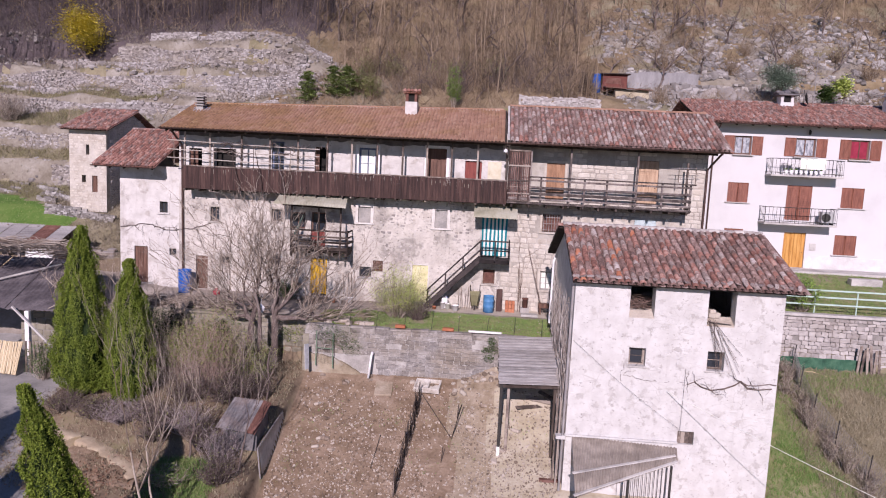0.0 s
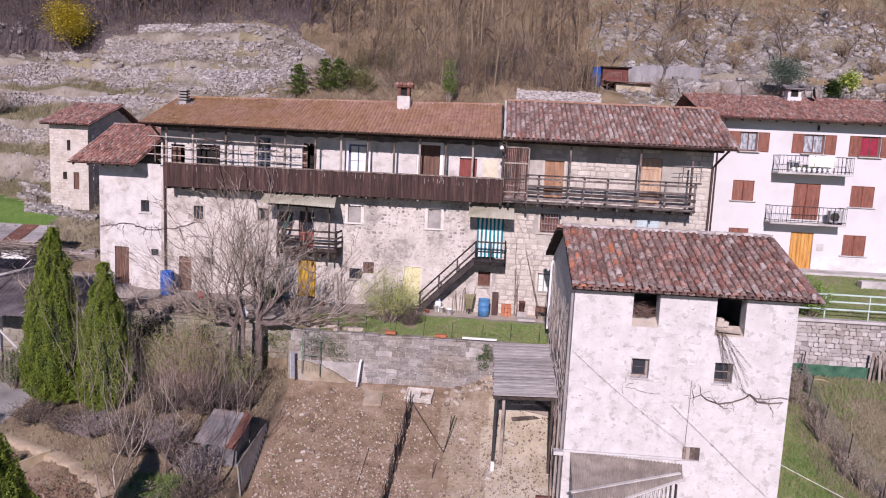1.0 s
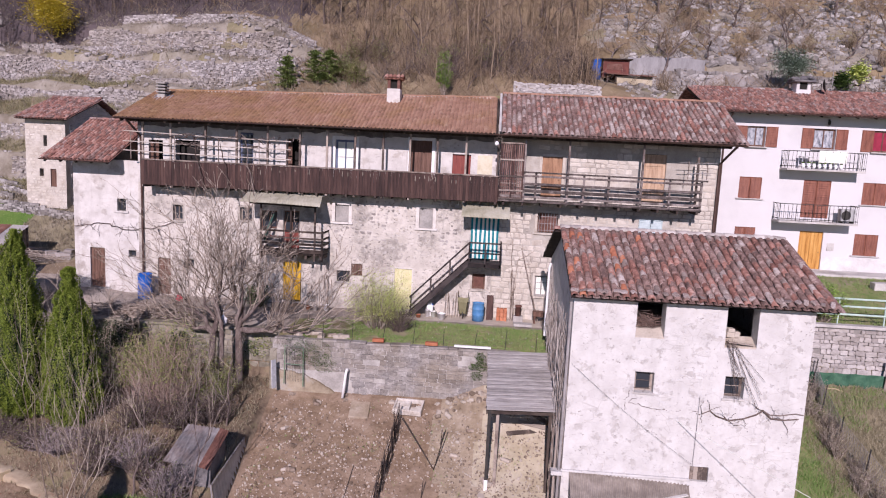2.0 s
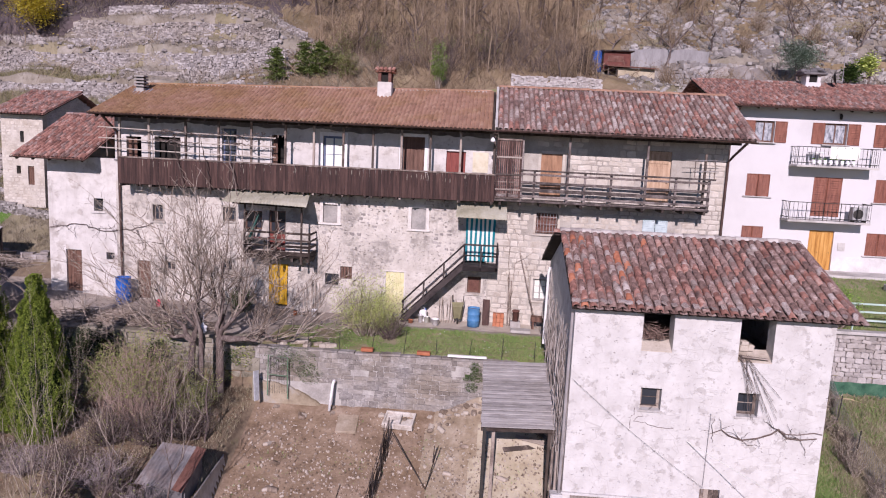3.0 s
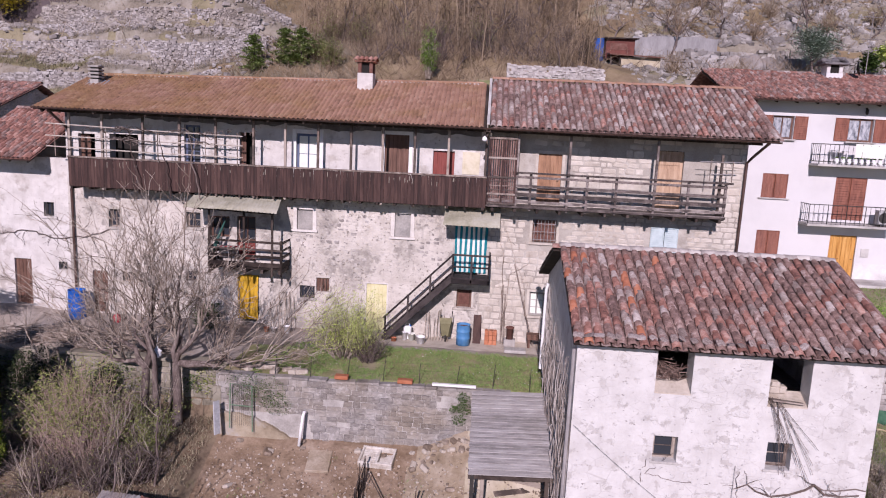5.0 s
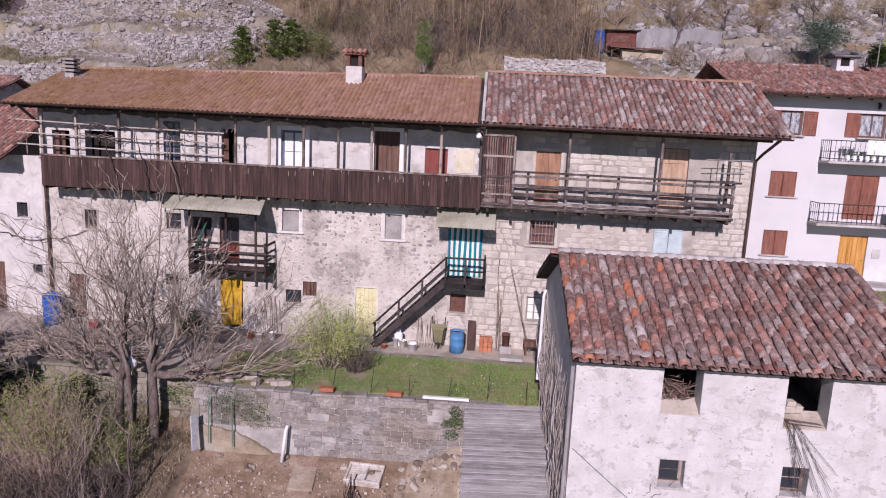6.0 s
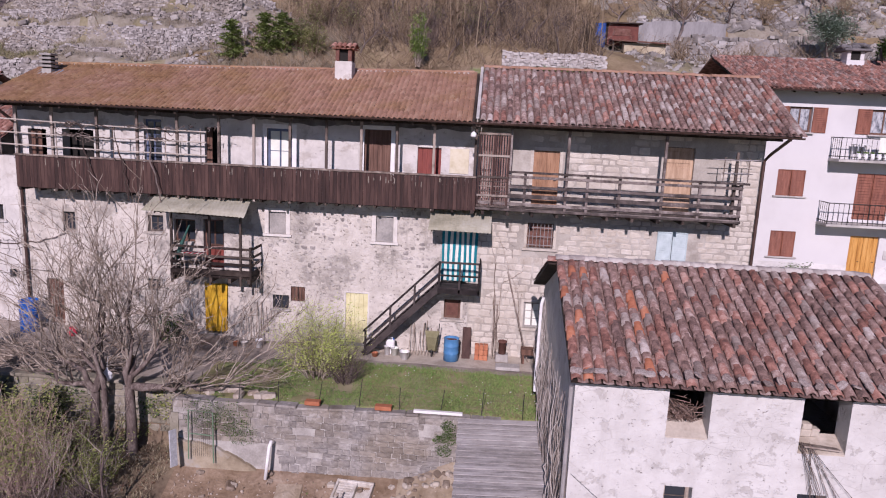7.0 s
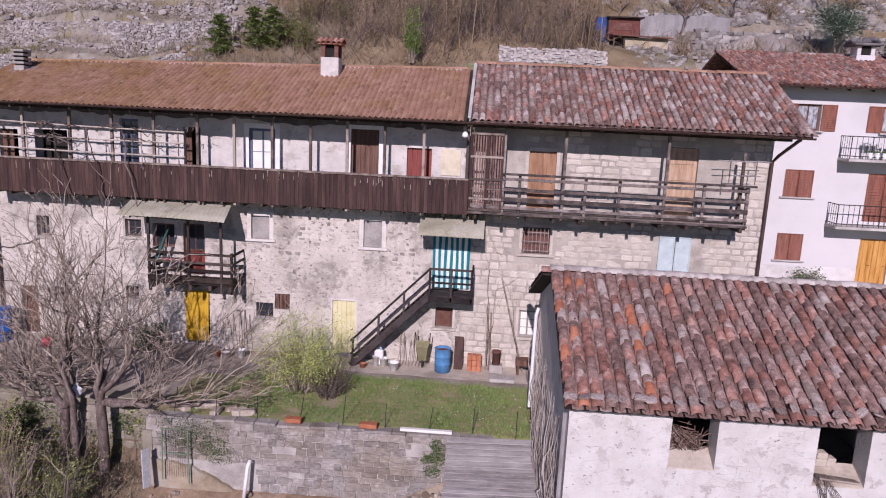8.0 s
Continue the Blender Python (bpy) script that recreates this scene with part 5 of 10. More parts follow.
for x in (-18.99, -17.52, -15.7, -14.08, -12.48, -10.82, -9.44, -8.02, -6.6, -5.25, -3.88, -2.46, -0.88):
    g = Geo()
    x *= 1.005
    g.cbox(x - 0.05, x + 0.05, GY + 0.03, GY + 0.13, 5.5, 8.82, 0.008)
    part("post", g, GREYWOOD, gallery)
for i in range(25):
    x = GX0 + 0.12 + i * (GX1 - GX0 - 0.24) / 24
    g = Geo()
    g.beam((x, GY - 0.03 if i % 2 == 0 else GY + 0.05, 5.56), (x, 0.02, 5.56), 0.10, 0.14)
    part("joist", g, BEAMWOOD, gallery)
for i in range(30):
    x, l, top = rng.choice((-16.2, -12.4, -8.6, -4.4, -2.9)) + rng.gauss(0, 1.1), rng.uniform(0.08, 0.3), rng.uniform(6.6, 6.82)
    g = Geo()
    g.cbox(x - 0.011, x + 0.011, GY - 0.032, GY - 0.027, top - l, top, 0.002)
    part("paint_drip", g, CANOPY, gallery)
# the vine wires and poles along the west end
trellis = thing("vine_trellis", "pale poles on gallery posts carrying bare vine stems", "trellis", (-15.2, -1.4, 6.9))
for k, (za, zb) in enumerate(((8.30, 8.12), (7.78, 7.72), (7.32, 7.22))):
    g = Geo()
    g.tube([(-19.98, -1.2, za), (-15.57, -1.22, (za + zb) / 2 - 0.03), (-11.25, -1.2, zb)], 0.03, 6)
    part("pole", g, surface("pale_pole", [(0.3, 0.26, 0.22), (0.5, 0.45, 0.4)], 3, 20) if k == 0 else bpy.data.materials["pale_pole"], trellis)
for x in (-19.6, -17.3, -15.0, -12.9, -11.5):
    g = Geo()
    g.tube([(x, -1.15, 6.9), (x, -1.18, 8.25)], 0.022, 5)
    part("upright", g, GREYWOOD, trellis)


def wander(start, goal, n, amp, rng, sag=0.0):
    a, b = Vector(start), Vector(goal)
    out, off = [], Vector((0, 0, 0))
    for i in range(n + 1):
        t = i / n
        out.append(a.lerp(b, t) + off * math.sin(math.pi * t) - Vector((0, 0, sag * 4 * t * (1 - t))))
        off = off * 0.6 + Vector((rng.uniform(-amp, amp), rng.uniform(-amp, amp) * 0.5, rng.uniform(-amp, amp)))
    return out


vine = Geo()
rv = random.Random(11)
for x in (-16.2, -14.9, -13.6):
    vine.tube(wander((x + 0.5, -1.25, 5.3), (x, -1.25, 8.1), 12, 0.09, rv), [0.026] * 9 + [0.022, 0.018, 0.015, 0.013], 5)
for _ in range(34):
    x, z = rv.choice((-16.6, -16.1, -13.2, -12.6)) + rv.gauss(0, 0.7), rv.choice((7.75, 8.15, 8.2))
    vine.tube(wander((x, -1.25, z), (x + rv.uniform(-1.6, 1.6), -1.25 + rv.uniform(-0.15, 0.15), z + rv.uniform(-0.3, 0.2)), 10, 0.1, rv), [0.018] * 6 + [0.011] * 5, 4)
part("vine", vine, DARKTWIG, trellis)

# ---- the open balcony of the stone house ----
g = Geo()
g.cbox(-0.78, 9.1, -1.15, -1.013, 5.72, 5.77, 0.006)
balc = part("balcony", g, BALCWOOD, house_b, "weathered open timber balcony")
for i in range(1, 8):
    g = Geo()
    g.cbox(-0.78, 9.1, -1.15 + i * 0.145, -1.15 + i * 0.145 + 0.137, 5.72, 5.77, 0.006)
    part("floor_board", g, BALCWOOD, balc)
for (xa, xb, z, w, h, y) in ((0.42, 9.3, 7.18, 0.09, 0.08, -1.18), (0.42, 9.1, 7.0, 0.06, 0.10, -1.12), (0.42, 9.1, 6.62, 0.05, 0.11, -1.12), (0.42, 9.1, 6.27, 0.05, 0.16, -1.12), (-0.78, 9.1, 5.97, 0.05, 0.11, -1.14), (-0.78, 9.12, 5.74, 0.10, 0.09, -1.14)):
    g = Geo()
    g.beam((xa, y, z), (xb, y, z - 0.03), w, h)
    part("rail", g, BALCWOOD, balc)
for x, top in ((0.45, 8.85), (1.05, 7.16), (2.60, 8.85), (3.4, 7.14), (4.6, 7.16), (6.18, 8.85), (7.55, 7.12), (9.05, 7.12)):
    g = Geo()
    g.cbox(x - 0.05, x + 0.05, -1.1, -1.0, 5.6, top, 0.008)
    part("post", g, BALCWOOD, balc)
for z, h in ((7.0, 0.1), (6.62, 0.1), (6.22, 0.12), (5.8, 0.2)):
    g = Geo()
    g.beam((9.07, -1.1, z), (9.07, 0.0, z), 0.05, h)
    part("rail", g, BALCWOOD, balc)
for i in range(11):
    x = -0.5 + i * 0.94
    g = Geo()
    g.beam((x, -1.22, 5.58), (x, 0.02, 5.58), 0.11, 0.15)
    part("joist", g, BEAMWOOD, balc)
# the lattice screen between the two galleries
screen = thing("lattice_gate", "tall weathered lattice screen closing the end of the balcony", "gate", (-0.15, -1.12, 5.78))
for x in (-0.74, -0.17, 0.38):
    g = Geo()
    g.cbox(x - 0.04, x + 0.04, -1.2, -1.13, 5.8, 8.6, 0.006)
    part("stile", g, DARKWOOD, screen)
for z in (5.85, 6.25, 6.95, 7.75, 8.56):
    g = Geo()
    g.cbox(-0.76, 0.41, -1.215, -1.165, z - 0.04, z + 0.04, 0.006)
    part("crossbar", g, GREYWOOD, screen)
slat = Geo()
slat.obox(Matrix.Identity(4), 0.028, 0.01, 1.36, 0.003)
slat = shared(slat, LATTICE, "slat")
for i in range(12):
    piece("slat", slat, screen, pose(-0.7 + i * 0.094 + rng.uniform(-0.008, 0.008), -1.15, 7.2, 0, rng.uniform(-0.6, 0.6), 0))
for z in (6.05, 6.42, 6.6, 6.78):
    g = Geo()
    g.cbox(-0.72, 0.37, -1.165, -1.145, z - 0.02, z + 0.02, 0.004)
    part("lath", g, GREYWOOD, screen)
unlit_backings(house_b, b_holes, 0.62)
plank_door(house_b, 1.39, 2.4, 5.85, 7.99, 0.1, TANDOOR, 6, label="brown wooden balcony door")
plank_door(house_b, 6.42, 7.55, 5.85, 8.34, 0.14, PANELDOOR, 2, label="tan panelled wooden door")
for z in (5.95, 6.55, 7.15, 7.75):
    g = Geo()
    g.cbox(6.55, 7.42, 0.105, 0.135, z, z + 0.45, 0.02)
    part("door_panel", g, PANELDOOR, house_b)
surround(house_b, 1.39, 2.4, 5.85, 7.99, 0.0, STONE, 0.13, 0.02, bottom=False)
casement(house_b, 1.33, 2.37, 4.11, 5.13, 0.16, BROWNDOOR, 2, 2, "barred window with brown casements", 0.05, curtain=RUST)
surround(house_b, 1.33, 2.37, 4.11, 5.13, 0.0, STONE, 0.12, 0.02)
for i in range(7):
    x = 1.33 + 1.04 * (i + 0.5) / 7
    g = Geo()
    g.tube([(x, -0.06, 4.08), (x, -0.06, 5.16)], 0.014, 5)
    part("iron_bar", g, GREYSHEET, house_b)
for z in (4.25, 4.6, 4.95):
    g = Geo()
    g.tube([(1.3, -0.06, z), (2.4, -0.06, z)], 0.014, 5)
    part("iron_bar", g, GREYSHEET, house_b)
shutter(house_b, 6.43, 7.01, 3.75, 5.06, -0.01, BLUEPAINT, 14, "blue_shutter")
shutter(house_b, 7.03, 7.61, 3.75, 5.06, -0.01, BLUEPAINT, 14, "blue_shutter")
casement(house_b, 1.39, 2.09, 0.78, 1.86, 0.14, GREYPANEL, 2, 2, "small grey-framed window with pale curtain", 0.05, curtain=CREAM)
surround(house_b, 1.39, 2.09, 0.78, 1.86, 0.0, STONE, 0.11, 0.02)

# bare creeper stems up the stone house beside the stair
stems, rs = Geo(), random.Random(64)
for a, b, r in (((0.25, -0.5), (0.15, 3.4), 0.022), ((0.4, -0.5), (0.45, 2.6), 0.018), ((0.15, 3.4), (-0.1, 5.0), 0.014), ((0.2, 4.6), (1.15, 1.9), 0.013), ((1.15, 1.9), (1.5, -0.4), 0.016), ((0.45, 2.6), (1.3, 3.2), 0.01)):
    stems.tube(wander((a[0], -0.05, a[1]), (b[0], -0.05, b[1]), 9, 0.07, rs), [r] * 6 + [r * 0.8] * 4, 5)
for _ in range(30):
    x, z = rs.uniform(0.0, 1.4), rs.uniform(0.3, 4.2)
    stems.tube(wander((x, -0.05, z), (x + rs.uniform(-0.4, 0.4), -0.06, z + rs.uniform(-0.3, 0.6)), 4, 0.05, rs), [0.007, 0.006, 0.005, 0.004, 0.003], 4)
solo("wall_creeper", stems, TWIG, "leafless creeper stems on the squared stone wall", "creeper")

# ---- downpipes ----
for nm, h, pts in (("downpipe", house_a, [(-19.62, -1.62, 8.9), (-19.62, -0.2, 8.1), (-19.62, -0.12, 7.9), (-19.55, -0.12, 0.2)]),
                   ("downpipe", house_b, [(10.35, -1.62, 8.85), (10.25, -0.3, 8.25), (10.12, -0.12, 8.0), (10.1, -0.12, -0.4)])):
    g = Geo()
    g.tube(pts, 0.06, 8)
    part(nm, g, GUTTER, h)
pipe = Geo()
pipe.tube([(1.74, -4.6, 3.25), (1.68, -4.6, 3.0), (1.66, -4.6, -0.1)], 0.055, 8)
part("downpipe", pipe, WHITEPLASTIC, barn, "white plastic downpipe")


for x, y, r, mt in ((1.8, -12.2, 0.05, GREYSHEET), (1.66, -12.0, 0.04, GREYWOOD), (1.55, -11.7, 0.035, GREYWOOD)):
    g = Geo()
    g.tube([(x, y, -1.6 if r < 0.05 else 3.1), (x - 0.03, y, -5.3)], r, 7)
    part("downpipe" if r > 0.045 else "corner_pole", g, mt, barn)


# ---- awnings ----
def corrugated(a, b, c, d, waves, amp, material, name, label, category, kind="", thick=0.008, parent=None, along=True):
    """A corrugated sheet with corners a, b (upper edge) and d, c (lower edge); the ridges run down the slope."""
    a, b, c, d = (Vector(p) for p in (a, b, c, d))
    up = (b - a).cross(d - a).normalized()
    up = up if up.z > 0 else -up
    g, n, rows = Geo(), (waves * 4 if along else 8), (3 if along else waves * 6)
    for lay in (0, 1):
        for r in range(rows + 1):
            for i in range(n + 1):
                u, v = i / n, r / rows
                p = a.lerp(b, u).lerp(d.lerp(c, u), v) + up * (amp * math.sin((u if along else v) * waves * 6.283) - lay * thick)
                g.v.append(p)
    k = (rows + 1) * (n + 1)
    for r in range(rows):
        for i in range(n):
            q = (r * (n + 1) + i, r * (n + 1) + i + 1, (r + 1) * (n + 1) + i + 1, (r + 1) * (n + 1) + i)
            g.f += [q, tuple(k + j for j in reversed(q))]
    for i in range(n):
        for r in (0, rows):
            p = r * (n + 1) + i
            g.f.append((p, p + 1, k + p + 1, k + p))
    g.mi = [0] * len(g.f)
    if parent is not None:
        return part(name, g, material, parent, label, smooth=True)
    return solo(name, g, material, label, category, kind, smooth=True)


awn = thing("awning", "mossy corrugated awning over the striped doorway", "awning", (-1.3, -0.6, 4.9), "door awnings")
corrugated((-2.52, -0.1, 5.62), (-0.12, -0.1, 5.62), (-0.13, -1.5, 4.84), (-2.53, -1.5, 4.86), 16, 0.011, FIBRE, "sheet", "", "", parent=awn)
for x in (-2.4, -1.3, -0.25):
    g = Geo()
    g.beam((x, -0.02, 5.58), (x, -1.45, 4.80), 0.05, 0.06)
    g.beam((x, -0.02, 4.75), (x, -1.0, 4.84), 0.04, 0.04)
    part("bracket", g, BEAMWOOD, awn)
awn = thing("awning", "sagging mossy corrugated awning over the small balcony", "awning", (-11.6, -0.7, 4.9), "door awnings")
corrugated((-13.6, -0.4, 5.62), (-11.6, -0.4, 5.62), (-11.42, -1.9, 5.05), (-13.61, -1.9, 5.06), 13, 0.011, FIBRE, "sheet", "", "", parent=awn)
corrugated((-11.62, -0.4, 5.60), (-9.75, -0.4, 5.60), (-9.53, -1.95, 4.99), (-11.47, -1.92, 5.05), 12, 0.011, FIBRE, "sheet", "", "", parent=awn)
g = Geo()
g.beam((-13.3, -1.3, 4.98), (-9.85, -1.3, 4.9), 0.07, 0.09)
part("beam", g, BEAMWOOD, awn)
for x in (-13.1, -11.55, -9.95):
    g = Geo()
    g.beam((x, -0.02, 5.66), (x, -1.85, 4.99), 0.05, 0.06)
    g.beam((x, -1.3, 4.9), (x, -1.3, 5.2), 0.06, 0.06)
    part("rafter", g, BEAMWOOD, awn)

# ---- the small balcony with its table ----
sb = thing("small_balcony", "small dark timber balcony with posts carrying an awning", "balcony", (-11.2, -0.6, 2.4))
for i in range(8):
    g = Geo()
    g.cbox(-12.85, -9.5, -1.2 + i * 0.152, -1.2 + i * 0.152 + 0.145, 2.40, 2.46, 0.006)
    part("floor_board", g, BEAMWOOD, sb)
for i in range(5):
    x = -12.7 + i * 0.77
    g = Geo()
    g.beam((x, -1.25, 2.3), (x, 0.02, 2.3), 0.12, 0.18)
    part("joist", g, BEAMWOOD, sb)
for x, top in ((-12.75, 5.0), (-11.2, 4.95), (-9.95, 4.9), (-9.55, 3.7)):
    g = Geo()
    g.cbox(x - 0.045, x + 0.045, -1.24, -1.15, 2.1, top, 0.008)
    part("post", g, BEAMWOOD, sb)
for z, w in ((3.62, 0.1), (3.28, 0.09), (2.98, 0.12), (2.62, 0.2)):
    g = Geo()
    g.beam((-12.8, -1.22, z), (-9.5, -1.22, z - 0.02), 0.05, w)
    g.beam((-12.8, -1.22, z), (-12.8, 0, z), 0.05, w)
    g.beam((-9.52, -1.22, z - 0.02), (-9.52, 0, z - 0.02), 0.05, w)
    part("rail", g, BEAMWOOD, sb)
tb = thing("garden_table", "small table with a red and white cloth on the balcony", "table", (-12.35, -0.7, 2.46))
g = Geo()
g.cbox(-12.8, -11.75, -1.05, -0.45, 3.2, 3.235, 0.008)
part("tabletop", g, GREYWOOD, tb)
for x in (-12.7, -11.85):
    for y in (-0.98, -0.52):
        g = Geo()
        g.cbox(x - 0.025, x + 0.025, y - 0.025, y + 0.025, 2.46, 3.2, 0.004)
        part("leg", g, GREYWOOD, tb)
solo("tablecloth", (lambda q: (q.cbox(-12.85, -11.7, -1.1, -0.4, 3.237, 3.25, 0.004), [q.cbox(-12.8 + i * 0.22, -12.7 + i * 0.22, -1.105, -0.395, 3.2505, 3.256, 0.001, 1) for i in range(5)], q)[-1])(Geo()), [REDCLOTH, CREAM], "red and white striped cloth lying on the balcony table", "tablecloth")
umb = thing("closed_umbrella", "closed dark green sunshade leaning in the balcony corner", "umbrella", (-12.7, -0.9, 2.46))
g = Geo()
g.tube([(-12.9, -0.9, 2.5), (-12.2, -0.6, 4.5)], 0.018, 6)
part("pole", g, IRON, umb)
g = Geo()
g.tube([(-12.75, -0.84, 3.0), (-12.55, -0.75, 3.6), (-12.25, -0.63, 4.4)], [0.1, 0.08, 0.025], 8)
part("canopy", g, surface("dark_green_cloth", [(0.02, 0.07, 0.06), (0.04, 0.12, 0.10)], 3, 20), umb, smooth=True)

# ---- the outside stair ----
stair = thing("outside_stair", "dark timber stair with handrail up to the striped doorway", "stairs", (-3, -0.8, -0.5))
S0, S1 = Vector((-5.0, 0, -0.5)), Vector((-2.05, 0, 2.5))
for y in (-1.02, -0.3):
    g = Geo()
    g.beam(S0 + Vector((0, y, 0.06)), S1 + Vector((0, y, 0.0)), 0.06, 0.26)
    part("stringer", g, STAIRWOOD, stair)
ns = 16
for i in range(ns):
    p = S0.lerp(S1, (i + 0.6) / ns)
    g = Geo()
    g.cbox(p.x - 0.13, p.x + 0.13, -0.99, -0.33, p.z + 0.03, p.z + 0.07, 0.006)
    part("tread", g, STAIRWOOD, stair)
for i in range(5):
    g = Geo()
    g.cbox(-2.1, -0.45, -1.05 + i * 0.21, -1.05 + i * 0.21 + 0.2, 2.46, 2.52, 0.006)
    part("landing_board", g, STAIRWOOD, stair)
for x in (-2.05, -0.5):
    g = Geo()
    g.beam((x, -1.05, 2.36), (x, 0, 2.36), 0.1, 0.18)
    part("landing_joist", g, STAIRWOOD, stair)
g = Geo()
g.beam((-2.1, -1.02, 2.36), (-0.45, -1.02, 2.36), 0.08, 0.2)
part("landing_beam", g, STAIRWOOD, stair)
up = Vector((0, -1.02, 0))
for dz, h in ((1.02, 0.08), (0.5, 0.07)):
    g = Geo()
    g.beam(S0 + up + Vector((0, 0, dz)), S1 + up + Vector((0, 0, dz)), 0.06, h)
    g.beam(S1 + up + Vector((0, 0, dz)), Vector((-0.45, -1.02, 2.5 + dz)), 0.06, h)
    g.beam(Vector((-0.47, -1.02, 2.5 + dz)), Vector((-0.47, 0, 2.5 + dz)), 0.06, h)
    part("handrail", g, STAIRWOOD, stair)
for t in (0.03, 0.36, 0.68, 1.0):
    p = S0.lerp(S1, t)
    g = Geo()
    g.cbox(p.x - 0.04, p.x + 0.04, -1.06, -0.98, p.z - 0.0, p.z + 1.06, 0.006)
    part("baluster", g, STAIRWOOD, stair)
for x in (-1.25, -0.49):
    g = Geo()
    g.cbox(x - 0.04, x + 0.04, -1.06, -0.98, 2.3, 3.56, 0.006)
    part("baluster", g, STAIRWOOD, stair)

# ---- chimneys ----
ch = thing("chimney", "whitewashed chimney with an open top stage and tiled cap", "chimney", (-6.63, 2.2, 10.4))
g = Geo()
g.cbox(-6.99, -6.27, 1.85, 2.55, 10.3, 11.22, 0.02)
part("shaft", g, PLASTER_UP, ch)
# dark piers and black flue: the open stage's shade is put into their colour
for x in (-6.89, -6.37):
    for y in (1.95, 2.45):
        g = Geo()
        g.cbox(x - 0.08, x + 0.08, y - 0.08, y + 0.08, 11.22, 11.72, 0.01)
        part("pier", g, RUST, ch)
g = Geo()
g.cbox(-6.83, -6.43, 2.0, 2.4, 11.22, 11.7, 0.01)
part("flue", g, DARK, ch)
cap = coppo(0.55, 0.1, 0.085, 0.016)
for i in range(5):
    for s in (0, 1):
        g = Geo()
        m = Matrix.Translation((-7.05 + i * 0.21, 2.2, 11.95)) @ pose(0, 0, 0, 0, 0, 180 * s) @ pose(0, -0.56, -0.2, 20)
        g.add([m @ Vector(p) for p in cap.v], cap.f)
        part("cap_tile", g, CAPTILE, ch)
g = Geo()
g.cbox(-7.11, -6.15, 1.75, 2.65, 11.71, 11.75, 0.01)
part("cap", g, CAPTILE, ch, "small orange tile roof")
ch = thing("metal_chimney", "grey slotted metal chimney on the orange roof", "chimney", (-19.32, 1.72, 10.2))
g = Geo()
g.cbox(-19.53, -19.11, 1.52, 1.92, 9.7, 10.4, 0.01)
part("shaft", g, GREYPANEL, ch)
for i in range(4):
    g = Geo()
    g.cbox(-19.58, -19.06, 1.47, 1.97, 10.46 + i * 0.16, 10.55 + i * 0.16, 0.01)
    part("louvre", g, GREYPANEL, ch)
g = Geo()
g.box(-19.5, -19.14, 1.55, 1.89, 10.4, 11.0)
part("flue", g, DARK, ch)

g = Geo()
g.obox(slope_pose(-19.32, EAVE_A, RIDGE_A, 3.45) @ Matrix.Translation((0, 0, -0.19)), 0.5, 0.42, 0.012, 0.004)
part("flashing", g, GALVANISED, ch, "pale lead flashing round the chimney foot")

# ---- annex and tower fittings ----
clay_roof(annex, -24.5, -20.75, (-1.15, 6.72), (3.5, 8.9), [TILE_C, TILE_B], seed=21, odd=(5, 2))
rear_slope(annex, -24.5, -20.75, (3.5, 8.85), (7.0, 7.0), TILE_C)
wg = Geo()
wg.add([(-23.4, 0.1, 6.75), (-23.4, 6.4, 6.75), (-23.4, 3.5, 8.6), (-23.1, 0.1, 6.75), (-23.1, 6.4, 6.75), (-23.1, 3.5, 8.6)], [(0, 2, 1), (3, 4, 5), (0, 3, 5, 2), (1, 2, 5, 4)])
part("gable", wg, PLASTER_UP, annex)
rafters(annex, -24.4, -20.85, (-1.15, 6.76), (3.5, 8.9), 0.0, 0.8)
unlit_backings(annex, [(-21.02, -20.54, 4.05, 4.7), (-22.59, -21.76, -0.2, 2.0), (-20.44, -20.02, 1.57, 1.95)], 0.5)
casement(annex, -21.02, -20.54, 4.05, 4.7, 0.2, IRON, 2, 0, "small dark window", 0.035)
surround(annex, -21.02, -20.54, 4.05, 4.7, 0.0, PLASTER_UP, 0.09, 0.015)
plank_door(annex, -22.59, -21.76, -0.2, 2.0, 0.12, BROWNDOOR, 5, label="brown plank door")
casement(annex, -20.44, -20.02, 1.57, 1.95, 0.2, IRON, 1, 0, "", 0.03)
gutter(annex, (-24.5, -1.23, 6.7), (-20.73, -1.23, 6.68))
unlit_backings(tower, [(-30.08, -29.84, 7.19, 7.89), (-30.4, -30.12, 5.25, 5.75)], 7.9)
plank_door(tower, -29.66, -29.26, 4.6, 5.75, 7.5, BROWNDOOR, 3)

vg = Geo()
rg = random.Random(15)
for a, b in (((-23.4, 3.1), (-22.0, 3.35)), ((-22.0, 3.35), (-20.6, 3.05)), ((-20.6, 3.05), (-19.0, 3.2)), ((-19.0, 3.2), (-17.9, 3.6))):
    vg.tube(wander((a[0], -0.05, a[1]), (b[0], -0.05, b[1]), 8, 0.06, rg), 0.022, 5)
for _ in range(26):
    x = rg.uniform(-23.3, -18.3)
    vg.tube(wander((x, -0.05, 3.2), (x + rg.uniform(-0.6, 0.6), -0.06, 3.2 + rg.uniform(-0.9, 0.5)), 5, 0.06, rg), [0.01, 0.009, 0.008, 0.007, 0.006, 0.004], 4)
solo("wall_creeper", vg, DARKTWIG, "leafless creeper stem running along the annex wall", "creeper")

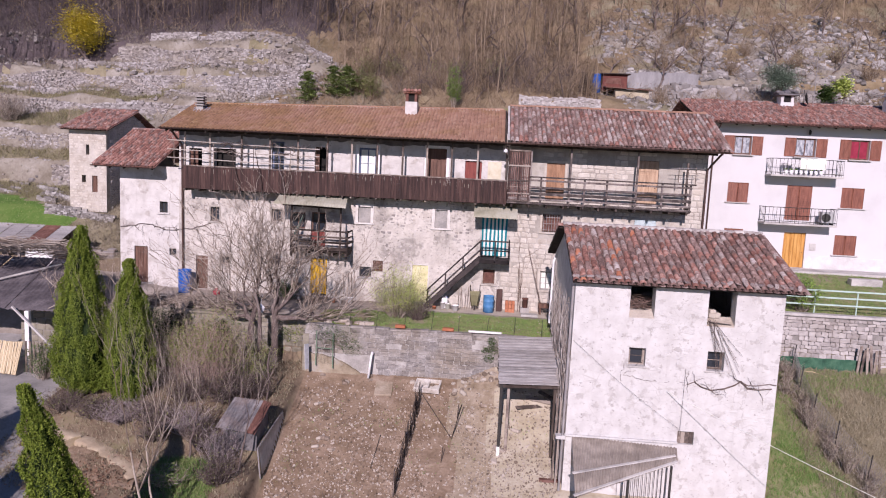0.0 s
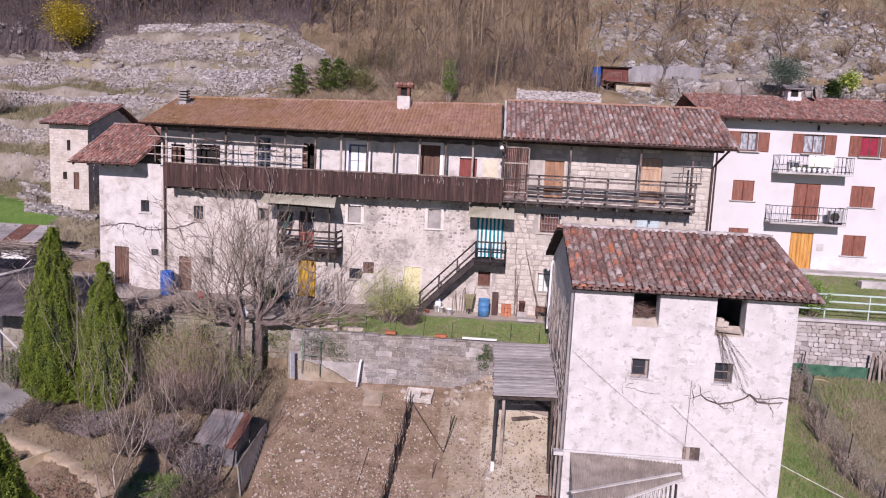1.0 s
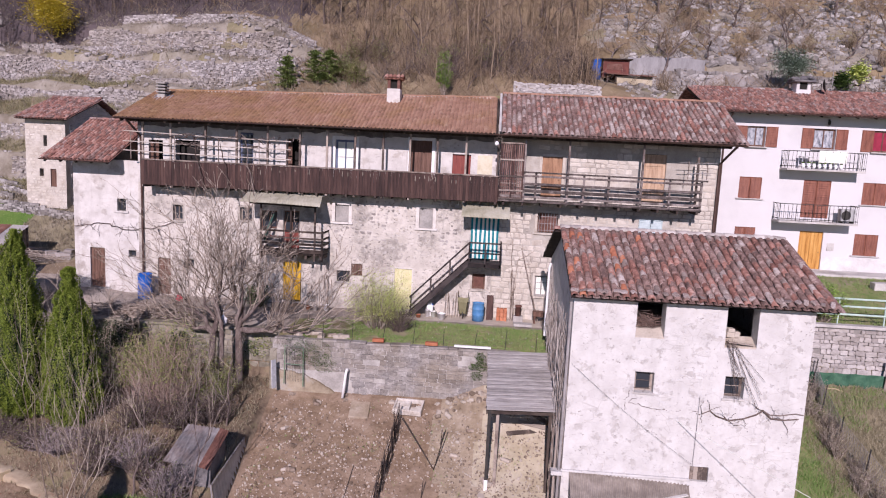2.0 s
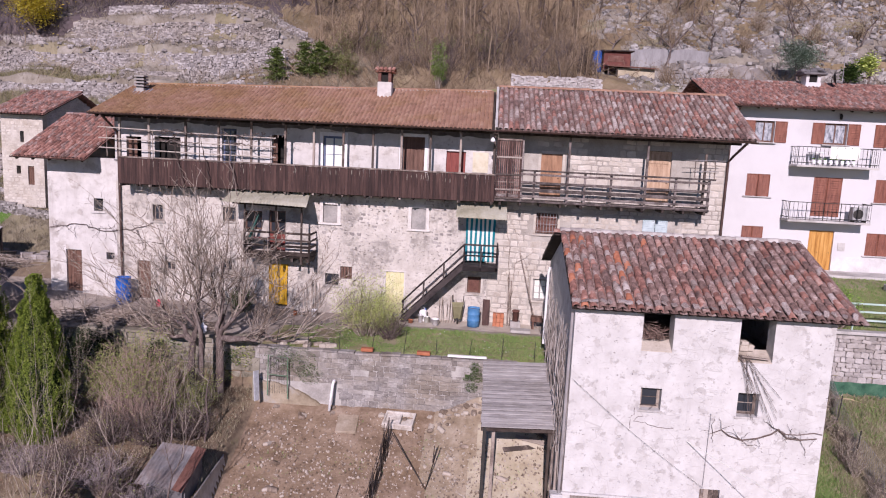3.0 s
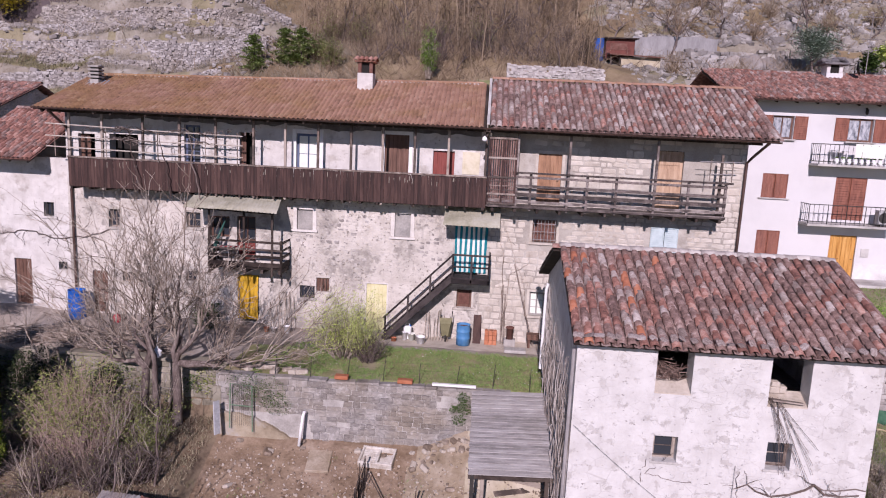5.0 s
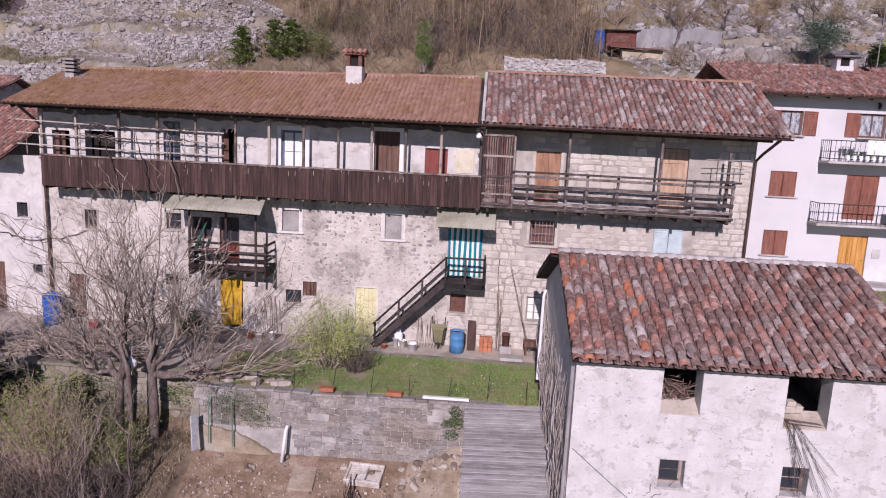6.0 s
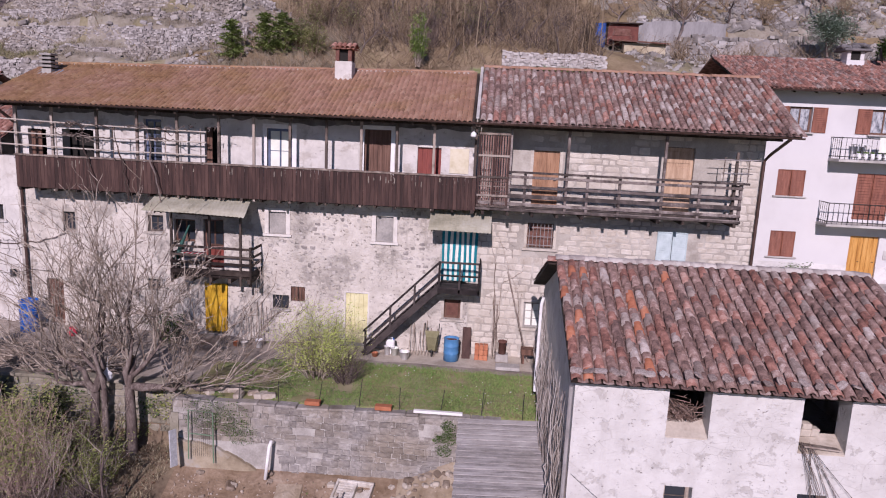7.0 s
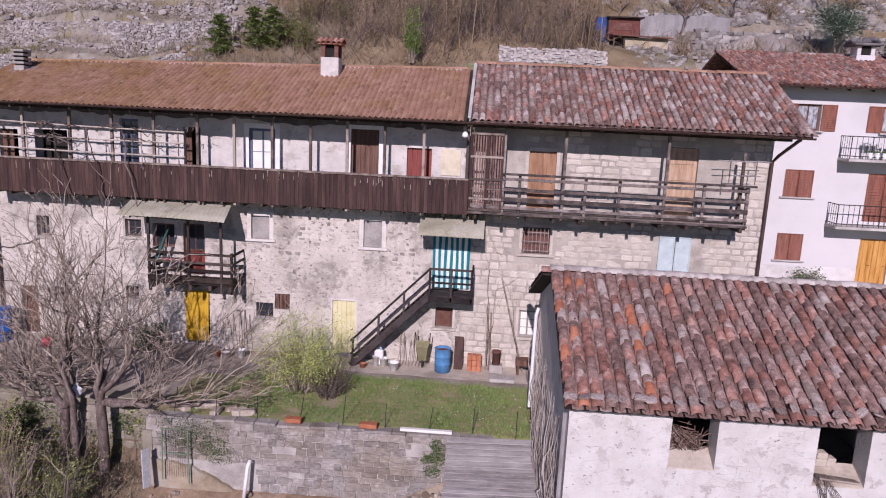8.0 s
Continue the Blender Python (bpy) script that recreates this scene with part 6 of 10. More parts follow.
# ---- barn fittings ----
for x0, x1, z0, z1 in f_holes[2:4]:
    casement(barn, x0, x1, z0, z1, F["y0"] + 0.25, GREYWOOD, 1, 1, "small wooden barn window", 0.06)
    g = Geo()
    g.cbox(x0 - 0.06, x1 + 0.06, F["y0"] - 0.04, F["y0"] + 0.2, z0 - 0.07, z0 - 0.003, 0.01)
    part("sill", g, CONCRETE, barn)
plank_door(barn, 6.29, 6.93, -3.02, -2.48, F["y0"] + 0.12, GREYWOOD, 4, name="hatch", label="small weathered wooden hatch")
for x0, x1, z0, z1 in f_holes[:2]:
    g = Geo()
    g.cbox(x0 - 0.1, x1 + 0.1, F["y0"] - 0.01, F["y0"] + 0.5, z1 + 0.005, z1 + 0.09, 0.01)
    part("lintel", g, GREYWOOD, barn)
    g = Geo()
    a, b, ya, yb = x0 + 0.004, x1 - 0.004, F["y0"] - 0.005, F["y0"] + 0.52
    g.add([(a, ya, z0 - 0.02), (b, ya, z0 - 0.02), (b, yb, z0 + 0.24), (a, yb, z0 + 0.24), (a, ya, z0 + 0.012), (b, ya, z0 + 0.012), (b, yb, z0 + 0.28), (a, yb, z0 + 0.28)], [(0, 3, 2, 1), (4, 5, 6, 7), (0, 1, 5, 4), (1, 2, 6, 5), (2, 3, 7, 6), (3, 0, 4, 7)])
    part("sloping_sill", g, PAVING, barn, "broad beige mortar sill")
wood = random.Random(31)
for xa, xb, zb in ((4.06, 4.75, 2.2),):
    pile = Geo()
    for _ in range(170):
        x, z = wood.uniform(xa, xb), zb + 0.12 + abs(wood.gauss(0, 0.16))
        pile.tube([(x, F["y0"] + 0.1 + wood.uniform(0, 0.3), z), (x + wood.uniform(-0.35, 0.35), F["y0"] + 0.3 + wood.uniform(0, 0.4), z + wood.uniform(-0.1, 0.2))], wood.uniform(0.005, 0.012), 5)
    solo("firewood_pile", pile, STICKS, "heap of dry sticks lying in a barn opening", "firewood", kind="stuff")
for x, z, w, h in ((7.16, 2.18, 0.17, 0.09), (7.2, 2.34, 0.12, 0.07), (7.42, 2.2, 0.1, 0.1)):
    g = Geo()
    g.obox(Matrix.Translation((x + w, F["y0"] + 0.42, z)) @ pose(0, 0, 0, 6, 4, 12), w, 0.1, h, 0.02)
    solo("stone_block", g, PAVING, "beige broken block lying in a barn opening", "stone", group="barn sill blocks")
canes = Geo()
for _ in range(16):
    x = 7.1 + wood.uniform(-0.1, 0.25)
    canes.tube(wander((x, F["y0"] - 0.06, 2.05 + wood.uniform(-0.1, 0.1)), (x + wood.uniform(0.15, 1.3), F["y0"] - 0.1, wood.uniform(-0.5, 0.8)), 6, 0.03, wood), 0.0055, 4)
solo("vine_canes", canes, DARKTWIG, "bare vine canes trailing from the barn opening down the wall", "vine", kind="stuff")
g = Geo()
g.obox(Matrix.Translation((7.55, F["y0"] + 0.12, 1.96)) @ pose(0, 0, 0, -10, 4, 0), 0.42, 0.2, 0.02, 0.005)
solo("board", g, GREYWOOD, "weathered board lying across a barn opening's sill", "board")
ivy = Geo()
ri = random.Random(5)
main = [(6.5, -12.14, -0.55), (6.75, -12.15, -0.42), (7.0, -12.15, -0.6), (7.4, -12.15, -0.72), (7.9, -12.15, -0.62), (8.3, -12.15, -0.45), (8.5, -12.16, -0.28), (8.8, -12.15, -0.55), (9.2, -12.15, -0.58), (9.7, -12.15, -0.5)]
ivy.tube(main, [0.016, 0.022, 0.022, 0.026, 0.028, 0.03, 0.034, 0.03, 0.026, 0.02], 6)
ivy.tube([(8.5, -12.16, -0.28), (8.75, -12.15, -0.42), (9.1, -12.15, -0.42), (9.6, -12.15, -0.32), (9.85, -12.15, -0.36)], 0.02, 6)
for _ in range(22):
    p = Vector(main[ri.randrange(len(main))])
    ivy.tube(wander(p, p + Vector((ri.uniform(-0.5, 0.7), 0, ri.uniform(-0.7, 0.5))), 5, 0.06, ri), [0.008, 0.008, 0.007, 0.006, 0.005, 0.004], 4)
for a, b in (((4.7, 0.3), (4.0, -0.35)), ((4.0, -0.35), (4.9, -0.5)), ((4.9, -0.5), (6.4, -0.5)), ((4.0, 0.1), (3.9, -0.6))):
    ivy.tube(wander((a[0], -12.12, a[1]), (b[0], -12.12, b[1]), 8, 0.08, ri), 0.008, 4)
solo("wall_creeper", ivy, DARKTWIG, "leafless creeper stem crossing the whitewashed barn wall", "creeper")
for a, b in (((1.95, -12.2, 0.95), (6.3, -12.25, -2.35)),):
    g = Geo()
    g.tube([Vector(a).lerp(Vector(b), t / 8) - Vector((0, 0, 0.12 * 4 * t / 8 * (1 - t / 8))) for t in range(9)], 0.0045, 5)
    solo("cable", g, IRON, "thin cable strung along the barn wall", "cable")
g = Geo()
g.tube([(6.35, -12.16, -2.6), (6.38, -12.16, 0.1)], 0.007, 5)
part("conduit", g, GREYSHEET, barn)
can = thing("canopy", "weathered corrugated lean-to canopy on the barn wall", "canopy", (4, -13, -4))
corrugated((2.16, -12.12, -2.98), (6.31, -12.12, -3.17), (6.16, -12.95, -3.44), (2.1, -14.6, -4.37), 32, 0.04, BARNCANOPY, "sheet", "", "", parent=can)
for (a, b) in (((2.05, -13.75, -3.82), (6.15, -12.6, -3.3)), ((2.05, -14.55, -4.32), (6.15, -12.92, -3.4))):
    g = Geo()
    g.beam(a, b, 0.13, 0.05)
    part("batten", g, CONCRETE, can, "pale weathered batten")
for x, y in ((2.15, -14.4), (4.2, -13.6), (5.95, -12.9)):
    g = Geo()
    g.cbox(x - 0.04, x + 0.04, y - 0.04, y + 0.04, -6.5, -3.5 - (0.85 if x < 3 else 0.5 if x < 5 else 0.12), 0.006)
    part("post", g, IRON, can)
for i in range(12):
    g = Geo()
    x = 4.0 + i * 0.16
    y = -13.6 + (x - 4.0) * 0.4
    g.tube([(x, y, -5.9), (x, y, -4.0 + (x - 4.0) * 0.22)], 0.012, 5)
    part("bar", g, IRON, can)
g = Geo()
g.cbox(1.5, 1.9, -12.35, -12.0, -3.1, -2.95, 0.02)
g.cbox(1.86, 6.3, -12.2, -12.1, -3.0, -2.92, 0.01)
part("ledge", g, WHITEWASH, can)

g = Geo()
g.tube([(5.7, -12.11, -0.89), (8.4, -16.1, -1.36), (11.2, -20.0, -1.8), (14.4, -24.6, -2.25), (16.2, -27.2, ground_z(16.2, -27.2))], 0.011, 5)
solo("cord", g, CREAM, "white cord stretched from the barn wall across the slope", "cord")

# ---- the modern house ----
BUILT_BEFORE = set(scene.objects)
unlit_backings(modern, m_holes, M_Y + 0.5)
for (x0, x1, z0, z1), cur in zip(m_holes[:3], (LACE, LACE, DARKRED)):
    casement(modern, x0, x1, z0, z1, M_Y + 0.15, BROWNDOOR, 2, 0, "upper window with brown frame and curtains", 0.06, curtain=cur, sill=CONCRETE)
    w = 0.72
    shutter(modern, x0 - w + 0.05, x0 - 0.02, z0, z1, M_Y - 0.01, SHUTTER)
    shutter(modern, x1 + 0.02, x1 + w - 0.05, z0, z1, M_Y - 0.01, SHUTTER)
for x0, x1, z0, z1 in (m_holes[4], m_holes[5], m_holes[7], m_holes[8], m_holes[3]):
    xm = (x0 + x1) / 2
    shutter(modern, x0, xm - 0.01, z0, z1, M_Y + 0.06, SHUTTER, 16)
    shutter(modern, xm + 0.01, x1, z0, z1, M_Y + 0.06, SHUTTER, 16)
    if z1 - z0 < 1.6:
        g = Geo()
        g.cbox(x0 - 0.14, x1 + 0.14, M_Y - 0.1, M_Y + 0.1, z0 - 0.07, z0 - 0.003, 0.01)
        part("sill", g, CONCRETE, modern)
x0, x1, z0, z1 = m_holes[6]
plank_door(modern, x0, (x0 + x1) / 2 - 0.005, z0, z1, M_Y + 0.1, OAK, 3, label="golden wooden entrance door")
plank_door(modern, (x0 + x1) / 2 + 0.005, x1, z0, z1, M_Y + 0.1, OAK, 3, label="golden wooden entrance door")
g = Geo()
g.cbox(x1, 27, M_Y - 0.03, M_Y + 0.002, 1.4, 2.95, 0.005)
g.cbox(10.9, x0, M_Y - 0.03, M_Y + 0.002, 1.4, 2.95, 0.005)
part("plinth", g, RENDER_BASE, modern, "rough grey plinth")
for (x0, x1, z) in ((15.64, 20.0, 8.05), (15.5, 19.93, 5.03)):
    g = Geo()
    g.cbox(x0, x1, M_Y - 1.05, M_Y + 0.01, z - 0.12, z, 0.01)
    b = part("balcony", g, CONCRETE, modern, "concrete balcony with dark iron railing")
    for zz in (z + 0.12, z + 0.98):
        r = Geo()
        y = M_Y - 1.0
        r.tube([(x0 + 0.03, M_Y, zz), (x0 + 0.03, y, zz), (x1 - 0.03, y, zz), (x1 - 0.03, M_Y, zz)], 0.022, 5)
        part("rail", r, IRON, b)
    for i in range(20):
        r = Geo()
        x = x0 + 0.03 + (x1 - x0 - 0.06) * i / 19
        r.tube([(x, M_Y - 1.0, z), (x, M_Y - 1.0, z + 1.0)], 0.011 if i % 4 else 0.022, 4)
        part("baluster", r, IRON, b)
    for xx in (x0 + 0.03, x1 - 0.03):
        for k in range(1, 5):
            r = Geo()
            r.tube([(xx, M_Y - 1.0 + k * 0.2, z), (xx, M_Y - 1.0 + k * 0.2, z + 1.0)], 0.011, 4)
            part("baluster", r, IRON, b)
for i in range(8):
    x, z = (16.55 + i * 0.3, 7.85)
    pot = thing("flower_pot", "small round white pot standing along a balcony railing", "flower pot", (x, M_Y - 0.93, z + 0.2), "balcony pots")
    g = Geo()
    g.lathe(x, M_Y - 0.93, ((0.06, z + 0.2), (0.11, z + 0.28), (0.12, z + 0.36), (0.09, z + 0.46), (0.1, z + 0.5), (0.08, z + 0.48)), 10)
    part("bowl", g, WHITEPLASTIC, pot, smooth=True)
    g = Geo()
    for _ in range(10):
        a, r = rng.uniform(0, 6.28), rng.uniform(0, 0.1)
        p = Vector((x + r * math.cos(a), M_Y - 0.93 + r * math.sin(a), z + 0.46))
        g.add([p, p + Vector((0.05, 0.0, 0.1)), p + Vector((-0.02, 0.04, 0.13))], [(0, 1, 2)])
    part("plant", g, IVY, pot)
ac = thing("air_conditioner", "grey air-conditioning unit standing on the lower balcony", "air conditioner", (19.4, M_Y - 0.7, 5.03))
g = Geo()
g.cbox(18.98, 19.82, M_Y - 0.9, M_Y - 0.55, 5.12, 5.85, 0.02)
part("case", g, surface("grey_enamel", [(0.3, 0.3, 0.3), (0.42, 0.42, 0.42)], 2, 20, 0.5, 0.05), ac)
g = Geo()
g.tube([(19.28, M_Y - 0.905, 5.48), (19.28, M_Y - 0.915, 5.48)], [0.27, 0.27], 20)
part("fan_grille", g, IRON, ac)
for x in (19.1, 19.7):
    g = Geo()
    g.cbox(x - 0.04, x + 0.04, M_Y - 0.9, M_Y - 0.55, 5.035, 5.12, 0.005)
    part("foot", g, IRON, ac)
solo("laundry", cloth(17.35, 18.9, 8.42, 9.1, M_Y - 1.035, 6, [WHITEPLASTIC], 0.05, 4, 7), [CREAM], "white sheet hung to dry on the upper balcony", "laundry", smooth=True)
gt = thing("plastic_table", "white plastic table on the upper balcony", "table", (16.9, M_Y - 0.5, 8.05))
g = Geo()
g.cbox(16.5, 17.2, M_Y - 0.8, M_Y - 0.2, 8.72, 8.76, 0.01)
part("tabletop", g, WHITEPLASTIC, gt)
for x in (16.58, 17.12):
    for y in (M_Y - 0.74, M_Y - 0.26):
        g = Geo()
        g.cbox(x - 0.025, x + 0.025, y - 0.025, y + 0.025, 8.055, 8.72, 0.004)
        part("leg", g, WHITEPLASTIC, gt)
lamp = thing("wall_lamp", "small dark lantern on the white wall", "lamp", (18.1, M_Y - 0.1, 10.6))
g = Geo()
g.lathe(18.1, M_Y - 0.14, ((0.03, 10.58), (0.08, 10.66), (0.08, 10.82), (0.02, 10.9)), 8)
g.cbox(18.07, 18.13, M_Y - 0.14, M_Y - 0.005, 10.86, 10.92, 0.004)
part("lantern", g, IRON, lamp)
g = Geo()
g.cbox(18.85, 19.25, M_Y - 0.03, M_Y - 0.002, 3.3, 3.75, 0.005)
part("meter_box", g, CONCRETE, modern, "small grey meter box")
ch = thing("chimney", "white rendered chimney with a mossy stone cap on the red roof", "chimney", (18.1, 10.6, 12.6))
g = Geo()
g.cbox(17.62, 18.52, 10.2, 11.0, 12.4, 12.98, 0.02)
part("shaft", g, RENDER, ch)
for x in (17.74, 18.40):
    g = Geo()
    g.cbox(x - 0.1, x + 0.1, 10.25, 10.95, 12.98, 13.42, 0.02)
    part("pier", g, RENDER_BASE, ch)
g = Geo()
g.cbox(17.38, 18.76, 10.0, 11.2, 13.42, 13.54, 0.03)
for k, (a, b) in enumerate(((-0.4, 8), (0.0, -6), (0.38, 12))):
    g.obox(Matrix.Translation((18.07 + a, 10.6, 13.6 + 0.05 * k)) @ pose(0, 0, 0, 5 * k - 6, b, 20 * k), 0.36, 0.34, 0.1, 0.06)
part("slab", g, BARESTONE, ch, "mossy dark stone cap")
g = Geo()
g.box(17.86, 18.28, 10.27, 10.93, 12.99, 13.41)
part("flue", g, DARK, ch)
ch = thing("chimney", "grey chimney with a rounded hood on the red roof", "chimney", (24.4, 9.6, 12.2))
g = Geo()
g.cbox(24.1, 24.8, 9.3, 9.9, 12.2, 13.2, 0.015)
part("shaft", g, RENDER, ch)
g = Geo()
g.cbox(24.0, 24.9, 9.2, 10.0, 13.5, 13.62, 0.02)
g.obox(Matrix.Translation((24.45, 9.6, 13.72)), 0.36, 0.32, 0.1, 0.07)
g.cbox(24.15, 24.3, 9.35, 9.85, 13.2, 13.5, 0.01)
g.cbox(24.6, 24.75, 9.35, 9.85, 13.2, 13.5, 0.01)
part("slab", g, RENDER_BASE, ch)
dish = thing("satellite_dish", "dark satellite dish on a short mast on the red roof", "satellite dish", (19.2, 10.4, 12.75))
g = Geo()
prof = [(0.02, 0.0), (0.2, 0.03), (0.34, 0.09), (0.42, 0.15)]
m = Matrix.Translation((19.2, 10.25, 13.25)) @ pose(0, 0, 0, 80, 0, 62)
g.add([m @ Vector((r * math.cos(6.2832 * k / 16), r * math.sin(6.2832 * k / 16), z)) for r, z in prof for k in range(16)], [(i * 16 + k, i * 16 + (k + 1) % 16, (i + 1) * 16 + (k + 1) % 16, (i + 1) * 16 + k) for i in range(3) for k in range(16)])
part("reflector", g, IRON, dish, smooth=True)
g = Geo()
g.tube([(19.2, 10.4, 12.5), (19.2, 10.4, 13.4)], 0.025, 6)
part("mast", g, IRON, dish)
ant = thing("television_antenna", "thin roof antenna mast with short cross rods", "antenna", (20.2, 11.2, 12.9))
g = Geo()
g.tube([(20.2, 11.2, 12.9), (20.2, 11.2, 16.4)], 0.025, 6)
part("mast", g, GREYSHEET, ant)
for z in (16.2, 15.6, 15.0):
    for k in range(5):
        g = Geo()
        g.tube([(20.2 - 0.5 + k * 0.25, 10.9, z), (20.2 - 0.5 + k * 0.25, 11.5, z)], 0.01, 4)
        part("rod", g, GREYSHEET, ant)
    g = Geo()
    g.tube([(19.6, 11.2, z), (20.8, 11.2, z)], 0.012, 4)
    part("boom", g, GREYSHEET, ant)
rafters(modern, 11.3, 27.4, (5.65, 11.2), (11.2, 12.95), M_Y, 1.0)
g = Geo()
g.tube([(12.4, 5.6, 11.0), (12.3, M_Y - 0.1, 10.4), (12.3, M_Y - 0.1, 1.8)], 0.05, 6)
part("downpipe", g, GUTTER, modern)


# the white house and all on it stand as far back as its windows show: one even scaling about a far point
AXIS, GROWN = Vector((-0.95, -33.0, 8.1)), 1.028
for ob in [modern] + [o for o in scene.objects if o.parent is None and o not in BUILT_BEFORE]:
    ob.matrix_basis = Matrix.Translation(AXIS * (1 - GROWN)) @ Matrix.Scale(GROWN, 4) @ ob.matrix_basis

# ---- retaining walls ----
def stone_course(x0, x1, z0, z1, hmin, hmax, wmin, wmax, rng, skip=0.0, holes=(), gap=0.02):
    """Rows of stones of uneven size: (x, z, width, height)."""
    out, z = [], z0
    while z < z1 - hmin * 0.6:
        h = min(rng.uniform(hmin, hmax), z1 - z)
        x = x0 - rng.uniform(0, wmin)
        while x < x1:
            w = rng.uniform(wmin, wmax)
            a, b = max(x, x0), min(x + w, x1)
            if b - a > 0.1 and rng.random() >= skip and not any(a < q[1] + 0.1 and b > q[0] - 0.1 and z < q[3] + 0.1 and z + h > q[2] - 0.1 for q in holes):
                out.append(((a + b) / 2, z + h / 2, b - a - gap, h - gap))
            x += w
        z += h
    return out


def stone_meshes(material, n, seed, depth, soft=0.25):
    """A few rounded, uneven unit stones to share between pieces."""
    rng, out = random.Random(seed), []
    for _ in range(n):
        s = Geo()
        s.obox(Matrix.Identity(4), 0.5, 0.5, 0.5, soft * 0.5)
        s.v = [(x * rng.uniform(0.94, 1.02), y * rng.uniform(0.8, 1.05), z * rng.uniform(0.93, 1.02)) for x, y, z in s.v]
        out.append(shared(s, material, "stone", False))
    return out


def lay_stones(parent, stones, y, depth, meshes, material, singles, rng, name="stone", pick=None, proud=0.02, tilt=0.6):
    """Stones in a wall that faces -y: the first ones as objects, the rest joined."""
    rest, count = Geo(), 0
    for x, z, w, h in stones:
        m = Matrix.Translation((x, y + depth / 2 - rng.uniform(0.3, 1.0) * proud, z)) @ pose(0, 0, 0, rng.uniform(-3, 3), rng.uniform(-5, 5) * tilt, rng.uniform(-3, 3)) @ Matrix.Diagonal((w, depth, h, 1))
        me = meshes[rng.randrange(len(meshes))]
        if count < singles and (pick is None or pick(x, z)):
            piece(name, me, parent, m)
            count += 1
        else:
            rest.add([m @ v.co for v in me.vertices], [tuple(p.vertices) for p in me.polygons])
    if rest.v:
        tagged(part("stonework", rest, material, parent), kind="stuff")


rw = random.Random(41)
g = Geo()
g.box(-10.4, 1.9, -6.34, -6.1, -3.6, -0.56)
garden_wall = tagged(part("retaining_wall", g, LIMEMORTAR, None), "grey concrete-block retaining wall below the lawn", "wall", kind="structure")
bricks = [s for s in stone_course(-10.35, 1.9, -3.3, -0.56, 0.16, 0.3, 0.2, 0.6, rw, 0.02, (), 0.012) if not (s[0] < -7.0 + 0.3 * rw.random() and s[1] < -1.8)]
lay_stones(garden_wall, bricks, -6.36, 0.14, stone_meshes(BLOCK, 14, 2, 0.14, 0.14), BLOCK, 300, rw, "block", lambda x, z: -7 < x < 0, 0.03, tilt=1.2)
g = Geo()
edge = [(-10.38 + 0.101 * i, -1.95 - 1.05 * (i / 30) ** 2.2 + 0.09 * noise.noise(Vector((0.31 * i, 1.0, 4.0))) + 0.05 * noise.noise(Vector((1.1 * i, 5.0, 4.0)))) for i in range(31)]
for (xa, za), (xb, zb) in zip(edge, edge[1:]):
    g.add([(xa, -6.44, -3.4), (xb, -6.44, -3.4), (xb, -6.44, zb), (xa, -6.44, za), (xb, -6.3, zb + 0.03), (xa, -6.3, za + 0.03)], [(0, 1, 2, 3), (3, 2, 4, 5)])
g.add([(-7.35, -6.44, -3.4), (-7.35, -6.3, -3.4), (-7.35, -6.3, edge[-1][1] + 0.03), (-7.35, -6.44, edge[-1][1])], [(0, 1, 2, 3)])
part("plaster_base", g, surface("yellowish_plaster", [(0.21, 0.168, 0.115), (0.32, 0.268, 0.195), (0.42, 0.365, 0.285)], 1.2, 14, bump=0.7, contrast=0.8, stain=0.8, tint=(0.62, 0.58, 0.53), stain_scale=1.6, smear=((0.34, 0.315, 0.285), 0.8, 1.5, 0.5)), garden_wall, "yellowish plaster at the wall's foot")
x = -10.3
caps = Geo()
while x < 0.0:
    w = rw.uniform(0.4, 1.1)
    caps.obox(Matrix.Translation((x + w / 2, -6.22, -0.53 + rw.uniform(-0.03, 0.02))) @ pose(0, 0, 0, rw.uniform(-3, 3), rw.uniform(-2, 2), rw.uniform(-3, 3)), w / 2 - 0.005, rw.uniform(0.15, 0.2), 0.045, 0.02)
    x += w
tagged(part("coping", caps, BLOCK, garden_wall), kind="stuff")
for x, w, mt, lb in ((-3.35, 0.55, TERRACOTTA, "orange hollow brick lying on the wall top"), (-5.7, 0.5, TERRACOTTA, "orange hollow brick lying on the wall top")):
    g = Geo()
    g.cbox(x - w / 2, x + w / 2, -6.36, -6.1, -0.44, -0.3, 0.015)
    solo("hollow_brick", g, mt, lb, "brick", group="wall-top bricks")
g = Geo()
g.cbox(-2.35, -0.75, -6.4, -6.25, -0.42, -0.33, 0.015)
solo("white_beam", g, WHITEPAINT, "white painted beam lying on the wall top", "beam")
fence = thing("wire_fence", "low wire fence on thin leaning rods along the lawn edge", "fence", (-4.5, -6.1, -0.5))
for i in range(9):
    x = -9.6 + i * 1.35
    g = Geo()
    g.tube([(x, -6.1, -0.6), (x + rw.uniform(0.0, 0.18), -6.12 + rw.uniform(-0.05, 0.1), 0.35 + rw.uniform(-0.15, 0.15))], 0.014, 5)
    part("rod", g, IRON, fence)
for z in (-0.2, 0.05, 0.3):
    g = Geo()
    g.tube([(-9.6, -6.1, z), (-4, -6.08, z - 0.03), (1.3, -6.1, z)], 0.0025, 3)
    part("wire", g, IRON, fence)

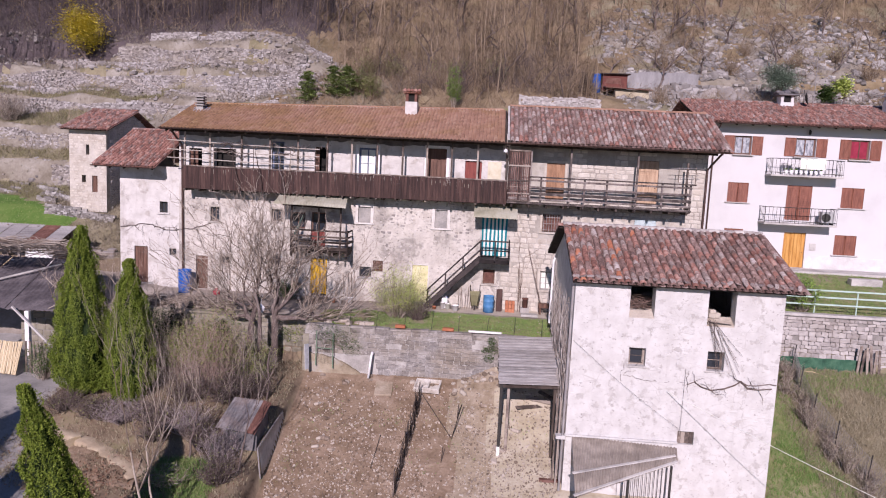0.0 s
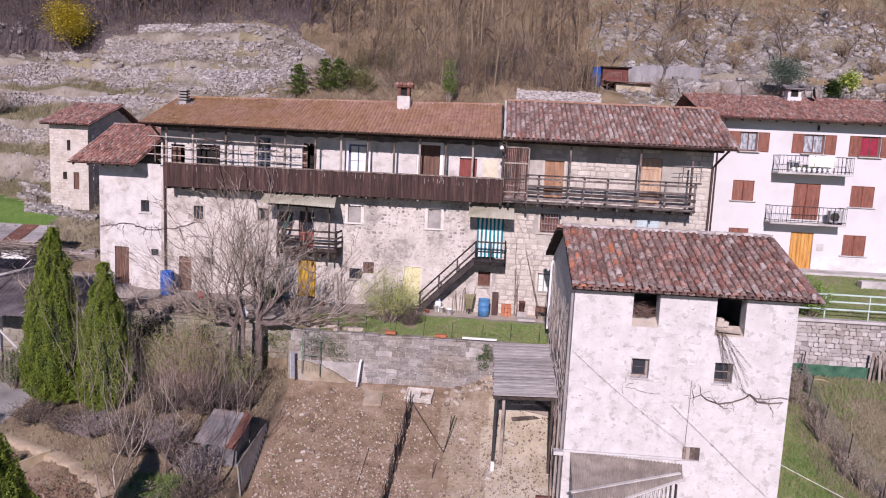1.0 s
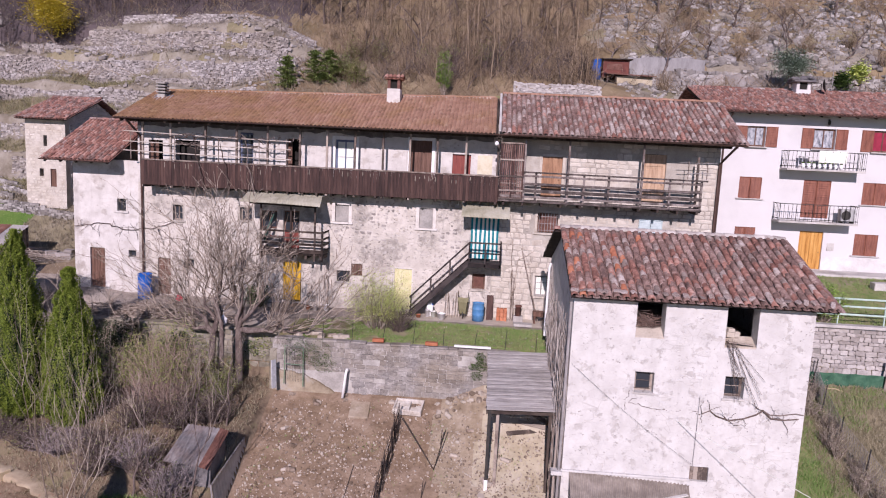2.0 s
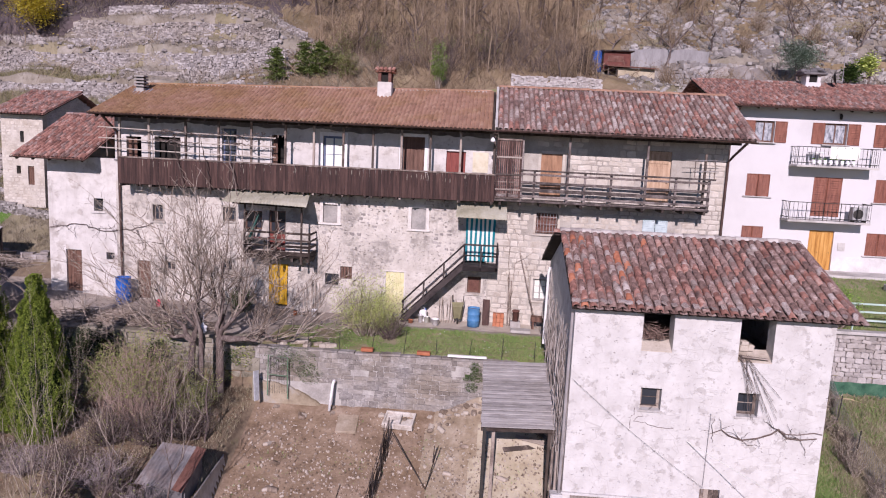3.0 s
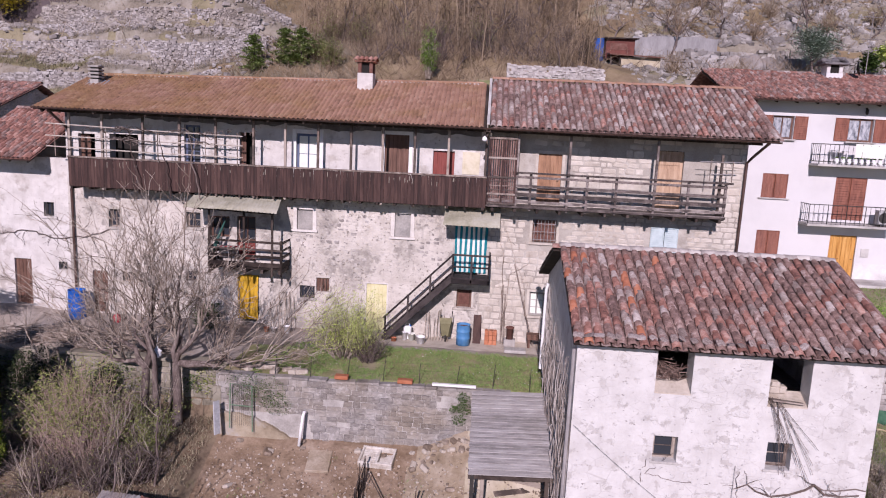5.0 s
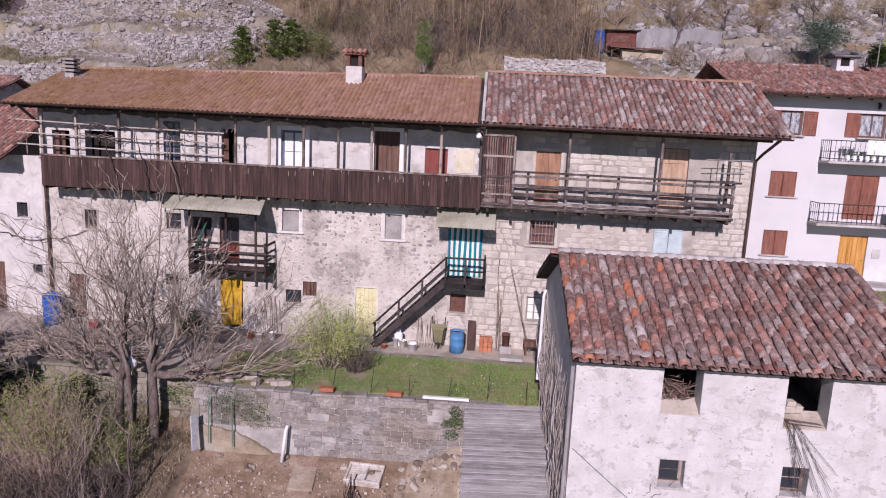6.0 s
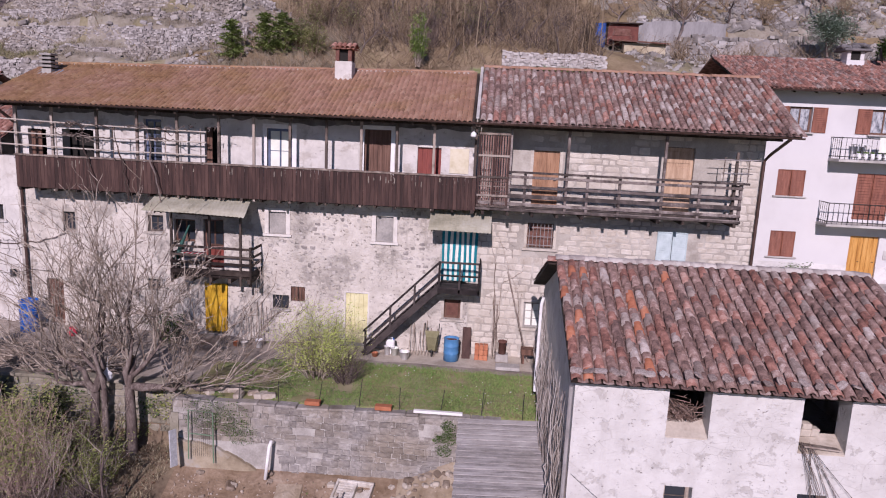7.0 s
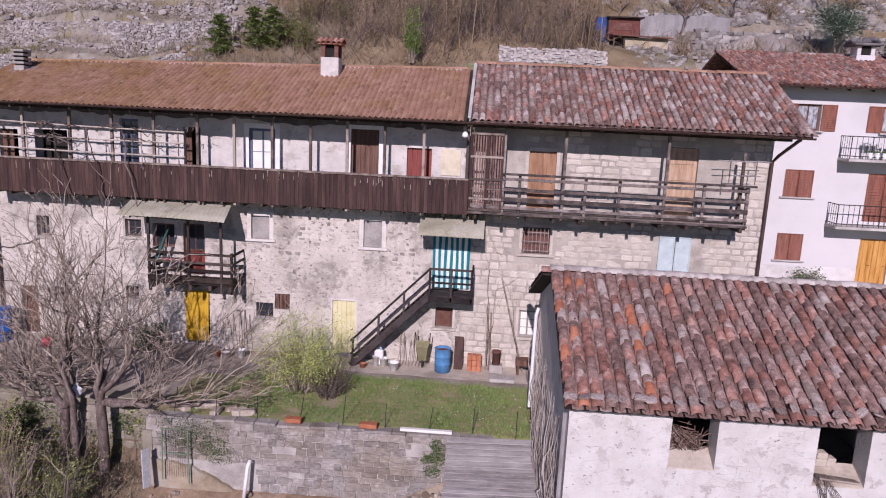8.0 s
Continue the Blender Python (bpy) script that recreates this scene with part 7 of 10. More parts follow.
g = Geo()
g.box(-26, -10.35, -5.2, -4.9, -3.2, -0.6)
west_wall = tagged(part("retaining_wall", g, DARKMORTAR, None), "old rubble retaining wall below the paved terrace", "wall", kind="structure")
lay_stones(west_wall, stone_course(-26, -10.35, -3.0, -0.55, 0.2, 0.36, 0.3, 0.7, rw), -5.24, 0.2, stone_meshes(MOSSWALL, 5, 7, 0.2), MOSSWALL, 120, rw, pick=lambda x, z: x > -16)
g = Geo()
g.cbox(-26, -10.3, -5.34, -4.8, -0.58, -0.46, 0.02)
part("coping", g, MOSSWALL, west_wall)
g = Geo()
g.box(-10.5, -10.2, -6.4, -4.9, -3.4, -1.0)
part("return_wall", g, MOSSWALL, west_wall, "mossy rubble return wall")

g = Geo()
g.box(10.0, 30, -2.86, -2.6, -2.6, 0.72)
east_wall = tagged(part("retaining_wall", g, DARKMORTAR, None), "grey dry-stone retaining wall below the white house's yard", "wall", kind="structure")
lay_stones(east_wall, stone_course(10.1, 28, -2.2, 0.66, 0.12, 0.3, 0.16, 0.55, rw, 0.02, (), 0.008), -2.9, 0.2, stone_meshes(WALLSTONE, 12, 9, 0.2, 0.2), WALLSTONE, 300, rw, pick=lambda x, z: x < 20, proud=0.09, tilt=2.2)
g = Geo()
g.cbox(10.0, 30, -2.98, -2.5, 0.72, 0.86, 0.02)
part("coping", g, CONCRETE, east_wall, "pale concrete coping")
rail = thing("yard_railing", "pale green tubular railing along the white house's yard", "railing", (18, -2.6, 0.86))
for i in range(9):
    x = 11.2 + i * 2.1
    g = Geo()
    g.cbox(x - 0.03, x + 0.03, -2.63, -2.57, 0.86, 2.1, 0.006)
    part("post", g, GREENMETAL, rail)
for z in (2.08, 1.72, 1.34):
    g = Geo()
    g.beam((11.0, -2.66, z), (28.5, -2.66, z), 0.045, 0.085, 0.01)
    part("rail", g, GREENMETAL, rail)
solo("green_netting", cloth(13.6, 18.2, -2.05, -1.35, -3.25, 8, [GREENNET], 0.12, 5, 9), [GREENNET], "green shade netting hung along the foot of the stone wall", "netting", smooth=True)
g = Geo()
g.cbox(11.4, 27.2, 5.75, 7.56, 1.6, 1.98, 0.02)
solo("pavement", g, CONCRETE, "pale concrete pavement along the white house", "pavement", kind="structure")
g = Geo()
g.cbox(20.1, 21.9, 3.2, 3.75, 1.5, 2.0, 0.03)
solo("concrete_kerb", g, CONCRETE, "low pale concrete block on the lawn", "kerb")
palings = thing("paling", "few weathered upright boards beside the green netting", "fence", (18, -3.4, -1.9))
for i in range(6):
    g = Geo()
    x = 17.5 + i * 0.2
    g.obox(Matrix.Translation((x, -3.45, -1.35)) @ pose(0, 0, 0, 0, rw.uniform(-7, 7), 0), 0.06, 0.02, 0.75 + rw.uniform(-0.15, 0.1), 0.006)
    part("paling_board", g, GREYWOOD, palings)
pole = Geo()
pole.tube([(16.9, -4.3, -2.4), (15.2, -3.6, -2.0), (14.4, -3.4, -2.05)], 0.03, 6)
solo("pale_pole", pole, PALEWOOD, "pale pole lying against the slope", "pole")
link = thing("chain_link_fence", "sagging chain-link fence with dark iron posts down the slope", "fence", (14, -8, -4))
prev = None
for i, (x, y) in enumerate(((14.3, -3.3), (13.9, -5.2), (13.7, -7.2), (13.9, -9.0), (14.3, -11.0), (14.9, -13.0))):
    z = ground_z(x, y)
    g = Geo()
    g.tube([(x, y, z - 0.2), (x + 0.12, y, z + 1.25)], 0.03, 6)
    part("post", g, IRON, link)
    if prev:
        for k in range(14):
            for s in (0, 1):
                g = Geo()
                a = Vector(prev).lerp(Vector((x, y, z)), k / 14)
                b = Vector(prev).lerp(Vector((x, y, z)), min(1, (k + 3.5) / 14))
                if s:
                    a.z, b.z = a.z + 1.15, b.z + 0.05
                else:
                    a.z, b.z = a.z + 0.05, b.z + 1.15
                g.tube([a, b], 0.006, 3)
                part("wire", g, GREYSHEET, link)
        g = Geo()
        g.tube([Vector(prev) + Vector((0, 0, 1.15)), Vector((x, y, z + 1.15))], 0.008, 4)
        part("wire", g, GREYSHEET, link)
    prev = (x, y, z)

# ---- lean-to shed against the barn ----
shed = thing("lean_to_shed", "grey weathered lean-to with plank roof on thin posts", "shed", (0.5, -8.5, -4.8))
ra, rb, rc, rd = Vector((-0.88, -6.4, -0.52)), Vector((1.88, -6.4, -0.42)), Vector((1.95, -10.75, -1.42)), Vector((-0.85, -10.75, -1.52))
n = 34
for i in range(n):
    u0, u1 = i / n, (i + 1) / n - 0.004
    a, b, c, d = ra.lerp(rd, u0), rb.lerp(rc, u0), rb.lerp(rc, u1), ra.lerp(rd, u1)
    jx = rw.uniform(-0.03, 0.03)
    lift = Vector((jx, 0, 0.016 * (i % 2) + rw.uniform(0, 0.012)))
    g = Geo()
    up = Vector((0, 0, 0.025))
    pts = [p + lift for p in (a, b, c, d)]
    g.add(pts + [p + up for p in pts], [(3, 2, 1, 0), (4, 5, 6, 7), (0, 1, 5, 4), (1, 2, 6, 5), (2, 3, 7, 6), (3, 0, 4, 7)])
    part("roof_plank", g, LEANROOF, shed)
for x, y, z0, z1, mt in ((-0.72, -10.6, -4.3, -1.55, IRON), (-0.4, -10.35, -4.9, -1.5, GREYWOOD), (1.55, -10.5, -5.0, -1.5, BEAMWOOD), (1.78, -10.55, -5.0, -1.48, GREYWOOD), (-0.78, -6.6, -2.9, -0.6, IRON)):
    g = Geo()
    g.cbox(x - 0.06, x + 0.06, y - 0.06, y + 0.06, z0, z1, 0.01)
    part("post", g, mt, shed)
g = Geo()
g.cbox(-0.79, -0.65, -10.67, -10.53, -5.1, -4.3, 0.01)
part("post_foot", g, WHITEPAINT, shed, "white-painted post foot")
for a, b in (((-0.85, -10.6, -1.62), (1.9, -10.6, -1.52)), ((-0.85, -6.55, -0.62), (1.85, -6.55, -0.54)), ((-0.8, -10.6, -1.6), (-0.8, -6.5, -0.62)), ((1.8, -10.6, -1.52), (1.8, -6.5, -0.54))):
    g = Geo()
    g.beam(a, b, 0.1, 0.12)
    part("beam", g, BEAMWOOD, shed)
for i in range(3):
    x, y = 0.9 + 0.3 * i, -8.3 + 0.2 * i
    g = Geo()
    g.obox(Matrix.Translation((x, y, ground_z(x, y) + 0.06 + 0.04 * i)) @ pose(0, 0, 0, 23, 6 * i, 20 - 30 * i), 0.9 - 0.2 * i, 0.1, 0.02, 0.005)
    solo("loose_board", g, GREYWOOD, "weathered board lying on the ground under the lean-to", "board", group="loose boards")
g = Geo()
g.cbox(1.0, 1.9, -11.8, -11.5, -5.35, -5.1, 0.02)
solo("rusty_trough", g, RUST, "rusty brown trough on the ground beside the barn", "trough")

# ---- things on the garden plot ----
sink = thing("stone_sink", "old white washing sink with a ribbed drainer lying on the soil", "sink", (-4.2, -7.1, -3.0))
mm = Matrix.Translation((-4.15, -7.1, ground_z(-4.15, -7.1) + 0.16)) @ pose(0, 0, 0, 14, 0, -5)
enamel = surface("chipped_white_enamel", [(0.34, 0.29, 0.24), (0.52, 0.48, 0.43), (0.62, 0.59, 0.55)], 3, 16, rough=0.5, bump=0.2)
for x0, x1, y0, y1, z0, z1 in ((-0.62, 0.62, 0.36, 0.45, -0.12, 0.12), (-0.62, 0.62, -0.45, -0.36, -0.12, 0.12), (-0.62, -0.54, -0.36, 0.36, -0.12, 0.12), (0.54, 0.62, -0.36, 0.36, -0.12, 0.12), (0.0, 0.08, -0.36, 0.36, -0.12, 0.1), (-0.54, 0.0, -0.36, 0.36, -0.12, 0.05), (0.08, 0.54, -0.36, 0.36, -0.12, -0.08)):
    g = Geo()
    g.obox(mm @ Matrix.Translation(((x0 + x1) / 2, (y0 + y1) / 2, (z0 + z1) / 2)), (x1 - x0) / 2, (y1 - y0) / 2, (z1 - z0) / 2, 0.015)
    part("sink_side", g, enamel, sink)
for i in range(6):
    g = Geo()
    g.obox(mm @ Matrix.Translation((-0.27, -0.27 + i * 0.108, 0.056)), 0.24, 0.02, 0.008, 0.004)
    part("rib", g, enamel, sink)
slab = Geo()
slab.obox(Matrix.Translation((-6.25, -7.25, ground_z(-6.25, -7.25) + 0.04)) @ pose(0, 0, 0, 20, 0, 3), 0.42, 0.5, 0.06, 0.02)
solo("concrete_slab", slab, TANSOIL, "soil-stained concrete slab at the wall's foot", "slab")
pp = Geo()
pp.tube([(-6.95, -6.5, -1.75), (-6.98, -6.62, -1.68), (-7.0, -6.72, -1.8), (-7.1, -6.85, -2.9)], 0.06, 8)
solo("drain_pipe", pp, WHITEPLASTIC, "short white drain pipe leaning out of the wall", "pipe", smooth=True)
gate = thing("garden_gate", "green iron-framed mesh gate at the plot's corner", "gate", (-9.2, -6.6, -2.8))
g = Geo()
g.tube([(-9.78, -6.62, -2.5), (-9.76, -6.6, -0.78), (-8.95, -6.58, -0.84), (-8.93, -6.6, -2.6)], 0.025, 6)
part("frame", g, surface("dark_green_paint", [(0.09, 0.15, 0.095), (0.16, 0.24, 0.16)], 3, 20), gate)
g = Geo()
g.tube([(-9.77, -6.6, -1.6), (-8.94, -6.6, -1.63)], 0.02, 5)
part("crossbar", g, bpy.data.materials["dark_green_paint"], gate)
for i in range(11):
    g = Geo()
    x = -9.7 + i * 0.072
    g.tube([(x, -6.6, -2.4), (x, -6.59, -0.84)], 0.004, 3)
    part("wire", g, IRON, gate)
ws = Geo()
ws.obox(Matrix.Translation((-10.15, -6.95, -2.0)) @ pose(0, 0, 0, -4, 4, 60), 0.13, 0.02, 0.62, 0.01)
ws.v = [(x + 0.03 * math.sin(9 * z + 5 * x), y + 0.04 * math.sin(7 * z), z) for x, y, z in ws.v]
solo("white_sheet_panel", ws, surface("dull_white_sheet", [(0.30, 0.31, 0.33), (0.48, 0.49, 0.52)], 4.0, 16, rough=0.6, bump=0.5), "crumpled white plastic panel leaning beside the gate", "panel")
row = thing("bean_trellis", "row of dark dry canes and rods tied across the plot", "trellis", (-4.6, -10, -4.5))
for k in range(70):
    t = rw.random()
    x, y = -4.45 - 0.4 * t + rw.uniform(-0.12, 0.12), -8.0 - 5.0 * t
    z = ground_z(x, y)
    g = Geo()
    g.tube([(x, y, z - 0.05), (x + rw.uniform(-0.1, 0.1), y + rw.uniform(-0.3, 0.5), z + rw.uniform(0.4, 1.0))], rw.uniform(0.007, 0.016), 4)
    part("cane", g, BEAMWOOD, row)
for i in range(5):
    t = i / 4
    x, y = -4.45 - 0.4 * t, -8.0 - 5.0 * t
    z = ground_z(x, y)
    g = Geo()
    g.tube([(x, y, z - 0.1), (x, y + 0.05, z + 1.05)], 0.03, 6)
    part("stake", g, GREYWOOD, row)
for dz in (0.35, 0.7, 0.98):
    g = Geo()
    g.tube([(-4.45 - 0.1 * i, -8.0 - 1.25 * i, ground_z(-4.45 - 0.1 * i, -8.0 - 1.25 * i) + dz) for i in range(5)], 0.012, 4)
    part("rail", g, BEAMWOOD, row)
for pts in (((-4.35, -8.1, 0.6), (-2.75, -9.95, 0.05)), ((-2.4, -9.0, 0.9), (-2.75, -9.9, 0.05)), ((-2.6, -8.8, 0.05), (-2.55, -8.9, 0.8)), ((-5.9, -10.0, 0.02), (-6.0, -11.8, 0.06)), ((-3.1, -11.2, 0.0), (-3.05, -11.2, 0.7))):
    g = Geo()
    g.tube([(x, y, ground_z(x, y) + dz) for x, y, dz in pts], 0.02, 5)
    solo("garden_stake", g, BEAMWOOD, "thin dark stake stuck in the garden soil", "stake", group="garden stakes")
pan = thing("sheet_panel", "grey corrugated metal panel fencing the plot's edge", "panel", (-10.4, -11.3, -4.5))
corrugated((-10.42, -9.7, -3.8), (-10.42, -12.9, -4.2), (-10.3, -12.8, -5.35), (-10.3, -9.6, -4.85), 14, 0.025, GALVANISED, "sheet", "", "", parent=pan)
g = Geo()
g.tube([(-10.45, -9.65, -3.78), (-10.45, -12.95, -4.18)], 0.025, 5)
g.tube([(-10.45, -12.95, -4.15), (-10.35, -12.85, -5.5)], 0.03, 5)
part("frame", g, GREYSHEET, pan)
low = thing("low_shed", "low stone hutch with a patched rusty sheet roof", "shed", (-11.45, -11.9, -4.6))
corrugated((-12.15, -11.0, -2.8), (-10.85, -11.05, -2.86), (-11.0, -12.7, -3.65), (-12.35, -12.65, -3.55), 9, 0.025, HUTCHROOF, "roof_sheet", "", "", parent=low)
corrugated((-10.87, -11.04, -2.85), (-10.50, -11.1, -2.9), (-10.65, -12.75, -3.7), (-11.02, -12.7, -3.64), 3, 0.02, RUST, "roof_sheet", "", "", parent=low)
g = Geo()
g.add([(-12.05, -11.1, -5.2), (-10.65, -11.1, -5.2), (-10.65, -12.5, -5.6), (-12.05, -12.5, -5.6), (-12.05, -11.1, -2.9), (-10.65, -11.1, -3.0), (-10.65, -12.5, -3.66), (-12.05, -12.5, -3.58)], [(0, 1, 2, 3), (4, 7, 6, 5), (0, 4, 5, 1), (1, 5, 6, 2), (2, 6, 7, 3), (3, 7, 4, 0)])
part("body", g, BARESTONE, low)

# ---- clutter at the foot of the facade ----
def drum(name, x, y, z, r, h, material, label, inside=None):
    d = thing(name, label, "drum", (x, y, z))
    g = Geo()
    g.lathe(x, y, ((r, z), (r, z + h * 0.32), (r + 0.012, z + h * 0.34), (r, z + h * 0.36), (r, z + h * 0.64), (r + 0.012, z + h * 0.66), (r, z + h * 0.68), (r, z + h - 0.02), (r + 0.015, z + h), (r - 0.015, z + h), (r - 0.02, z + h - 0.12)), 20)
    part("body", g, material, d, smooth=True)
    if inside:
        g = Geo()
        g.lathe(x, y, ((r - 0.03, z + h - 0.11), (r - 0.025, z + h - 0.1)), 16)
        part("rusty_inside", g, inside, d)
    return d


drum("oil_drum", -1.45, -0.85, -0.5, 0.3, 0.92, BLUEDRUM, "faded blue metal drum with a rusty open top", RUST)
drum("plastic_drum", -19.1, -0.85, -0.46, 0.36, 1.35, BLUEPLASTIC, "bright blue plastic drum against the wall")
g = Geo()
g.obox(Matrix.Translation((-0.86, -0.45, 0.12)) @ pose(0, 0, 0, -14, 0, 0), 0.17, 0.02, 0.64, 0.006)
solo("dark_plank", g, DARKWOOD, "dark plank leaning against the wall by the drum", "plank")
wb = thing("wheelbarrow", "olive wheelbarrow standing upright against the wall", "wheelbarrow", (-2.25, -0.6, -0.5))
m = Matrix.Translation((-2.25, -0.55, 0.12)) @ pose(0, 0, 0, 14)
g = Geo()
g.add([m @ Vector(p) for p in ((-0.3, 0, 0.5), (0.3, 0, 0.5), (0.2, 0, -0.45), (-0.2, 0, -0.45), (-0.22, -0.28, 0.36), (0.22, -0.28, 0.36), (0.13, -0.22, -0.3), (-0.13, -0.22, -0.3))],
      [(4, 7, 6, 5), (0, 4, 5, 1), (1, 5, 6, 2), (2, 6, 7, 3), (3, 7, 4, 0), (0, 1, 2, 3)])
part("tray", g, surface("olive_paint", [(0.16, 0.15, 0.08), (0.26, 0.24, 0.14)], 3, 20), wb)
g = Geo()
g.tube([m @ Vector((0.03 * math.cos(0), 0.0, -0.55))] * 1 + [m @ Vector((0.0, -0.1 - 0.19 * math.cos(a), -0.42 - 0.19 * math.sin(a))) for a in [k * 6.2832 / 14 for k in range(15)]], 0.035, 6)
part("wheel", g, IRON, wb)
for s in (-1, 1):
    g = Geo()
    g.tube([m @ Vector((s * 0.12, 0.02, -0.5)), m @ Vector((s * 0.25, 0.02, 0.3)), m @ Vector((s * 0.28, 0.0, 0.85))], 0.02, 6)
    part("handle", g, IRON, wb)
for x, r, h, mt, lb in ((-4.05, 0.14, 0.36, WHITEPLASTIC, "white plastic canister on the paving"), (-3.75, 0.17, 0.30, CREAM, "pale bucket on the paving"), (-3.3, 0.2, 0.3, WHITEPLASTIC, "white bucket on the paving"), (-3.5, 0.13, 0.22, CONCRETE, "grey pot on the paving"), (-4.5, 0.13, 0.18, TERRACOTTA, "small terracotta pot on the paving"), (-9.35, 0.16, 0.32, WHITEPLASTIC, "white bucket on the paving"), (-9.9, 0.14, 0.24, CONCRETE, "grey pot on the paving"), (-10.3, 0.12, 0.2, TERRACOTTA, "small terracotta pot on the paving"), (-12.3, 0.12, 0.22, CONCRETE, "grey pot on the paving")):
    b = thing("bucket", lb, "bucket", (x, -0.9, -0.5), "pots along the wall")
    g = Geo()
    g.lathe(x, -0.9 + rw.uniform(-0.2, 0.2), ((r * 0.75, -0.5), (r, -0.5 + h), (r + 0.012, -0.5 + h), (r - 0.02, -0.5 + h - 0.01), (r * 0.8, -0.5 + h * 0.7)), 14)
    part("body", g, mt, b, smooth=True)
    g = Geo()
    g.tube([(x + r * math.cos(a), -0.9, -0.5 + h + 0.4 * r * math.sin(a)) for a in [math.pi * k / 6 for k in range(7)]], 0.006, 4)
    part("bail", g, IRON, b)
can2 = thing("jerrycan", "tall white plastic canister standing by the stair foot", "canister", (-3.95, -0.6, -0.5))
g = Geo()
g.cbox(-4.12, -3.78, -0.72, -0.48, -0.5, 0.12, 0.05)
part("body", g, WHITEPLASTIC, can2)
g = Geo()
g.tube([(-4.05, -0.6, 0.11), (-4.04, -0.6, 0.2), (-3.88, -0.6, 0.2), (-3.86, -0.6, 0.11)], 0.02, 6)
part("handle", g, WHITEPLASTIC, can2)
g = Geo()
g.lathe(-3.83, -0.6, ((0.035, 0.11), (0.035, 0.17), (0.0, 0.175)), 10)
part("cap", g, BLUEPLASTIC, can2)
for i in range(9):
    g = Geo()
    x = -3.2 + i * 0.13
    h = rw.uniform(0.9, 1.5)
    g.tube([(x, -0.45 - rw.uniform(0, 0.2), -0.5), (x + rw.uniform(-0.12, 0.12), -0.04, -0.5 + h)], rw.uniform(0.012, 0.022), 5)
    solo("leaning_stick", g, TWIG, "dry stick leaning against the house wall", "stick", group="leaning sticks")
for i in range(6):
    g = Geo()
    x = -8.2 + i * 0.2 - 2.0
    g.tube([(x, -0.4, -0.5), (x + rw.uniform(-0.2, 0.2), -0.05, rw.uniform(0.5, 1.5))], rw.uniform(0.012, 0.022), 5)
    solo("leaning_stick", g, TWIG, "dry stick leaning against the house wall", "stick", group="leaning sticks")
for i, (x, h) in enumerate(((0.2, 2.6), (0.32, 2.2), (0.95, 3.6))):
    g = Geo()
    g.tube([(x + (0.7 if i == 2 else 0), -0.5, -0.5), (x - (0.3 if i == 2 else 0), -0.05, -0.5 + h)], 0.03, 6)
    solo("wooden_pole", g, GREYWOOD, "long weathered pole leaning against the stone wall", "pole", group="leaning poles")
for k in range(9):
    g = Geo()
    x, z = -0.42 + (k % 3) * 0.18, -0.5 + (k // 3) * 0.22
    g.cbox(x - 0.085, x + 0.085, -0.72, -0.45, z + 0.003, z + 0.215, 0.012)
    solo("hollow_brick", g, TERRACOTTA, "orange hollow brick stacked against the wall", "brick", group="brick stack")
g = Geo()
g.cbox(0.35, 0.85, -0.8, -0.4, -0.5, -0.18, 0.02)
solo("stone_block", g, GREYSTONE, "grey stone block by the wall", "block")
pt = thing("terracotta_pipe", "brown clay pipe section standing on a stone block", "pipe", (0.6, -0.6, -0.18))
g = Geo()
g.lathe(0.6, -0.6, ((0.15, -0.18), (0.15, 0.28), (0.18, 0.29), (0.18, 0.36), (0.14, 0.36), (0.13, 0.1)), 16)
part("body", g, RUST, pt, smooth=True)
g = Geo()
g.cbox(1.35, 2.2, -0.85, -0.4, -0.12, 0.12, 0.015)
g.cbox(1.4, 1.5, -0.8, -0.45, -0.5, -0.12, 0.01)
g.cbox(2.05, 2.15, -0.8, -0.45, -0.5, -0.12, 0.01)
solo("wooden_bench", g, BROWNDOOR, "low brown wooden bench by the wall", "bench")
g = Geo()
g.cbox(0.35, 1.3, -1.75, -1.2, -0.5, -0.36, 0.03)
solo("stone_slab", g, CONCRETE, "pale stone slab lying at the lawn's edge", "slab")
g = Geo()
g.cbox(-7.4, -6.0, -1.3, -1.0, -0.1, -0.04, 0.01)
g.cbox(-7.3, -7.2, -1.3, -1.0, -0.5, -0.1, 0.01)
g.cbox(-6.2, -6.1, -1.3, -1.0, -0.5, -0.1, 0.01)
solo("yellow_bench", g, YELLOWDOOR, "low faded yellow bench by the cellar wall", "bench")
g = Geo()
g.lathe(-17.1, -1.1, ((0.16, -0.45), (0.2, -0.25), (0.12, -0.1), (0.05, -0.05)), 10)
solo("red_bag", g, REDCLOTH, "small red bag lying on the terrace", "bag", smooth=True)
airer = thing("drying_rack", "metal clothes-drying arms on a post at the balcony end", "rack", (8.85, -0.9, 5.8))
g = Geo()
g.cbox(8.8, 8.9, -0.95, -0.85, 5.78, 8.3, 0.008)
part("post", g, GREYWOOD, airer)
for z, a, b in ((8.0, 8.0, 9.7), (7.5, 8.4, 9.4)):
    for y in (-1.1, -0.7):
        g = Geo()
        g.tube([(a, y, z), (b, y, z + 0.03)], 0.015, 5)
        part("arm", g, GREYSHEET, airer)
for x in (8.4, 9.3):
    g = Geo()
    g.tube([(x, -0.9, 7.2), (x, -0.9, 8.1)], 0.02, 5)
    part("upright", g, GREYWOOD, airer)
lt = thing("wall_lamp", "white lamp hanging under the eave between the roofs", "lamp", (-1.0, -1.5, 8.5))
g = Geo()
g.tube([(-0.98, -1.45, 8.9), (-0.98, -1.5, 8.6)], 0.02, 5)
part("arm", g, IRON, lt)
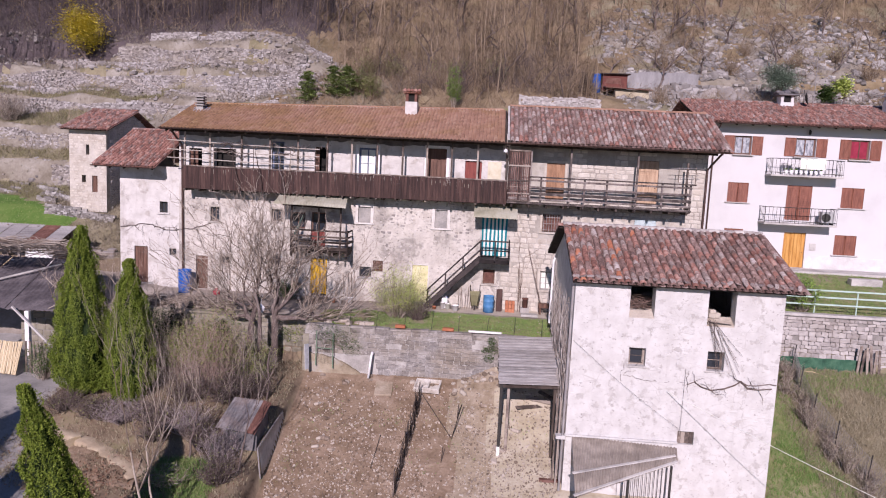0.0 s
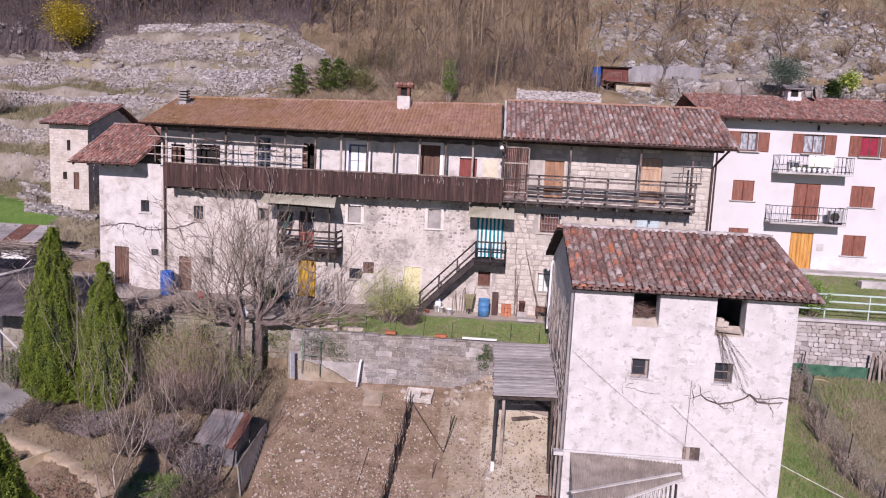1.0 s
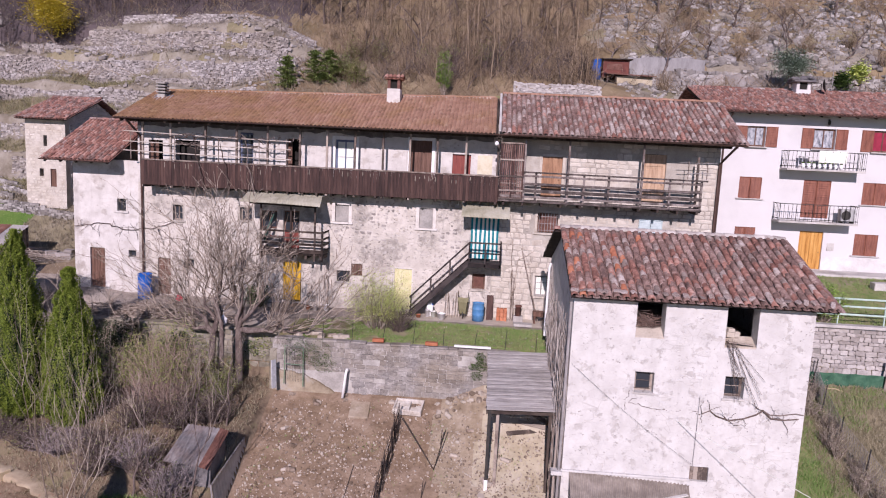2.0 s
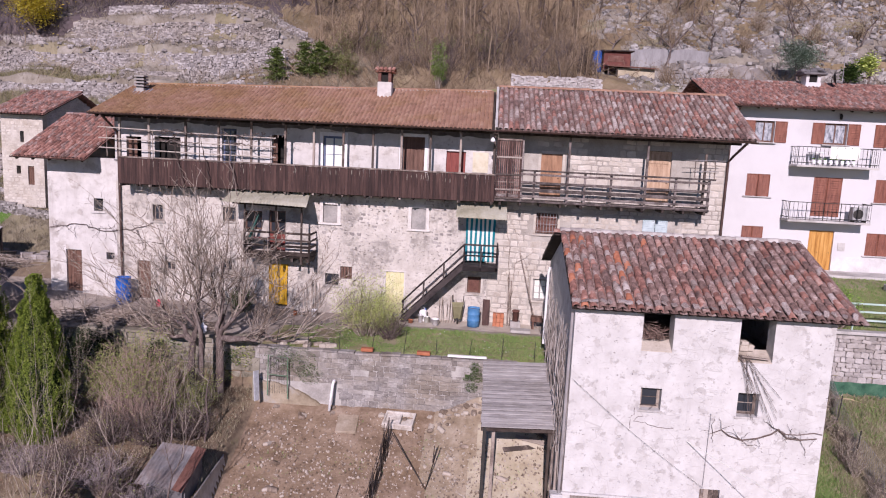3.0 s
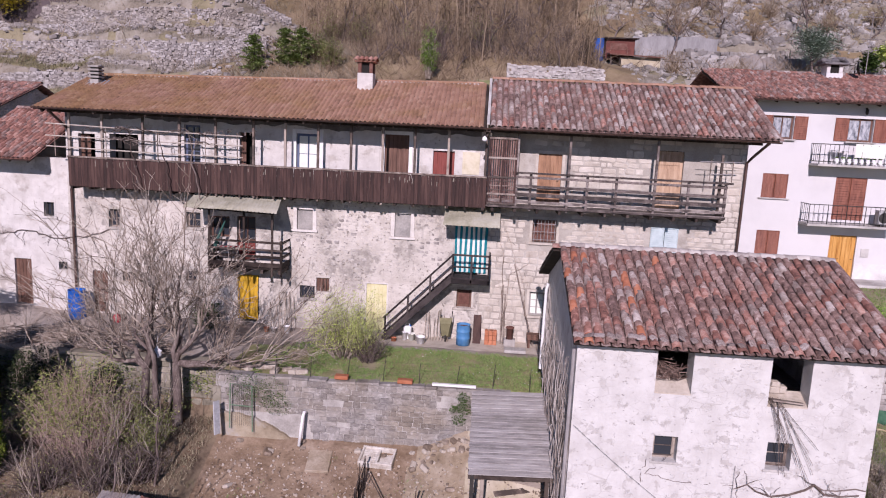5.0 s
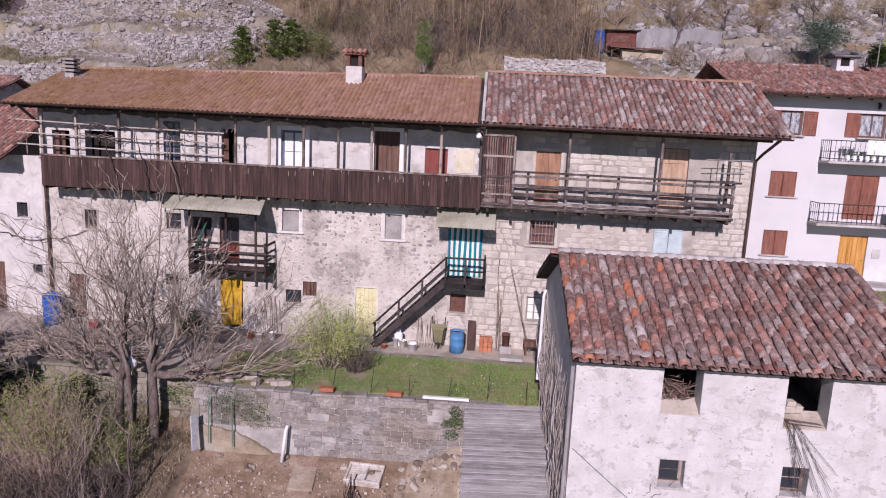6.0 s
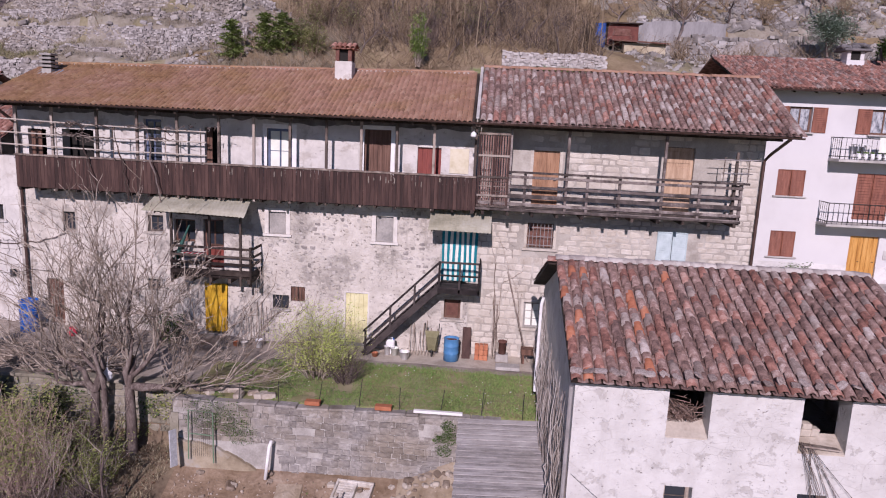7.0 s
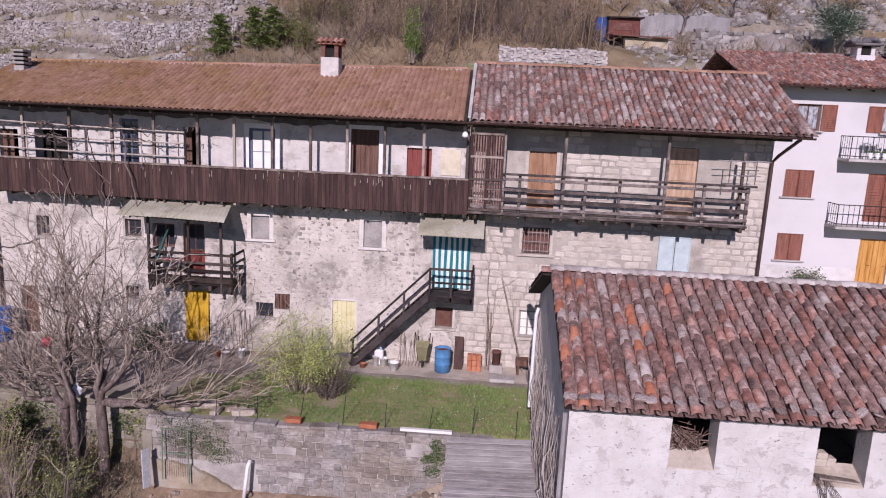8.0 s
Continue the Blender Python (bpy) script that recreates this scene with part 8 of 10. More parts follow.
g = Geo()
g.lathe(-0.98, -1.5, ((0.03, 8.62), (0.1, 8.55), (0.12, 8.45), (0.05, 8.4)), 10)
part("shade", g, WHITEPLASTIC, lt, smooth=True)

# ---- the yard and its sheds at the west edge ----
car = thing("carport", "low carport with a dark patched sheet roof on pale posts", "carport", (-26, -5.5, -3.2))
BITUMEN = surface("dark_roofing_sheet", [(0.04, 0.034, 0.038), (0.09, 0.078, 0.085), (0.17, 0.15, 0.155)], 0.9, 10, rough=0.8, bump=0.3)
for i in range(6):
    xa, xb = -31.0 + i * 1.25, -29.8 + i * 1.25
    corrugated((xa - 1.0 + 0.8, -2.0, 1.25 + 0.03 * (i % 2)), (xb - 1.0 + 0.85, -2.0, 1.27 + 0.03 * (i % 2)), (xb + 0.95, -7.6, -0.42 + 0.03 * (i % 2)), (xa + 0.9, -7.6, -0.44 + 0.03 * (i % 2)), 5, 0.02, BITUMEN, "roof_sheet", "", "", parent=car)
for x, y, z1 in ((-23.9, -7.6, -0.45), (-26.5, -7.6, -0.4), (-25.5, -2.3, 1.15), (-28.5, -2.3, 1.15)):
    g = Geo()
    g.cbox(x - 0.11, x + 0.11, y - 0.11, y + 0.11, -3.7, z1, 0.015)
    part("post", g, WHITEPAINT, car)
for a, b in (((-24.6, -7.75, -0.25), (-22.3, -8.3, -1.9)), ((-27.5, -5.2, 0.45), (-25.0, -3.2, 1.2))):
    g = Geo()
    g.beam(a, b, 0.09, 0.09)
    part("pole", g, CONCRETE, car, "whitish weathered pole")
stack = thing("lath_stack", "leaning stack of pale sawn laths beside the carport", "timber", (-24.9, -8.0, -3.4))
lath = Geo()
lath.obox(Matrix.Identity(4), 0.035, 0.02, 0.85, 0.004)
lath = shared(lath, PALEWOOD, "lath")
for i in range(30):
    piece("lath", lath, stack, pose(-26.2 + i * 0.08, -8.0 - 0.012 * i, -2.65, -38, -18 + rw.uniform(-3, 3), 0))
for k in range(4):
    piece("lath", lath, stack, pose(-25.2, -8.35 + 0.28 * k, -2.9 + 0.25 * k, 0, 88, 10))
picket = thing("picket_fence", "short grey picket fence between yard and garden", "fence", (-22.6, -8.2, -3.3))
for i in range(11):
    g = Geo()
    x = -23.6 + i * 0.2
    g.obox(Matrix.Translation((x, -8.2, ground_z(x, -8.2) + 0.75)), 0.05, 0.015, 0.8, 0.006)
    part("picket", g, GREYWOOD, picket)
far_shed = thing("open_shed", "open shed with grey sheet roof and stacked firewood", "shed", (-29, 0.7, 0.3))
for i in range(5):
    xa = -32.2 + i * 1.02
    corrugated((xa, 1.6, 2.75), (xa + 1.0, 1.6, 2.77), (xa + 1.05, -0.6, 1.9), (xa + 0.05, -0.6, 1.88), 5, 0.02, GREYSHEET if i != 3 else RUST, "roof_sheet", "", "", parent=far_shed)
for x in (-31.5, -29.5, -27.3):
    for y in (-0.4, 1.4):
        g = Geo()
        g.cbox(x - 0.07, x + 0.07, y - 0.07, y + 0.07, -1.0, 1.95 if y < 0 else 2.7, 0.01)
        part("post", g, GREYWOOD, far_shed)
g = Geo()
g.box(-32, -27.2, 1.5, 1.6, -0.6, 2.7)
part("back_wall", g, GREYWOOD, far_shed)
g = Geo()
g.cbox(-29.2, -27.4, -0.3, 0.1, 0.1, 1.5, 0.02)
solo("white_crate", g, WHITEPAINT, "whitewashed boarded crate in the open shed", "crate")
logs = Geo()
for _ in range(120):
    x, z = rw.uniform(-31.4, -29.6), rw.uniform(0.0, 0.9)
    logs.tube([(x, -0.2, z), (x + rw.uniform(-0.05, 0.05), 0.3, z)], rw.uniform(0.04, 0.08), 6)
solo("firewood_stack", logs, PALEWOOD, "stack of split firewood in the open shed", "firewood", kind="stuff")
tarp = Geo()
tarp.lathe(-29.4, -0.7, ((0.5, 0.15), (0.42, 0.5), (0.2, 0.62), (0.05, 0.64)), 9)
solo("blue_tarp", tarp, BLUEPLASTIC, "small heap under a blue tarpaulin", "tarpaulin", smooth=True)
# the curved edging path and the soil bed in front of the thujas
TANSTONE = surface("tan_path", [(0.20, 0.155, 0.105), (0.34, 0.27, 0.19), (0.46, 0.385, 0.285)], 1.5, 9, bump=0.8, contrast=0.9)
line = [Vector(p) for p in ((-20.4, -11.9), (-19.0, -12.25), (-17.7, -12.55), (-16.4, -13.05), (-15.1, -13.7), (-14.4, -14.3))]
g = Geo()
for i in range(31):
    k, f = min(4, i // 6), (i - 6 * min(4, i // 6)) / 6
    p, d = line[k].lerp(line[k + 1], f), (line[k + 1] - line[k]).normalized()
    w = 0.3 + 0.012 * i + 0.07 * math.sin(i * 1.9) + 0.05 * math.sin(i * 0.7)
    q = Vector((-d.y, d.x))
    for s, dz in ((w, -0.3), (w, -0.02), (w - 0.12, 0.03), (0, 0.035), (0.06 - w, 0.03), (-w, -0.03), (-w, -0.5)):
        e = p + q * s
        g.v.append((e.x, e.y, ground_z(p.x, p.y, False) + dz + 0.03 * noise.noise(Vector((e.x * 3, e.y * 3, 0)))))
g.f = [(7 * i + k, 7 * i + k + 1, 7 * i + 8 + k, 7 * i + 7 + k) for i in range(30) for k in range(6)]
g.mi = [0] * len(g.f)
solo("garden_path", g, TANSTONE, "curved tan earth path edging the garden bed", "path", smooth=True)
g = Geo()
for j in range(11):
    for i in range(13):
        x, y = -18.5 + 3.5 * i / 12 + 0.5 * j / 10, -12.95 - 0.6 * i / 12 - 1.7 * j / 10
        g.v.append((x, y, ground_z(x, y, False) + 0.07 + 0.1 * noise.noise(Vector((x * 2.5, y * 2.5, 1)))))
g.f = [(13 * j + i, 13 * j + i + 13, 13 * j + i + 14, 13 * j + i + 1) for j in range(10) for i in range(12)]
g.mi = [0] * len(g.f)
solo("soil_bed", g, SOIL, "dug brown soil bed edged by a tan path", "garden bed", kind="stuff", smooth=True)
dry = Geo()
for _ in range(700):
    x, y = -16.6 + rw.gauss(0, 0.9), -15.0 + rw.gauss(0, 0.5)
    p = Vector((x, y, ground_z(x, y) + rw.uniform(0.03, 0.4)))
    u = Vector((rw.gauss(0, 1), rw.gauss(0, 1), rw.gauss(0, 0.6))).normalized() * rw.uniform(0.05, 0.11)
    w = Vector((rw.gauss(0, 1), rw.gauss(0, 1), rw.gauss(0, 0.6))).normalized() * rw.uniform(0.04, 0.08)
    dry.add([p, p + u + w * 0.5, p + u * 1.6, p + u - w * 0.5], [(0, 1, 2, 3)])
solo("dead_leaves", dry, leaf("dead_brown_leaves", [(0.10, 0.05, 0.03), (0.20, 0.11, 0.07), (0.30, 0.21, 0.15)]), "heap of curled dead brown leaves in the bed", "leaves", kind="stuff")
g = Geo()
g.obox(Matrix.Translation((-18.35, -13.3, ground_z(-18.35, -13.3) + 0.2)) @ pose(0, 0, 0, 0, 0, 70), 0.7, 0.03, 0.25, 0.01)
solo("bed_board", g, PALEWOOD, "pale board edging a soil bed", "board")

# ---- huts and walls on the hillside ----
hut = thing("hillside_hut", "small red-brown boarded hut on the terrace", "hut", (9.2, 27.4, 15.0))
g = Geo()
g.cbox(7.95, 10.2, 26.6, 28.4, 15.2, 16.75, 0.02)
part("body", g, HUTWOOD, hut)
g = Geo()
g.obox(Matrix.Translation((9.1, 27.5, 16.85)) @ pose(0, 0, 0, 4), 1.35, 1.2, 0.05, 0.01)
part("roof", g, BEAMWOOD, hut)
g = Geo()
g.box(8.3, 9.6, 26.57, 26.6, 15.9, 16.4)
part("hatch", g, RUST, hut)
low2 = thing("concrete_hut", "low tan rendered hut with a sloping dark sheet roof", "hut", (10.4, 26, 14.0))
g = Geo()
g.cbox(9.0, 12.0, 25.3, 26.7, 13.0, 15.25, 0.02)
part("body", g, surface("tan_render", [(0.33, 0.28, 0.2), (0.44, 0.38, 0.28), (0.52, 0.47, 0.38)], 1.0, 14, contrast=0.8, stain=0.5, tint=(0.6, 0.55, 0.45)), low2)
g = Geo()
g.obox(Matrix.Translation((10.15, 25.9, 15.42)) @ pose(0, 0, 0, 7, 2, 0), 2.1, 1.0, 0.05, 0.01)
part("roof", g, RUST, low2, "dark rusty sheet roof")
for x in (8.2, 8.9):
    g = Geo()
    g.cbox(x - 0.05, x + 0.05, 25.15, 25.25, 13.0, 15.3, 0.01)
    part("post", g, BEAMWOOD, low2)
drum("water_butt", 7.4, 26.6, 15.0, 0.4, 1.7, BLUEPLASTIC, "tall blue water butt beside the hillside hut")

heap = Geo()
bw = random.Random(88)
for _ in range(520):
    x, y = bw.uniform(-21.5, -13.4), -4.7 + abs(bw.gauss(0, 1.0))
    a, l = bw.gauss(0.25, 0.35), bw.uniform(0.7, 2.2)
    z = ground_z(x, y) + bw.uniform(0.02, 0.3)
    p = Vector((x, y, z))
    d = Vector((math.cos(a), math.sin(a), bw.gauss(0.05, 0.12))) * l
    heap.tube(wander(p - d / 2, p + d / 2, 3, 0.1, bw), [0.018, 0.015, 0.011, 0.006], 4, cap=False)
solo("brushwood", heap, TWIG, "cut bare branches lying along the terrace edge", "branches", kind="stuff")

heap = Geo()
for _ in range(420):
    x, y = bw.uniform(-29.5, -22.3), bw.uniform(-7.2, -2.6)
    z = 1.25 - (y + 2.0) * (1.67 / -5.6) * -1.0 + bw.uniform(0.08, 0.3)
    a, l = bw.uniform(-0.7, 0.7), bw.uniform(0.8, 2.4)
    p, d = Vector((x, y, z)), Vector((math.cos(a), math.sin(a), 0.3 * math.sin(a))) * l
    heap.tube(wander(p - d / 2, p + d / 2, 3, 0.12, bw), [0.02, 0.016, 0.012, 0.006], 4, cap=False)
solo("brushwood", heap, TWIG, "dry branches heaped on the carport roof", "branches", kind="stuff")


# ---- plants ----
def grow(limb, twig, p, d, length, r, level, rng, droop=0.0, kids=(3, 5), split=0.75, bend=0.25, twig_at=2, up=0.25, ends=None):
    """One branch and all that grows from it; thick wood goes to limb, thin wood to twig."""
    n = 5 if level < 2 else 4 if level == 2 else 3
    pts, dirs, q, v = [p.copy()], [], p.copy(), d.normalized()
    for i in range(n):
        v = (v + Vector((rng.gauss(0, bend), rng.gauss(0, bend), rng.gauss(0, bend) + up * 0.3 - droop))).normalized()
        q = q + v * length / n
        pts.append(q.copy())
        dirs.append(v.copy())
    end = r * (0.55 if level < 3 else 0.4)
    rads = [r + (end - r) * i / n for i in range(n + 1)]
    (limb if level < twig_at else twig).tube(pts, rads, 8 if level == 0 else 6 if level == 1 else 4 if level == 2 else 3, cap=False)
    if level >= grow.depth:
        if ends is not None:
            ends.append(pts[-1])
            ends.append(pts[-2])
        return
    for k in range(rng.randint(*kids)):
        i = rng.randint(max(1, n // 2), n)
        side = Vector((rng.gauss(0, 1), rng.gauss(0, 1), rng.gauss(0.35 + up, 0.6))).normalized()
        nd = (dirs[i - 1] * 0.55 + side * 0.75).normalized()
        grow(limb, twig, pts[i], nd, length * split * rng.uniform(0.75, 1.15), rads[i] * rng.uniform(0.55, 0.8), level + 1, rng, droop, kids, split, bend, twig_at, up, ends)


def bare_tree(name, label, at, height, r, seed, depth=4, kids=(3, 5), lean=(0, 0), split=0.72, stems=1, up=0.25, bend=0.22, group="", first=0.32, mats=(BARK, TWIG), category="tree"):
    rng = random.Random(seed)
    t = thing(name, label, category, at, group)
    limb, twig = Geo(), Geo()
    grow.depth = depth
    for s in range(stems):
        d = Vector((lean[0] + rng.uniform(-0.5, 0.5) * (stems > 1), lean[1] + rng.uniform(-0.4, 0.4) * (stems > 1), 1))
        grow(limb, twig, Vector(at) + Vector((rng.uniform(-0.2, 0.2), rng.uniform(-0.2, 0.2), -0.15)) * (stems > 1) - Vector((0, 0, 0.1)), d, height * first, r * (1 if stems == 1 else rng.uniform(0.6, 1)), 0, rng, kids=kids, split=split, up=up, bend=bend)
    part("trunk", limb, mats[0], t, smooth=True)
    tagged(part("twigwork", twig, mats[1], t), kind="stuff")
    return t


def tuft(g, p, size, rng, flat=0.0):
    """One small leaf spray: two crossed slips."""
    a = rng.uniform(0, 6.283)
    u = Vector((math.cos(a), math.sin(a), rng.uniform(-0.3, 0.5))).normalized() * size
    w = Vector((-math.sin(a), math.cos(a), rng.uniform(-0.6, 0.9))).normalized() * size * 0.5
    g.add([p - w * 0.5, p + u * 0.6 - w * 0.6, p + u, p + u * 0.5 + w * 0.7], [(0, 1, 2, 3)])


def thuja(at, height, radius, seed, n=8500, label="tall clipped dark green thuja", lean=0.0):
    rng = random.Random(seed)
    t = thing("thuja", label, "tree", at, "thujas")
    g = Geo()
    g.tube([Vector(at) - Vector((0, 0, 0.2)), Vector(at) + Vector((lean * height * 0.8, 0, height * 0.8))], [0.12, 0.03], 7)
    part("trunk", g, BARK, t)
    c = Geo()
    # near-black core: the shade inside the crown is put into its colour
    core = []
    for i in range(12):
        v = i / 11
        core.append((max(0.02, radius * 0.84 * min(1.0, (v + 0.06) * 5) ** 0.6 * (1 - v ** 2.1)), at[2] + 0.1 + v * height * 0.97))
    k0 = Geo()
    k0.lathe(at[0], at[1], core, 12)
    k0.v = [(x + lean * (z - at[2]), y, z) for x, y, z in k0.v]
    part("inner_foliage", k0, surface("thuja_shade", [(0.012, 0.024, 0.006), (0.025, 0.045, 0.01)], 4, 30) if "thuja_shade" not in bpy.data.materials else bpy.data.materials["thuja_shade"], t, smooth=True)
    for _ in range(n):
        v = rng.random() ** 1.15
        rr = radius * min(1.0, (v + 0.06) * 5) ** 0.6 * (1 - v ** 2.1)
        a = rng.uniform(0, 6.283)
        lump = 1 + 0.3 * noise.noise(Vector((math.cos(a) * 2.2, math.sin(a) * 2.2, v * 7 + seed))) + rng.uniform(-0.1, 0.06)
        rr = rr * lump + 0.02 + 0.3 * radius * noise.noise(Vector((math.cos(a) * 4, math.sin(a) * 4, v * 13 + seed)))
        z = at[2] + 0.05 + v * height
        p = Vector((at[0] + rr * math.cos(a) + lean * (z - at[2]), at[1] + rr * math.sin(a), z))
        o = Vector((math.cos(a), math.sin(a), 0.0))
        u = (o * rng.uniform(0.2, 0.8) + Vector((rng.gauss(0, 0.35), rng.gauss(0, 0.35), rng.uniform(0.5, 1.1)))).normalized() * rng.uniform(0.045, 0.1)
        w = u.cross(o + Vector((rng.gauss(0, 0.5), rng.gauss(0, 0.5), rng.gauss(0, 0.3)))).normalized() * rng.uniform(0.012, 0.03)
        c.add([p - w * 0.5, p + u * 0.5 - w, p + u, p + u * 0.55 + w], [(0, 1, 2, 3)])
    tagged(part("crown", c, CYPRESS, t), kind="stuff")
    return t


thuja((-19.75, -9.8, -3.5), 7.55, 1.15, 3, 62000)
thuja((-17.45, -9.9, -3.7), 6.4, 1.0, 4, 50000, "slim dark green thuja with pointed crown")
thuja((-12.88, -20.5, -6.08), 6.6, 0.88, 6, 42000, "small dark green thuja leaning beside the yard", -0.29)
# unseen thujas, added beyond the view only to throw shade over the road
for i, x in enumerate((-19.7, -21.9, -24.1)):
    thuja((x, -22.6, ground_z(x, -22.6)), 7.0 + 0.4 * math.sin(2.1 * i), 1.35, 8 + i, 9000, "unseen tall thuja added out of view to shade the road")


def pollard(name, label, at, limbs, shoots, length, seed, r=0.2, rise=1.7):
    """An old cut-back tree: a short thick trunk, gnarled limbs, and many long straight shoots fanning from them."""
    rng = random.Random(seed)
    t = thing(name, label, "tree", at)
    limb, twig = Geo(), Geo()
    base = Vector(at)
    fork = base + Vector((rng.uniform(-0.15, 0.15), 0, rise))
    limb.tube([base - Vector((0, 0, 0.2)), base + Vector((0.05, 0, rise * 0.4)), fork], [r * 1.25, r, r * 0.9], 9, cap=False)
    for dx, dy, dz in limbs:
        e = fork + Vector((dx, dy, dz))
        pts = wander(fork, e, 6, 0.32, rng)
        limb.tube(pts, [r * 0.7, r * 0.62, r * 0.52, r * 0.42, r * 0.34, r * 0.26, r * 0.2], 7, cap=False)
        for _ in range(shoots):
            i = rng.randint(2, 6)
            d = Vector((dx * 0.28 + rng.gauss(0, 0.5), dy * 0.28 + rng.gauss(0, 0.5), 0.95 + rng.gauss(0, 0.4))).normalized()
            l = length * rng.uniform(0.55, 1.15)
            q = wander(pts[i], pts[i] + d * l, 5, 0.3, rng)
            rr = rng.uniform(0.018, 0.034)
            twig.tube(q, [rr, rr * 0.85, rr * 0.7, rr * 0.55, rr * 0.4, rr * 0.22], 4, cap=False)
            for _ in range(rng.randint(6, 10)):
                k = rng.randint(1, 4)
                s = q[k].lerp(q[k + 1], rng.random())
                dd = (d + Vector((rng.gauss(0, 0.5), rng.gauss(0, 0.5), rng.gauss(0.1, 0.35)))).normalized() * l * rng.uniform(0.15, 0.42)
                w2 = wander(s, s + dd, 3, 0.16, rng)
                twig.tube(w2, [0.013, 0.011, 0.009, 0.005], 3, cap=False)
                for _ in range(2):
                    s2 = w2[rng.randint(1, 3)]
                    d3 = (dd.normalized() + Vector((rng.gauss(0, 0.6), rng.gauss(0, 0.6), rng.gauss(0.1, 0.4)))).normalized() * rng.uniform(0.2, 0.5)
                    twig.tube([s2, s2 + d3], [0.008, 0.004], 3, cap=False)
    part("trunk", limb, BARK, t, smooth=True)
    tagged(part("shoot_crown", twig, TWIG, t), kind="stuff")


pollard("fig_tree", "large leafless cut-back tree with long pale shoots", (-12.1, -5.95, -2.75), ((-0.4, 0.2, 2.6), (0.3, -0.3, 3.4), (1.1, 0.1, 2.0), (2.5, -0.2, 0.3), (3.1, 0.2, 0.0)), 11, 4.0, 17, 0.17, 2.4)
pollard("fig_tree", "leafless many-stemmed tree with dense grey shoots", (-13.35, -6.05, -2.8), ((-0.3, 0.1, 2.4), (0.4, 0.2, 3.2), (-1.3, 0.0, 1.5), (-2.3, 0.2, 0.5)), 11, 3.9, 23, 0.16, 2.2)
pollard("fig_tree", "slender leaning leafless tree between two others", (-12.7, -6.5, -2.9), ((-0.5, 0.1, 2.6), (0.5, 0.0, 2.2), (0.2, -0.3, 3.0)), 5, 3.2, 27, 0.11, 2.6)
bag = Geo()
for r, z in ((0.02, 0.3), (0.06, 0.22), (0.13, 0.12), (0.12, 0.02), (0.15, -0.08), (0.09, -0.15)):
    for k in range(10):
        a = 0.628 * k
        q = r * (1 + 0.35 * math.sin(3 * a + 13 * z) + 0.2 * math.sin(5 * a - 31 * z))
        bag.v.append((-12.7 + q * math.cos(a), -6.2 + 0.7 * q * math.sin(a), 0.03 + z))
bag.f = [(10 * i + k, 10 * i + (k + 1) % 10, 10 * i + 10 + (k + 1) % 10, 10 * i + 10 + k) for i in range(5) for k in range(10)] + [tuple(range(10)), tuple(range(50, 60))]
bag.mi = [0] * len(bag.f)
bag.tube([(-12.7, -6.2, 0.36), (-12.66, -6.18, 0.75)], 0.006, 4)
solo("plastic_bag", bag, surface("wrinkled_white_plastic", [(0.36, 0.37, 0.40), (0.60, 0.61, 0.64)], 6.0, 20, rough=0.6, bump=0.6), "white plastic bag hanging in the bare tree", "bag")
bare_tree("fruit_tree", "leafless fruit tree with spreading twiggy crown", (-16.8, -5.8, -2.8), 7.6, 0.15, 29, 5, (3, 4), (0.05, 0.0), 0.74, 1, 0.2, 0.28)
bare_tree("fruit_tree", "leafless fruit tree with low twiggy crown", (-20.3, -5.9, -2.9), 7.2, 0.15, 31, 5, (3, 4), (0, 0.1), 0.74, 1, 0.2, 0.28)
bare_tree("fruit_tree", "leafless fruit tree beside the carport", (-22.8, -4.2, -2.7), 8.0, 0.15, 37, 5, (3, 4), (0.1, 0.0), 0.74, 1, 0.2, 0.28)
bare_tree("young_tree", "slender leafless young tree with upright pale stems", (-12.0, -17.9, -5.6), 8.2, 0.06, 43, 4, (2, 4), (-0.03, 0), 0.78, 2, 0.85, 0.12, first=0.45, mats=(TWIG, TWIG))
bare_tree("young_tree", "slender leafless sapling in the garden", (-12.6, -10.2, -3.9), 5.0, 0.05, 47, 4, (2, 4), (0.05, 0), 0.75, 2, 0.6, 0.16, first=0.42)
for i, (x, y) in enumerate(((-11.3, -9.4), (-11.0, -13.6), (-13.2, -13.2))):
    bare_tree("sapling", "thin leafless sapling beside the garden hutch", (x, y, ground_z(x, y)), 4.4, 0.05, 51 + i, 3, (2, 4), (0.08, 0.02), 0.75, 1, 0.5, 0.15, first=0.5, group="saplings")


